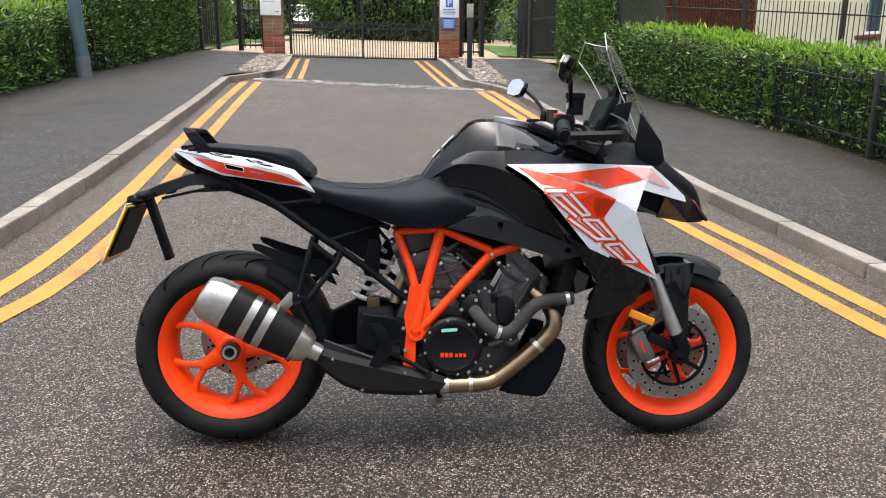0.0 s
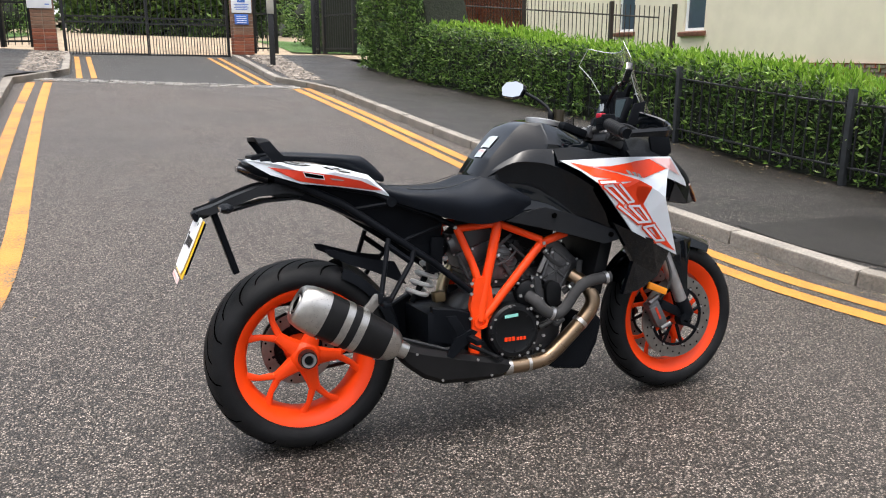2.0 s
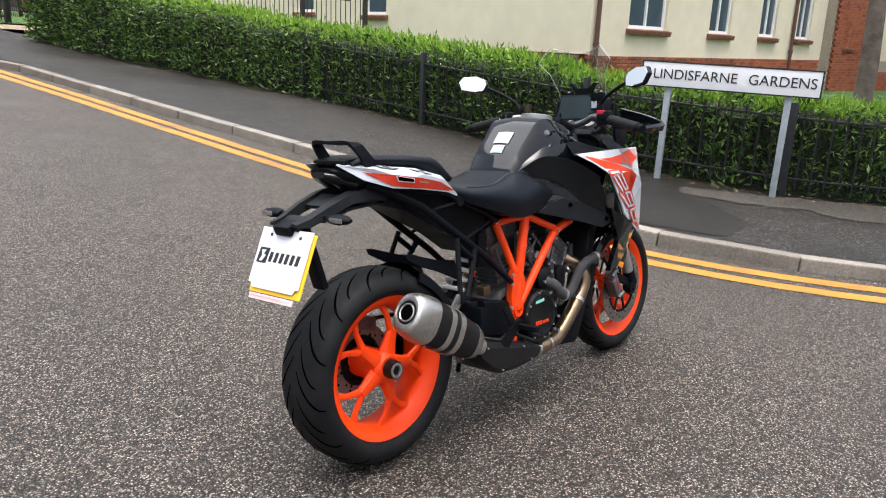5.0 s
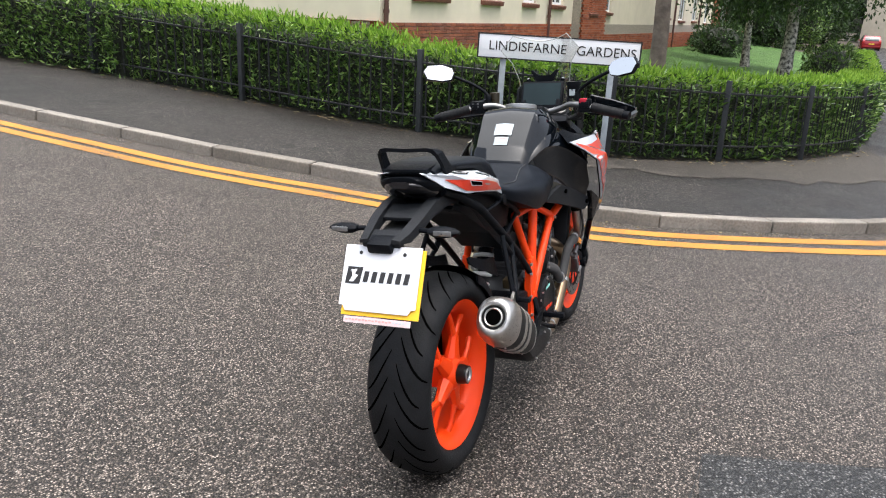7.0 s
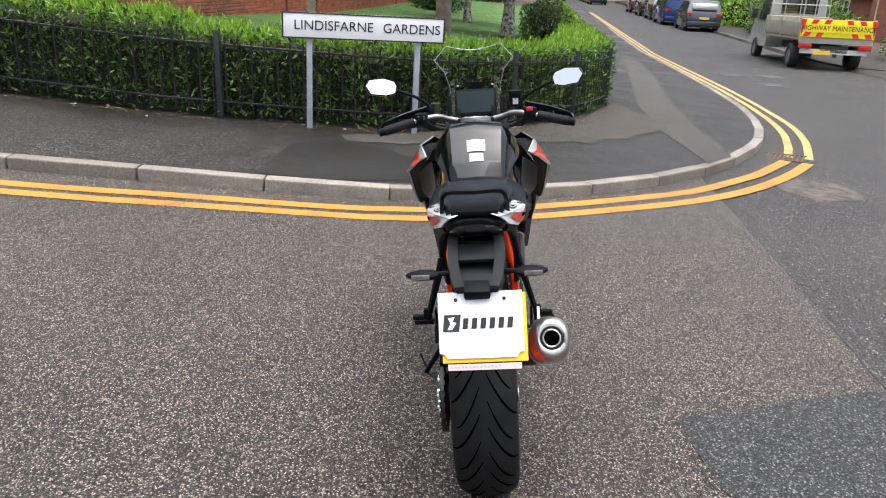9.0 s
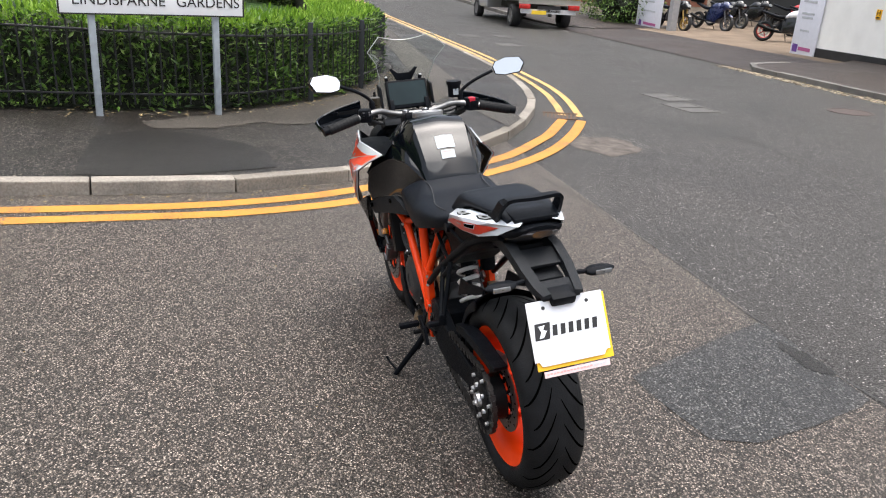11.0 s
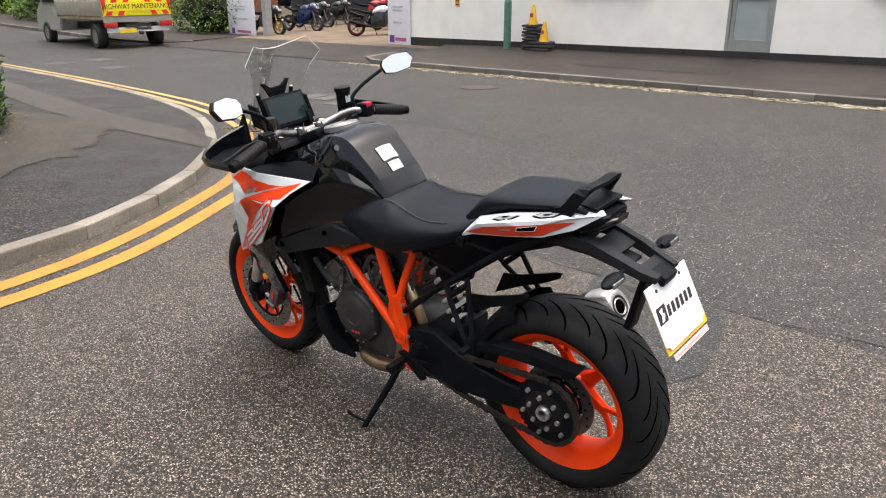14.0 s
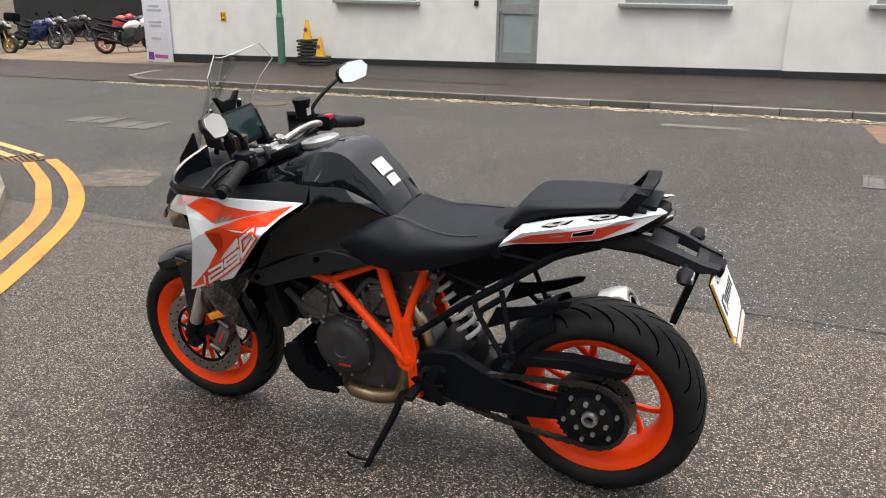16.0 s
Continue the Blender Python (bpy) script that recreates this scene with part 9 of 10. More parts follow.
for s in (-1, 1):
    ga, gz = Vector((0.999, s * 0.252, 1.028)), Vector((0.975, s * 0.375, 1.000))
    g_ = tube(bmesh.new(), [ga.lerp(gz, k / 27) for k in range(28)], [0.0185 if k % 3 == 0 else 0.0199 for k in range(28)], 16)
    bp("grip", g_, RUBBER, None, "black rubber grip")
    bp("bar_end", cyl(bmesh.new(), (0.975, s * 0.375, 1.000), (0.970, s * 0.398, 0.995), 0.0165, 16), BLACK_MATT)
    swb = bmesh.new()
    box(swb, (1.008, s * 0.222, 1.035), (0.05, 0.05, 0.052), pose(0, 0, 0, 0, 0, -s * 12), 0.01)
    box(swb, (0.985, s * 0.225, 1.04), (0.012, 0.03, 0.022), bevel=0.003)
    sg = bp("switchgear", swb, BLACK_MATT)
    if s < 0:
        part("kill_switch", bbox((0.992, s * 0.218, 1.055), (0.025, 0.026, 0.018), bevel=0.004), mat("red_switch", (0.45, 0.01, 0.03), 0.4), sg, "red kill switch")
    else:
        for i in range(4):
            part("button", bbox((0.981, s * 0.222 + 0.011 * (i % 2 - 0.5) * 2, 1.04 + 0.010 * (i // 2)), (0.004, 0.008, 0.007), bevel=0.001), ENGINE_LIGHT, sg)
    bp("lever", tube(bmesh.new(), smooth_pts([(1.045, s * 0.20, 1.03), (1.065, s * 0.26, 1.022), (1.055, s * 0.33, 1.006), (1.045, s * 0.385, 0.997)], 4), 0.006, 8), ENGINE_DARK, None, "dark control lever")
    # hand guards
    guard = [((0.978, 0.398, 0.997), 0.010, 0.014), ((1.06, 0.404, 1.001), 0.010, 0.016), ((1.125, 0.398, 1.004), 0.011, 0.020), ((1.158, 0.364, 1.008), 0.018, 0.026), ((1.168, 0.30, 1.020), 0.026, 0.036), ((1.155, 0.215, 1.035), 0.034, 0.048)]
    path_ = smooth_pts([g_[0] for g_ in guard], 5)
    hb_ = bmesh.new()
    rings = []
    for k, (x, y, z) in enumerate(path_):
        i = min(int(k / 5), len(guard) - 2)
        f_ = k / 5 - i
        up = guard[i][1] + (guard[i + 1][1] - guard[i][1]) * f_
        dn = guard[i][2] + (guard[i + 1][2] - guard[i][2]) * f_
        rings.append([(x, s * y, z + up), (x + 0.006, s * (y + 0.005), z), (x, s * y, z - dn), (x - 0.006, s * (y - 0.005), z - dn), (x - 0.006, s * (y - 0.005), z + up - 0.002)])
    loft(hb_, rings)
    bp("hand_guard", hb_, BLACK_GLOSS, None, "black hand guard")
    tray = [(0.985, 0.392), (1.06, 0.398), (1.125, 0.390), (1.156, 0.355), (1.162, 0.30), (1.150, 0.215), (1.075, 0.215), (1.06, 0.33)]
    hb_ = bmesh.new()
    loft(hb_, [[(x, s * y, 0.985 + h_ + (0.0 if y > 0.3 else 0.012)) for x, y in tray] for h_ in (0, 0.006)])
    bp("hand_guard_tray", hb_, BLACK_MATT)
    # mirrors
    bp("mirror_stem", tube(bmesh.new(), smooth_pts([(1.035, s * 0.185, 1.045), (1.035, s * 0.19, 1.085), (1.02, s * 0.24, 1.125), (1.0, s * 0.315, 1.160)], 5), [0.0120] * 5 + [0.0066] * 11, 10), BLACK_MATT, None, "black mirror stem")
    mo = [(-0.066, 0.004), (-0.050, 0.030), (0.010, 0.038), (0.055, 0.026), (0.066, 0.006), (0.058, -0.024), (0.020, -0.034), (-0.045, -0.030)]
    mm = pose(0.975, s * 0.375, 1.175, 0, 0, 90) @ pose(0, 0, 0, 17 if s < 0 else 22, 0, 0) @ pose(0, 0, 0, 0, 0, -26 if s < 0 else 17) @ Matrix.Diagonal((-s, 1, 1, 1))
    mb_ = plate(bmesh.new(), mo, 0.018, mm, 0.005)
    mr = bp("mirror", mb_, BLACK_GLOSS, None, "black angular mirror")
    mg = plate(bmesh.new(), [(x * 0.93, z * 0.92) for x, z in mo], 0.002, mm @ Matrix.Translation((0, 0.0098, 0)))
    bp("mirror_glass", mg, MIRROR, mr, "mirror glass", smooth=False)
rv = bmesh.new()
lathe(rv, [(0, 0.0), (0, 0.024), (0.05, 0.026), (0.05, 0.03), (0.064, 0.03), (0.064, 0.0)], "Z", 20, (1.055, -0.165, 1.062), closed=False)
bp("brake_reservoir", rv, BLACK_MATT, None, "black brake fluid reservoir")
part("reservoir_label", bbox((1.031, -0.165, 1.085), (0.002, 0.022, 0.024)), STICKER, bike, "", smooth=False)
rv = bmesh.new()
lathe(rv, [(0, 0.0), (0, 0.018), (0.04, 0.02), (0.046, 0.02), (0.046, 0.0)], "Z", 18, (1.06, 0.165, 1.045), closed=False)
bp("clutch_reservoir", rv, mat("smoked_pot", (0.030, 0.024, 0.014), 0.3, vary=0.2), None, "small smoked fluid pot")
for s in (-1, 1):
    for k in range(2):
        bp("cable", tube(bmesh.new(), smooth_pts([(1.03, s * (0.19 - 0.02 * k), 1.03), (1.10, s * 0.17, 1.0 - 0.02 * k), (1.16, s * 0.11, 0.97), (1.16, s * 0.08, 0.90)], 5), 0.0045, 8), RUBBER_GREY)

# black fill plate, looms and brackets under the bars
# plate added to keep the space among the cables dark
cf = bmesh.new()
loft(cf, [[(x, -w, z), (x, w, z), (x, w, z - 0.02), (x, -w, z - 0.02)] for x, w, z in ((0.985, 0.095, 0.972), (1.06, 0.10, 0.958), (1.14, 0.115, 0.940), (1.24, 0.11, 0.940))])
bp("cockpit_floor", cf, BLACK_MATT, None, "matt black plate filling the space under the bars")
for s in (-1, 1):
    for k, (dx, dz) in enumerate(((0.0, 0.0), (0.018, -0.012), (-0.016, 0.010))):
        bp("loom", tube(bmesh.new(), smooth_pts([(1.02 + dx, s * 0.205, 1.015 + dz), (1.075 + dx, s * 0.185, 0.990 + dz), (1.10 + dx, s * 0.125, 0.978), (1.13 + dx, s * 0.05, 0.985 + dz), (1.17, s * 0.01, 1.0)], 5), 0.0048 + 0.001 * k, 8), RUBBER_GREY)
    bp("dash_bracket", bbox((1.165, s * 0.075, 1.015), (0.05, 0.018, 0.07), pose(0, 0, 0, 0, 20, 0), 0.004), BLACK_MATT)
    bp("fork_shroud", cyl(bmesh.new(), (1.118, s * 0.10, 0.985), (1.107, s * 0.10, 1.006), 0.033, 18), BLACK_MATT)

# grab rail, tail lamp, plate holder
gr_ = bmesh.new()
strap = []
for p, w, t in (((-0.020, 0.094, 0.927), (0.010, 0, 0.012), (0, 0.005, 0)), ((-0.060, 0.093, 0.935), (0.015, 0, 0.012), (0, 0.005, 0)), ((-0.078, 0.091, 0.960), (0.017, 0, 0.004), (0, 0.005, 0)), ((-0.098, 0.086, 0.985), (0.017, 0, 0.003), (0, 0.005, 0.002)), ((-0.106, 0.076, 0.994), (0.017, 0, -0.001), (0, 0.003, 0.005)), ((-0.108, 0.060, 0.996), (0.017, 0, -0.002), (0, 0, 0.005)), ((-0.110, 0.0, 0.994), (0.018, 0, -0.002), (0, 0, 0.005))):
    strap.append((Vector(p), Vector(w), Vector(t)))
flip = Matrix.Diagonal((1, -1, 1))
strap += [(flip @ p, w, Vector((t.x, -t.y, t.z))) for p, w, t in strap[-2::-1]]
loft(gr_, [[p + w + t, p + w - t, p - w - t, p - w + t] for p, w, t in strap])
bp("grab_rail", gr_, BLACK_MATT, None, "black passenger grab rail", smooth=False)
bp("rear_rack", bbox((-0.085, 0, 0.945), (0.10, 0.13, 0.014), pose(0, 0, 0, 0, -6, 0), 0.005), BLACK_MATT)
tl = shell([(-0.172, [(0, 0.918), (0.02, 0.917), (0.03, 0.912), (0.028, 0.905), (0.02, 0.90)]), (-0.135, [(0, 0.912), (0.05, 0.910), (0.066, 0.902), (0.06, 0.888), (0.04, 0.88)]), (-0.09, [(0, 0.90), (0.06, 0.895), (0.078, 0.888), (0.07, 0.87), (0.05, 0.86)])], 4, 3)
bp("tail_lamp", tl, SMOKE, None, "dark smoked tail lamp")
ph = bmesh.new()
for s in (-1, 1):
    loft(ph, [[(x, s * y0, zt), (x, s * y1, zt - 0.004), (x, s * y1, zb), (x, s * y0, zb)] for x, y0, y1, zt, zb in ((0.06, 0.042, 0.072, 0.860, 0.81), (-0.03, 0.046, 0.077, 0.873, 0.832), (-0.12, 0.050, 0.080, 0.860, 0.826), (-0.20, 0.049, 0.077, 0.831, 0.798), (-0.26, 0.042, 0.068, 0.804, 0.776), (-0.300, 0.034, 0.058, 0.792, 0.780))])
box(ph, (-0.150, 0, 0.832), (0.07, 0.10, 0.012), pose(0, 0, 0, 0, -22, 0), 0.003)
box(ph, (-0.265, 0, 0.785), (0.06, 0.11, 0.020), pose(0, 0, 0, 0, -18, 0), 0.004)
box(ph, (-0.02, 0, 0.83), (0.10, 0.12, 0.02), bevel=0.004)
loft(ph, [[(x, -0.05, z), (x, 0.05, z), (x, 0.05, z - 0.008), (x, -0.05, z - 0.008)] for x, z in ((0.10, 0.79), (0.0, 0.818), (-0.10, 0.812), (-0.20, 0.788))])
bp("plate_holder", ph, PANEL_GREY, None, "dark grey number plate holder")
pm = pose(-0.322, -0.006, 0.692, 0, 0, 0) @ pose(0, 0, 0, 0, 24, 0)   # x: outwards to the rear is -x
def on_plate(bm, mat_, name, label="", parent=None, smooth=False):
    bmesh.ops.transform(bm, matrix=pm, verts=bm.verts)
    return bp(name, bm, mat_, parent, label, smooth)
on_plate(bbox((0.012, -0.006, -0.004), (0.008, 0.19, 0.16), bevel=0.002), BLACK_MATT, "plate_backing")
numberplate = on_plate(bbox((0.006, -0.008, -0.008), (0.004, 0.222, 0.178), bevel=0.0015), PLATE_YELLOW, "number_plate", "yellow number plate behind a white dealer card")
on_plate(plate(bmesh.new(), [(-0.110, 0.086), (0.110, 0.086), (0.110, -0.072), (0.097, -0.072), (0.090, -0.086), (-0.090, -0.086), (-0.097, -0.072), (-0.110, -0.072)], 0.003, pose(-0.0, 0, 0, 0, 0, 90), 0.001), PLATE_WHITE, "dealer_card", "white card with a black mark and slanted letter bars", numberplate)
on_plate(bbox((0.0, -0.006, -0.108), (0.003, 0.19, 0.016)), mat("pale_pink_strip", (0.66, 0.48, 0.49), 0.5, vary=0.1, scale=60), "dealer_strip", "pale strip with print too small to read", numberplate)
for k in range(18):
    on_plate(bbox((-0.002, 0.080 - 0.0096 * k, -0.108 + 0.001 * (k % 2)), (0.001, 0.0068, 0.0042)), PINK if k < 14 else PRINT_GREY, "print_bar", "", numberplate)
on_plate(plate(bmesh.new(), [(-0.020, 0.024), (0.024, 0.024), (0.018, -0.020), (-0.024, -0.020)], 0.001, Matrix.Translation((-0.0022, 0.075, 0.004)) @ pose(0, 0, 0, 0, 0, -90)), INK_BLACK, "logo_square", "", numberplate)
on_plate(plate(bmesh.new(), [(-0.010, 0.016), (0.008, 0.018), (0.002, 0.006), (0.012, 0.002), (0.0, -0.015), (-0.012, -0.015), (-0.004, 0.0)], 0.001, Matrix.Translation((-0.0030, 0.075, 0.004)) @ pose(0, 0, 0, 0, 0, -90)), PLATE_WHITE, "logo_mark", "", numberplate)
for k in range(6):
    y = 0.040 - 0.0232 * k
    on_plate(plate(bmesh.new(), [(-0.0045, 0.015), (0.0090, 0.015), (0.0052, -0.013), (-0.0083, -0.013)], 0.001, Matrix.Translation((-0.0022, y, 0.003)) @ pose(0, 0, 0, 0, 0, -90)), INK_BLACK, "letter_bar", "", numberplate)
for y in (0.063, -0.063):
    on_plate(cyl(bmesh.new(), (-0.003, y, 0.066), (0.0, y, 0.066), 0.005, 12), INK_BLACK, "plate_screw", "", numberplate)
bp("plate_stay", bbox((-0.220, -0.010, 0.690), (0.020, 0.05, 0.21), pose(0, 0, 0, 0, -17, 0), 0.004), BLACK_MATT)
bp("plate_lamp", bbox((-0.285, 0, 0.775), (0.05, 0.07, 0.03), pose(0, 0, 0, 0, -20, 0), 0.008), BLACK_MATT)
for s in (-1, 1):
    ind = bmesh.new()
    tube(ind, [(-0.215, s * 0.075, 0.80), (-0.222, s * 0.11, 0.800)], 0.007, 8)
    rings = []
    for y, r in ((0.105, 0.008), (0.12, 0.014), (0.15, 0.015), (0.175, 0.011), (0.19, 0.004)):
        rings.append([(-0.224 + r * 1.5 * math.cos(a), s * y, 0.80 + r * math.sin(a)) for a in [2 * math.pi * k / 10 for k in range(10)]])
    loft(ind, rings)
    io = bp("indicator", ind, BLACK_MATT, None, "black indicator with clear lens")
    part("lens", bbox((-0.243, s * 0.150, 0.80), (0.006, 0.05, 0.014), bevel=0.003), CLEAR_LENS, io)
# pad under the seat and rear inner guard
bp("inner_mudguard", plate(bmesh.new(), [(0.42, 0.60), (0.30, 0.68), (0.10, 0.78), (0.0, 0.815), (0.02, 0.83), (0.12, 0.80), (0.32, 0.71), (0.45, 0.64)], 0.15, None, 0.004), BLACK_MATT)

# ---- trees and shrubs ----
BARK = mat("grey_brown_bark", (0.13, 0.105, 0.085), 0.95, vary=0.4, scale=9, bump=0.01, bump_scale=35)
BIRCH_BARK = mat("birch_bark", (0.50, 0.47, 0.43), 0.9, vary=0.35, scale=4, bump=0.008, bump_scale=30, fine=(11, 0.92))


def tree(name, x, y, z, r, h, crown, material, bark, label, leaf=0.09, n=9000, lean=0.0, droop=0.0, low=None):
    """A tapered trunk with limbs, and leaves in clumps at the ends of the limbs. crown: (radius, height of the middle, half height)."""
    root = thing(name, pose(x, y, z), label, "tree")
    tb = bmesh.new()
    trunk = [Vector((lean * t * t + 0.05 * math.sin(5 * t + x), 0.04 * math.sin(7 * t + y), h * t)) for t in [k / 9 for k in range(10)]]
    tube(tb, trunk, [r * (1.25 if k == 0 else 1 - 0.075 * k) for k in range(10)], 12)
    part("trunk", tb, bark, root)
    rad, mid_h, half = crown
    clumps = []
    lb = bmesh.new()
    for k in range(26):
        a = k * 2.4 + rng.uniform(-0.3, 0.3)
        t = rng.uniform(0.45, 0.98)
        st = Vector((lean * t * t, 0, h * t))
        rr = rad * rng.uniform(0.45, 1.0)
        en = Vector((rr * math.cos(a), rr * math.sin(a), mid_h + half * rng.uniform(-0.9, 0.9)))
        m1 = st.lerp(en, 0.5) + Vector((0, 0, 0.35))
        tube(lb, smooth_pts([st, m1, en], 4), [0.05 * r / 0.15 * (1 - 0.085 * i) for i in range(9)], 6)
        clumps.append(en)
        clumps.append(m1 + Vector((rng.normal(0, 0.3), rng.normal(0, 0.3), 0.2)))
    part("limb", lb, bark, root)
    cl = np.array([list(c) for c in clumps])
    pick = rng.integers(0, len(cl), n)
    off = rng.normal(0, 1, (n, 3)) * np.array([0.42, 0.42, 0.30]) * rad / 2.2
    if droop:
        off[:, 2] -= np.abs(rng.normal(0, droop, n))
    pos = cl[pick] + off
    if low is not None:
        pos = pos[pos[:, 2] > low]
    nr = off[: len(pos)] + np.array([0, 0, -0.2 if droop else 0.2])
    nr /= np.linalg.norm(nr, axis=1)[:, None] + 1e-6
    leaf_cloud("crown", pos, nr, leaf, material, root, "loose crown of small leaves", -0.8 if droop else 0.2, 0.5)
    return root


def shrub(name, x, y, z, rx, ry, h, n, material, label, leaf=0.09, cat="shrub"):
    root = tagged(new(name), label, cat, "", "stuff")
    core = bmesh.new()
    bmesh.ops.create_icosphere(core, subdivisions=3, radius=1, matrix=pose(x, y, z + h * 0.45) @ Matrix.Diagonal((rx * 0.68, ry * 0.68, h * 0.44, 1)))
    for v in core.verts:
        v.co += Vector((rng.normal(0, 0.05), rng.normal(0, 0.05), rng.normal(0, 0.05))) * h
    # solid core, its near-black colour standing for shade inside the shrub
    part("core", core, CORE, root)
    d = rng.normal(0, 1, (n, 3))
    d[:, 2] = np.where(d[:, 2] < 0, d[:, 2] * 0.8, d[:, 2])
    d /= np.linalg.norm(d, axis=1)[:, None]
    rr = rng.uniform(0.82, 1.08, n) + 0.10 * np.sin(7 * d[:, 0] + 5 * d[:, 2]) + 0.08 * np.sin(11 * d[:, 1])
    pos = np.array([x, y, z + h * 0.42]) + d * rr[:, None] * np.array([rx, ry, h * 0.58])
    keep = pos[:, 2] > z
    leaf_cloud("leaves", pos[keep], d[keep], leaf, material, root, "", 0.3, 0.45)
    return root


tree("tree_by_sign", 6.6, 3.52, G(6.6, 3.5) + 0.15, 0.108, 5.5, (2.2, 5.2, 1.0), LEAF, BARK, "slender street tree with mottled grey bark behind the hedge", 0.11, 7000)
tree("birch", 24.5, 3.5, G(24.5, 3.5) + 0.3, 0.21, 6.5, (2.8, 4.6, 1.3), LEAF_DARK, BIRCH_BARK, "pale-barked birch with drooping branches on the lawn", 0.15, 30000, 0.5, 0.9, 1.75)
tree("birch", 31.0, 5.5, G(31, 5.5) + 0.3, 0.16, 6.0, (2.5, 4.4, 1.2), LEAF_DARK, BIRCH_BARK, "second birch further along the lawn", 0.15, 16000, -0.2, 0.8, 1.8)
tree("street_tree", 62, -10.5, G(62, -10), 0.2, 6, (3.0, 5.0, 2.0), LEAF, BARK, "leafy street tree beyond the parked cars", 0.25, 5000)
tree("street_tree", 80, -10.5, G(70, -10), 0.2, 6, (3.2, 5.0, 2.2), LEAF, BARK, "leafy street tree beyond the parked cars", 0.25, 5000)
shrub("lawn_shrub", 40.5, 8.6, G(40, 8) + 0.35, 1.6, 0.8, 1.0, 2500, LEAF_DARK, "dark clipped shrub before the building", 0.12)
shrub("lawn_shrub", 37.5, 7.5, G(37, 7.5) + 0.3, 2.6, 1.2, 1.5, 2500, LEAF_DARK, "dark clipped shrub before the building", 0.14)
shrub("hedge_bush", 26.5, 2.2, G(26, 2) + 0.2, 2.2, 0.9, 1.35, 3500, LEAF, "rounded bush at the hedge", 0.11)
shrub("roadside_bush", 40, -10.5, G(40, -10), 7, 1.4, 2.2, 6000, LEAF, "bright hedge behind the parked cars", 0.2)
shrub("roadside_bush", 56, -11, G(56, -11), 7, 1.6, 2.6, 5000, LEAF_TOP, "bright hedge behind the parked cars", 0.22)
shrub("yard_bush", 27.5, -11.5, G(27.5, -11.5) + 0.1, 2.4, 1.2, 1.9, 4000, LEAF, "green bush beside the yard", 0.12)
# behind the gate
GZ = G(-1.5, 26)
shrub("dark_evergreens", -2.8, 40.0, G(0, 40), 4.0, 2.2, 6.5, 17000, LEAF, "dense dark evergreen trees behind the forecourt", 0.26, "trees")
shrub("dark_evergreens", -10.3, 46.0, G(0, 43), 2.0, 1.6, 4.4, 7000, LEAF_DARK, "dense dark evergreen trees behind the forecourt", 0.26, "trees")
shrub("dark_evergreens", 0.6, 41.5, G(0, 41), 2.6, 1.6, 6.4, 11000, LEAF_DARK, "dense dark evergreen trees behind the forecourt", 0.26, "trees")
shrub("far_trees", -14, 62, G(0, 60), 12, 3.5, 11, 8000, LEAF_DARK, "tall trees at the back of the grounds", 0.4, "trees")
shrub("far_trees", 8.8, 50, G(0, 50), 8, 2.5, 8.5, 8000, LEAF, "tall trees at the back of the grounds", 0.32, "trees")
shrub("round_bush", -7.3, 29.5, G(0, 29), 1.7, 1.2, 1.7, 3500, LEAF, "rounded garden bush behind the gate", 0.1)
shrub("round_bush", -8.6, 22.5, GZ, 1.5, 1.5, 2.6, 3500, LEAF, "rounded garden bush behind the gate", 0.1)
shrub("round_bush", 3.5, 26.5, GZ, 1.4, 1.2, 1.9, 3500, LEAF, "rounded garden bush behind the gate", 0.1)
hedge("garden_hedge", [(2.9, 27), (2.65, 24.5), (2.4, 21.2)], +1, 1.0, 1.5, "clipped garden hedge past the footgate", 700, 0.08, 0.05)
hedge("garden_hedge_west", [(-5.9, 21.0), (-6.3, 24), (-6.9, 27)], +1, 1.0, 1.7, "clipped garden hedge past the footgate", 700, 0.08, 0.05)
grid_sheet("garden_lawn", [-14, -10, -7, -5.6], [19.5, 22, 26, 33], 0.05, GRASS, label="garden lawn behind the west footgate", cat="lawn")
grid_sheet("garden_lawn_east", [1.6, 3, 6, 10], [20.5, 24, 28, 33], 0.05, GRASS, label="garden lawn behind the east footgate", cat="lawn")

# ---- far street ----
FAR_CREAM = mat("far_cream_render", (0.50, 0.45, 0.36), 0.9, vary=0.08, scale=0.3, fine=(2, 0.1), world_space=True)
FAR_BRICK = mat("far_red_brick", (0.22, 0.085, 0.05), 0.9, vary=0.2, scale=3, fine=(20, 0.3), world_space=True)
FAR_BAND = mat("far_pale_balcony", (0.58, 0.56, 0.52), 0.8, vary=0.06, scale=0.6, world_space=True)
FAR_GLASS = mat("far_window_glass", (0.05, 0.06, 0.07), 0.1, vary=0.3, scale=0.5, world_space=True)


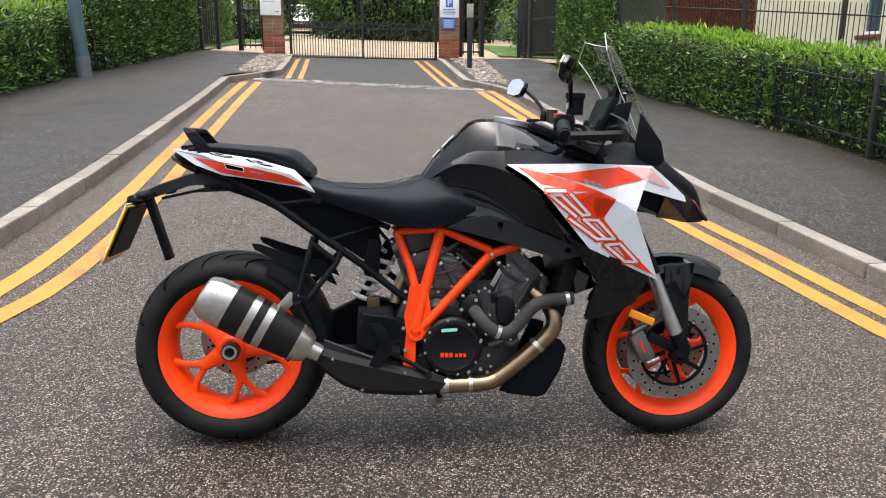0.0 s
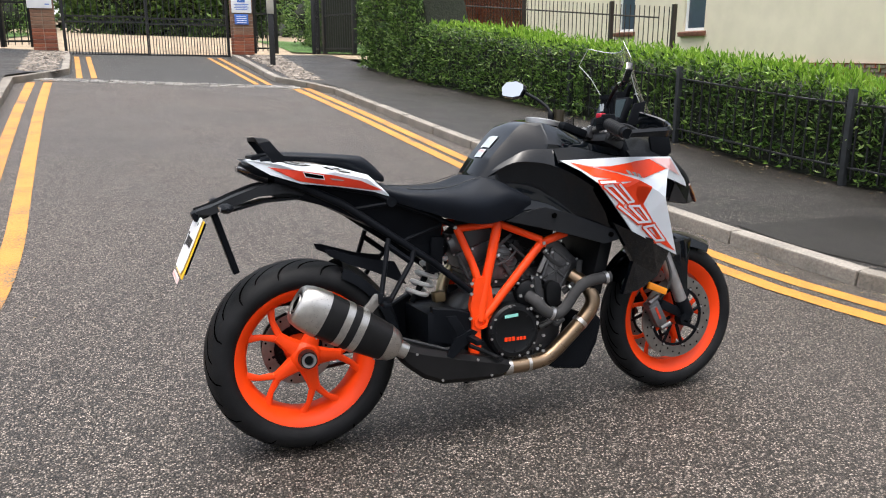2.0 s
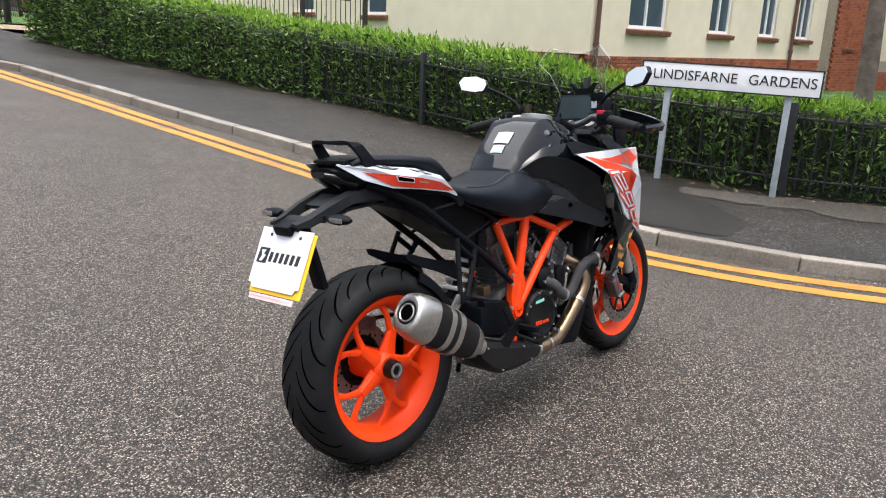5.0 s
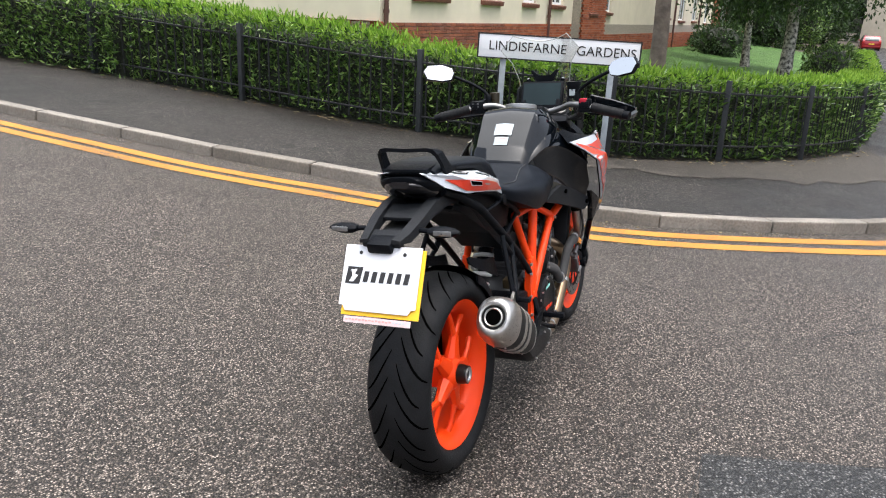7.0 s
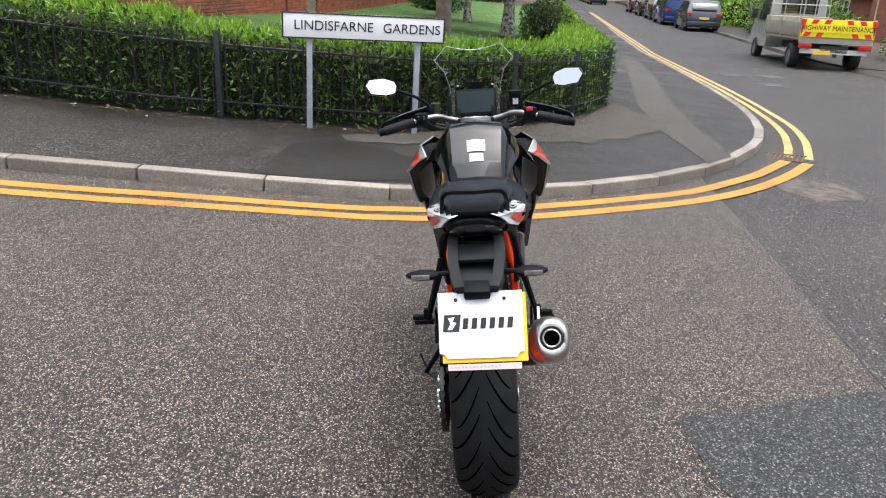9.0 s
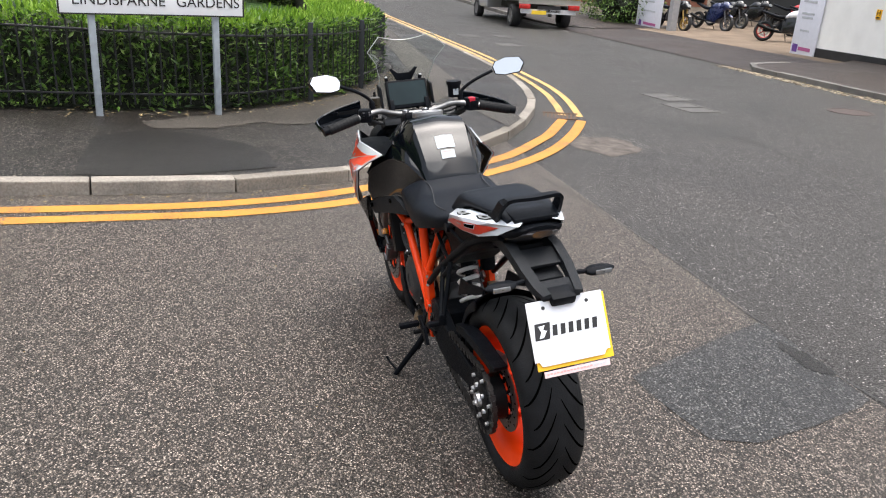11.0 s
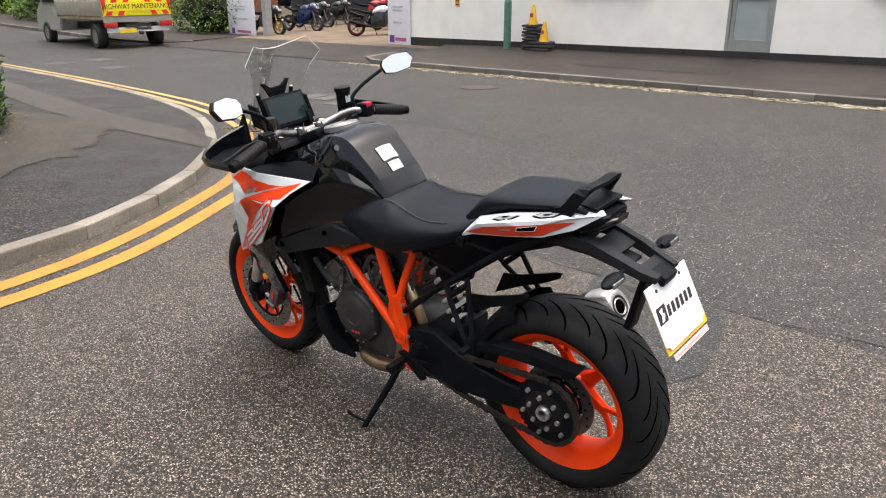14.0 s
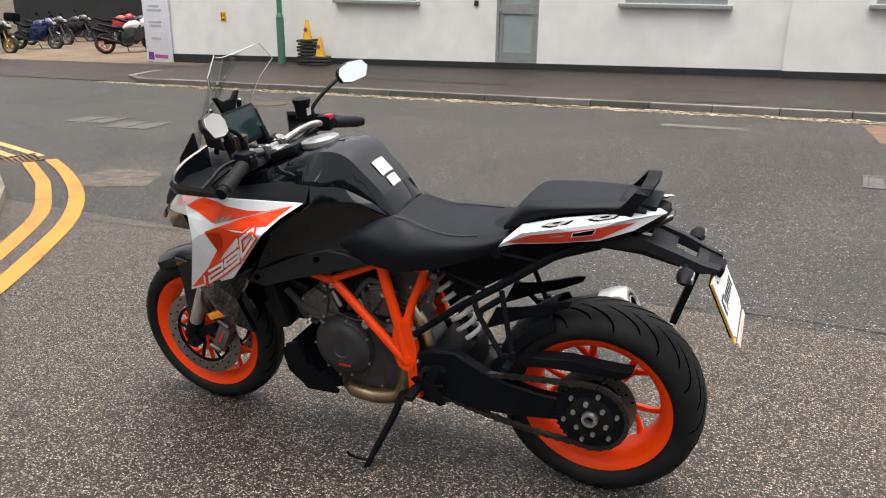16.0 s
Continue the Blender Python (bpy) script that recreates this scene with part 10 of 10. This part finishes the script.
def far_block(name, x, y, ang, length, depth, storeys, label, z, foot=None):
    """An apartment block: x along its front, which faces -y; brick foot, pale bands, windows in rows."""
    root = thing(name, pose(x, y, z, 0, 0, ang), label, "building", "apartment blocks along the far street")
    H = 2.9
    part("ground_floor", bbox((length / 2, depth / 2, H / 2 - 1), (length, depth, H + 2)), foot or FAR_BRICK, root, smooth=False)
    part("wall", bbox((length / 2, depth / 2 + 0.15, H + H * (storeys - 1) / 2), (length - 0.2, depth - 0.3, H * (storeys - 1))), FAR_CREAM, root, smooth=False)
    part("roof", bbox((length / 2, depth / 2, H * storeys + 0.15), (length + 0.6, depth + 0.6, 0.3)), FAR_BAND, root, smooth=False)
    pane = bpy.data.meshes.new("window")
    b = bmesh.new()
    box(b, (0, 0, 0), (1.5, 0.06, 1.35))
    b.to_mesh(pane)
    b.free()
    pane.materials.append(FAR_GLASS)
    fb = bmesh.new()
    for sx in (-1, 0, 1):
        box(fb, (sx * 0.78, -0.02, 0), (0.07, 0.10, 1.5))
    for sz in (-1, 1):
        box(fb, (0, -0.02, sz * 0.72), (1.6, 0.10, 0.07))
    frame_me = bpy.data.meshes.new("window_frame")
    fb.to_mesh(frame_me)
    fb.free()
    frame_me.materials.append(PVC)
    for st in range(storeys):
        if st:
            part("balcony_band", bbox((length / 2, -0.12, H * st + 0.35), (length, 0.5, 0.95)), FAR_BAND, root, smooth=False)
        for k in range(int(length / 3.4)):
            w = new("window", pane)
            w.parent = root
            w.matrix_basis = Matrix.Translation((1.9 + 3.4 * k, 0.0 if st == 0 else 0.14, H * st + 1.75))
            f = new("window_frame", frame_me)
            f.parent = w
    return root


far_block("far_apartments", 118, -15.5, 180, 74, 10, 3, "pale and brick apartment block behind the parked cars", G(80, -15) - 0.2)
far_block("far_apartments", 128, -14, 90, 16, 12, 4, "cream apartment block at the end of the street", G(128, -5), FAR_CREAM)
far_block("far_apartments", 84, 13, 0, 40, 10, 3, "cream apartment block beyond the lawn", G(84, 10), FAR_CREAM)
far_block("far_apartments", 51, 11.5, 0, 30, 9, 3, "cream apartment block beyond the birches", G(60, 12) + 0.3)
shrub("far_street_trees", 62, 8.5, G(62, 8), 5, 2.2, 5.5, 5000, LEAF_DARK, "dark trees before the far apartments", 0.28, "trees")
shrub("far_street_trees", 82, 7.5, G(82, 7), 8, 2.5, 7.0, 6000, LEAF, "trees beside the far street", 0.34, "trees")
shrub("far_street_trees", 112, 7.0, G(112, 5), 9, 3, 9.0, 6000, LEAF_DARK, "trees closing the far street", 0.45, "trees")
shrub("far_street_trees", 108, -13.0, G(108, -12), 8, 2.5, 8.0, 6000, LEAF, "trees closing the far street", 0.42, "trees")
shrub("far_street_trees", 150, -8.0, G(150, -8), 10, 16, 14.0, 8000, LEAF_DARK, "tall trees past the street's end", 0.8, "trees")
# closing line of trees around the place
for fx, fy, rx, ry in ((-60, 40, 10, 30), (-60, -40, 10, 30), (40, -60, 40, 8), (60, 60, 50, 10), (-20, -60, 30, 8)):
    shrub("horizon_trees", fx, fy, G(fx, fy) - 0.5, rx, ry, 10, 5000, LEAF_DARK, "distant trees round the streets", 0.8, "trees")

# ---- parked vehicles ----
CAR_GLASS = mat("dark_car_glass", (0.015, 0.018, 0.022), 0.06, vary=0.1, coat=1.0)
TYRE_FAR = mat("car_tyre", (0.016, 0.016, 0.017), 0.8)
ALLOY = mat("alloy_wheel", (0.35, 0.35, 0.36), 0.35, 0.8)
TRIM_BLACK = mat("black_car_trim", (0.02, 0.02, 0.021), 0.6)
RED_LAMP = mat("red_rear_lamp", (0.45, 0.015, 0.012), 0.25, coat=0.6)
HEAD_LAMP = mat("clear_head_lamp", (0.6, 0.62, 0.63), 0.15, coat=1.0)
PLATE_BAR = mat("plate_bar_yellow", (0.8, 0.55, 0.03), 0.5)


def add_wheel(root, x, y, r, w, side):
    tb = bmesh.new()
    lathe(tb, [(-w / 2, r * 0.62), (-w / 2, r * 0.92), (-w * 0.35, r), (w * 0.35, r), (w / 2, r * 0.92), (w / 2, r * 0.62)], "Y", 28, (x, y, r))
    wh = part("wheel", tb, TYRE_FAR, root)
    rb = bmesh.new()
    o = side * w * 0.42
    lathe(rb, [(o - 0.02 * side, 0.02), (o, 0.02), (o - 0.015 * side, r * 0.3), (o + 0.01 * side, r * 0.62), (o - 0.06 * side, r * 0.62)], "Y", 20, (x, y, r))
    part("rim", rb, ALLOY, wh)


def car(name, m, length, width, height, paint, label, kind="hatch", group="cars parked along the main road"):
    """A parked car, its rear at x = 0 and its nose at x = length."""
    root = thing(name, m, label, "car", group)
    L, W, H = length, width / 2, height
    if kind == "van":
        top = [(0.00, 0.45), (0.02, 0.9), (0.06, H - 0.12), (0.12, H), (L * 0.66, H), (L * 0.72, H - 0.06), (L * 0.86, 1.05), (L * 0.97, 0.88), (L, 0.6), (L, 0.32)]
        glass = [(0.055, 1.02), (0.10, H - 0.2), (0.6, H - 0.2), (L * 0.69, H - 0.15), (L * 0.82, 1.08), (L * 0.62, 1.02)]
    else:
        top = [(0.00, 0.45), (0.03, 0.80), (0.10, 0.98), (0.38, H - 0.08), (0.62, H - 0.01), (L * 0.45, H), (L * 0.56, H - 0.08), (L * 0.73, 0.98), (L * 0.92, 0.84), (L, 0.62), (L - 0.02, 0.32)]
        glass = [(0.22, 1.0), (0.46, H - 0.13), (0.70, H - 0.08), (L * 0.44, H - 0.07), (L * 0.54, H - 0.13), (L * 0.69, 1.0), (L * 0.45, 0.96)]
    bm = bmesh.new()
    rings = []
    outline = top + [(L - 0.1, 0.22), (0.1, 0.22)]
    for f, ins in ((-1.0, 0.07), (-0.985, 0.03), (-0.93, 0.0), (0.93, 0.0), (0.985, 0.03), (1.0, 0.07)):
        ring = []
        for x, z in outline:
            tuck = 0.18 * max(0.0, (z - 0.95)) / max(H - 0.95, 0.1)
            cx = L / 2
            ring.append((cx + (x - cx) * (1 - ins * 0.35), f * W * (1 - tuck), z - ins * 0.3 * (z > 0.5)))
        rings.append(ring)
    loft(bm, rings)
    bmesh.ops.recalc_face_normals(bm, faces=bm.faces)
    part("body", bm, paint, root)
    for s in (-1, 1):
        g = plate(bmesh.new(), glass, 0.012)
        for v in g.verts:
            tuck = 0.18 * max(0.0, (v.co.z - 0.95)) / max(H - 0.95, 0.1)
            v.co.y = s * (W * (1 - tuck) + 0.002) + v.co.y
        part("side_window", g, CAR_GLASS, root)
        for x in (0.19 * L, 0.81 * L):
            add_wheel(root, x, s * (W - 0.10), 0.315, 0.2, s)
        part("tail_light", bbox((0.035, s * (W - 0.16), 0.86), (0.08, 0.2, 0.18), bevel=0.02), RED_LAMP, root)
        part("head_light", bbox((L - 0.08, s * (W - 0.22), 0.70), (0.12, 0.3, 0.14), bevel=0.03), HEAD_LAMP, root)
        part("door_mirror", bbox((L * 0.66, s * (W + 0.08), 1.0), (0.1, 0.16, 0.13), bevel=0.03), paint, root)
    rw = bbox((0.17 if kind != "van" else 0.055, 0, H - 0.33), (0.02, W * 1.45, 0.38), pose(0, 0, 0, 0, 33 if kind != "van" else 5, 0), 0.008)
    part("rear_window", rw, CAR_GLASS, root)
    ww = bbox((L * 0.645 if kind != "van" else L * 0.79, 0, H - 0.30), (0.02, W * 1.5, 0.56), pose(0, 0, 0, 0, -52 if kind != "van" else -40, 0), 0.008)
    part("windscreen", ww, CAR_GLASS, root)
    part("number_plate", bbox((-0.012, 0, 0.68), (0.012, 0.5, 0.11)), PLATE_BAR, root, smooth=False)
    part("rear_bumper", bbox((0.01, 0, 0.42), (0.12, W * 1.86, 0.2), bevel=0.04), paint, root)
    part("front_bumper", bbox((L - 0.02, 0, 0.40), (0.12, W * 1.8, 0.2), bevel=0.04), TRIM_BLACK, root)
    return root


def paint(name, c, metal=0.3):
    return mat(name, c, 0.25, metal, vary=0.06, scale=6, coat=0.8, rough_vary=0.04)


def on_road(x, y, ang):
    return pose(x, y, G(x, y), 0, 1.6 if x < 27 else 0.4, ang) @ Matrix.Diagonal((1.12, 1.12, 1.12, 1))


car("parked_hatchback", on_road(45, -7.0 + 0.1, 0), 4.2, 1.76, 1.58, paint("dark_grey_paint", (0.055, 0.06, 0.075)), "dark grey hatchback parked on the far kerb")
car("parked_van", on_road(51.5, -6.6, 0), 5.0, 1.9, 1.95, paint("dark_blue_paint", (0.02, 0.05, 0.17)), "dark blue van parked on the far kerb", "van")
car("parked_saloon", on_road(59, -6.7, 0), 4.3, 1.75, 1.45, paint("black_paint", (0.015, 0.015, 0.017)), "black hatchback parked on the far kerb")
car("parked_saloon", on_road(66, -6.7, 0), 4.4, 1.8, 1.62, paint("black_paint_two", (0.018, 0.018, 0.02)), "black off-road car parked on the far kerb")
car("parked_saloon", on_road(74, -6.7, 0), 4.3, 1.75, 1.45, paint("charcoal_paint", (0.03, 0.032, 0.035)), "charcoal hatchback parked on the far kerb")
for k, (x, c, lb) in enumerate(((96, (0.02, 0.02, 0.022), "black car parked far along the road"), (103, (0.5, 0.5, 0.5), "silver car parked far along the road"), (110, (0.62, 0.63, 0.64), "white car parked far along the road"), (117, (0.1, 0.12, 0.15), "blue-grey car parked far along the road"))):
    car("distant_car", on_road(x, -4.2 + k * 0.3, 3), 4.3, 1.75, 1.5, paint("distant_paint_%d" % k, c), lb)
car("red_car", on_road(100, 0.6, 5), 4.2, 1.75, 1.5, paint("red_paint", (0.30, 0.012, 0.015)), "red car standing far along the road")
car("white_estate", pose(-8.7, 51.5, G(-8.7, 51.5) + 0.02, 0, 0, -80), 4.3, 1.8, 1.75, paint("white_paint", (0.66, 0.68, 0.70), 0.0), "white estate car parked behind the gate", group="cars behind the gate")
car("silver_car", pose(-11.6, 36.0, G(-11.6, 36) + 0.02, 0, 0, 10), 4.2, 1.75, 1.6, paint("pale_silver_paint", (0.6, 0.62, 0.62)), "pale car behind the garden bush", group="cars behind the gate")

# the highway maintenance lorry
VX, VY = 23.2, -6.75
van = thing("maintenance_lorry", on_road(VX, VY, -1.0) @ Matrix.Diagonal((0.93, 0.93, 0.93, 1)), "silver and white dropside lorry with red and yellow chevron board", "lorry")
SILVER_PAINT = paint("silver_van_paint", (0.42, 0.43, 0.44))
cab = bmesh.new()
cab_side = [(4.15, 0.45), (4.15, 2.28), (4.35, 2.40), (5.1, 2.40), (5.45, 2.2), (5.85, 1.35), (6.35, 1.12), (6.5, 0.8), (6.5, 0.4)]
loft(cab, [[(x, f * 0.97 * (1 - 0.10 * max(0, z - 1.2)), z) for x, z in cab_side] for f in (-1, 1)])
bmesh.ops.bevel(cab, geom=cab.edges[:], offset=0.04, segments=2, affect="EDGES")
bmesh.ops.recalc_face_normals(cab, faces=cab.faces)
part("cab", cab, SILVER_PAINT, van, "silver van cab")
for s in (-1, 1):
    g = plate(bmesh.new(), [(4.45, 1.35), (4.45, 2.15), (5.1, 2.2), (5.35, 2.05), (5.7, 1.38)], 0.02)
    for v in g.verts:
        v.co.y = s * (0.975 * (1 - 0.10 * max(0, v.co.z - 1.2)) + 0.004) + v.co.y * 0.5
    part("cab_window", g, CAR_GLASS, van)
    part("wing_mirror", bbox((5.55, s * 1.14, 1.55), (0.12, 0.18, 0.34), bevel=0.03), TRIM_BLACK, van)
part("rear_cab_window", bbox((4.14, 0, 1.85), (0.02, 1.2, 0.5), bevel=0.01), CAR_GLASS, van)
part("chassis", bbox((2.3, 0, 0.62), (4.6, 0.8, 0.2)), TRIM_BLACK, van, smooth=False)
ALU = mat("dropside_aluminium", (0.40, 0.39, 0.35), 0.45, 0.5, vary=0.12, scale=4)
part("bed_floor", bbox((2.05, 0, 0.92), (4.05, 2.06, 0.10)), mat("timber_bed", (0.3, 0.24, 0.15), 0.8), van, smooth=False)
for s in (-1, 1):
    part("side_board", bbox((2.05, s * 1.03, 1.17), (4.05, 0.04, 0.42), bevel=0.008), ALU, van)
    for x in (0.04, 2.05, 4.0):
        part("side_post", bbox((x, s * 1.04, 1.22), (0.07, 0.07, 0.6)), ALU, van, smooth=False)
rack = bmesh.new()
for y in (-0.95, -0.5, 0, 0.5, 0.95):
    tube(rack, [(4.05, y, 0.95), (4.05, y, 2.45)], 0.02, 8)
for z in (1.5, 1.9, 2.45):
    tube(rack, [(4.05, -1.0, z), (4.05, 1.0, z)], 0.02, 8)
for y in (-1.0, 1.0):
    tube(rack, [(0.1, y, 1.0), (0.1, y, 2.3), (4.05, y, 2.35)], 0.022, 8)
part("ladder_rack", rack, ALU, van)
CHEV_Y = mat("chevron_yellow", (0.85, 0.72, 0.02), 0.4)
CHEV_R = mat("chevron_red", (0.70, 0.03, 0.02), 0.4)
cbd = part("chevron_board", bbox((-0.04, 0, 1.22), (0.03, 2.1, 0.52), bevel=0.004), CHEV_Y, van, "yellow board with red chevrons and black lettering")
for s in (-1, 1):
    for k in range(3):
        o_ = 0.20 + 0.36 * k
        ch = plate(bmesh.new(), [(s * o_, 0.245), (s * (o_ + 0.17), 0.245), (s * (o_ + 0.42 if o_ + 0.42 < 1.04 else 1.04), -0.245 if o_ + 0.42 < 1.04 else 0.0), (s * min(o_ + 0.25, 1.03), -0.245)], 0.006, pose(-0.058, 0, 1.22, 0, 0, -90))
        bmesh.ops.recalc_face_normals(ch, faces=ch.faces)
        part("red_chevron", ch, CHEV_R, cbd, smooth=False)
part("text_panel", bbox((-0.064, 0, 1.22), (0.006, 1.78, 0.24)), CHEV_Y, cbd, smooth=False)
lettering("HIGHWAY MAINTENANCE", 0.205, pose(-0.070, 0, 1.22, 90, 0, -90), INK_BLACK, cbd, sx=0.86)
part("tail_board", bbox((0.0, 0, 0.86), (0.05, 2.1, 0.16)), ALU, van, smooth=False)
part("under_bar", bbox((0.05, 0, 0.55), (0.1, 1.9, 0.14)), mat("pale_rear_bar", (0.55, 0.56, 0.57), 0.5), van, smooth=False)
for s in (-1, 1):
    part("tail_light", bbox((-0.02, s * 0.85, 0.70), (0.08, 0.38, 0.15), bevel=0.02), RED_LAMP, van, "red rear lamp cluster")
    add_wheel(van, 0.95, s * 0.88, 0.36, 0.3, s)
    add_wheel(van, 5.55, s * 0.88, 0.36, 0.24, s)
part("number_plate", bbox((-0.03, 0.35, 0.52), (0.02, 0.5, 0.12)), PLATE_BAR, van, smooth=False)
part("tow_ball", bbox((-0.12, 0, 0.45), (0.2, 0.08, 0.1), bevel=0.02), TRIM_BLACK, van)


# ---- motorcycles in the dealer's yard ----
def yard_bike(m, colour, accent, label, box_on=False, side=None):
    root = thing("parked_motorcycle", m, label, "motorcycle", "motorcycles in the dealer's yard")
    for x in (0.0, 1.42):
        tb = bmesh.new()
        lathe(tb, [(-0.06, 0.22), (-0.07, 0.27), (0, 0.305), (0.07, 0.27), (0.06, 0.22)], "Y", 28, (x, 0, 0.305))
        wh = part("wheel", tb, TYRE_FAR, root)
        rb = bmesh.new()
        lathe(rb, [(-0.035, 0.195), (-0.045, 0.22), (0.045, 0.22), (0.035, 0.195)], "Y", 28, (x, 0, 0.305))
        for k in range(5):
            a = 2 * math.pi * k / 5
            tube(rb, [(x, 0, 0.305), (x + 0.205 * math.cos(a), 0, 0.305 + 0.205 * math.sin(a))], 0.014, 6)
        part("rim", rb, accent, wh)
        db = bmesh.new()
        lathe(db, [(0.055, 0.09), (0.06, 0.09), (0.06, 0.15), (0.055, 0.15)], "Y", 24, (x, 0, 0.305))
        part("brake_disc", db, STEEL, wh)
    fk = bmesh.new()
    for s in (-1, 1):
        tube(fk, [(1.42, s * 0.09, 0.305), (1.18, s * 0.09, 0.92)], 0.026, 10)
    part("fork", fk, accent, root)
    hb2 = tube(bmesh.new(), smooth_pts([(1.0, 0.38, 1.0), (1.12, 0.2, 1.03), (1.15, 0, 1.0), (1.12, -0.2, 1.03), (1.0, -0.38, 1.0)], 4), 0.015, 8)
    part("handlebar", hb2, BLACK_MATT, root)
    part("engine", bbox((0.72, 0, 0.46), (0.46, 0.3, 0.36), bevel=0.05), ENGINE, root)
    part("frame", plate(bmesh.new(), [(0.35, 0.42), (0.55, 0.72), (1.1, 0.85), (1.12, 0.78), (0.62, 0.60), (0.5, 0.35)], 0.26, None, 0.01), BLACK_MATT, root)
    tk = shell([(0.55, [(0, 0.80), (0.08, 0.80), (0.11, 0.78), (0.12, 0.75), (0.1, 0.70)]), (0.72, [(0, 0.95), (0.10, 0.94), (0.15, 0.88), (0.17, 0.80), (0.14, 0.70)]), (0.95, [(0, 0.99), (0.11, 0.98), (0.17, 0.90), (0.19, 0.80), (0.15, 0.68)]), (1.12, [(0, 0.92), (0.08, 0.91), (0.13, 0.86), (0.15, 0.78), (0.12, 0.68)])], 3, 3)
    part("tank", tk, colour, root)
    sl = shell([(-0.15, [(0, 0.92), (0.07, 0.92), (0.10, 0.90), (0.1, 0.87), (0.08, 0.85)]), (0.1, [(0, 0.86), (0.10, 0.86), (0.13, 0.84), (0.13, 0.8), (0.1, 0.77)]), (0.35, [(0, 0.80), (0.11, 0.80), (0.15, 0.78), (0.15, 0.74), (0.12, 0.7)]), (0.62, [(0, 0.82), (0.08, 0.82), (0.1, 0.8), (0.1, 0.75), (0.08, 0.7)])], 3, 3)
    part("seat", sl, SEAT_VINYL, root)
    ns = shell([(1.08, [(0, 1.05), (0.08, 1.04), (0.16, 0.98), (0.2, 0.85), (0.16, 0.7)]), (1.28, [(0, 1.06), (0.06, 1.05), (0.13, 0.98), (0.16, 0.86), (0.12, 0.74)]), (1.42, [(0, 0.92), (0.04, 0.91), (0.07, 0.88), (0.08, 0.84), (0.06, 0.8)])], 3, 3)
    part("fairing", ns, colour, root)
    part("headlight", bbox((1.40, 0, 0.90), (0.06, 0.16, 0.09), bevel=0.02), HEAD_LAMP, root)
    fg = bmesh.new()
    lathe(fg, [(-0.07, 0.30), (0, 0.33), (0.07, 0.30), (0.065, 0.295), (0, 0.325), (-0.065, 0.295)], "Y", 12, (1.42, 0, 0.305), radians(50), radians(150))
    part("mudguard", fg, colour, root)
    ex = tube(bmesh.new(), [(0.5, -0.14, 0.3), (0.1, -0.17, 0.38), (-0.22, -0.18, 0.48)], [0.03, 0.05, 0.055], 12)
    part("silencer", ex, ENGINE_DARK, root)
    part("side_fairing", plate(bmesh.new(), [(0.52, 0.34), (0.60, 0.74), (1.08, 0.86), (1.27, 0.78), (1.16, 0.48), (0.92, 0.26)], 0.36, None, 0.03), side or colour, root)
    sw2 = bmesh.new()
    box(sw2, (0.25, 0.1, 0.33), (0.55, 0.04, 0.08))
    box(sw2, (0.25, -0.1, 0.33), (0.55, 0.04, 0.08))
    part("swingarm", sw2, BLACK_MATT, root, smooth=False)
    for s in (-1, 1):
        part("mirror", bbox((1.02, s * 0.36, 1.16), (0.02, 0.13, 0.07), bevel=0.01), BLACK_MATT, root)
        part("mirror_stem", tube(bmesh.new(), [(1.08, s * 0.25, 1.03), (1.03, s * 0.33, 1.14)], 0.008, 6), BLACK_MATT, root)
    part("side_stand", tube(bmesh.new(), [(0.62, 0.12, 0.28), (0.68, 0.26, 0.03)], 0.013, 6), BLACK_MATT, root)
    if box_on:
        part("top_box", bbox((-0.25, 0, 1.06), (0.38, 0.42, 0.30), bevel=0.08), BLACK_MATT, root, "black top box")
    return root


BLUE_P, BLACK_P, RED_P, WHITE_P = paint("bike_blue", (0.008, 0.016, 0.07)), paint("bike_black", (0.012, 0.012, 0.013)), paint("bike_red", (0.4, 0.015, 0.015)), paint("bike_white", (0.55, 0.55, 0.56))
for (x, y, ang, c, a, lb, bx) in (
        (24.55, -11.6, 193, BLACK_P, GOLD, "black naked motorcycle with gold fork in the yard", True),
        (24.65, -13.3, 195, BLUE_P, ENGINE_LIGHT, "dark blue touring motorcycle with top box in the yard", True),
        (26.0, -14.7, 200, BLACK_P, ENGINE_LIGHT, "black motorcycle standing in the yard", False),
        (26.6, -16.2, 203, BLACK_P, ENGINE_LIGHT, "black motorcycle standing in the yard", False),
        (25.0, -16.9, 214, RED_P, ENGINE_LIGHT, "red motorcycle at the back of the yard", False),
        (23.6, -16.6, 220, BLACK_P, ENGINE_LIGHT, "black motorcycle standing in the yard", False),
        (22.2, -16.0, 224, BLACK_P, BLACK_MATT, "black motorcycle standing in the yard", False),
        (21.2, -14.9, 228, BLACK_P, ENGINE_LIGHT, "black motorcycle standing in the yard", False),
        (19.43, -12.55, 231, WHITE_P, RED_P, "white and red sports motorcycle by the banner", False),
        (18.9, -13.9, 236, BLACK_P, BLACK_MATT, "black motorcycle standing in the yard", False)):
    yard_bike(pose(x, y, G(x, y) + 0.06 + 0.02 * (-8.4 - y), -7, 0, ang), c, a, lb, bx, BLACK_P if c is WHITE_P else None)
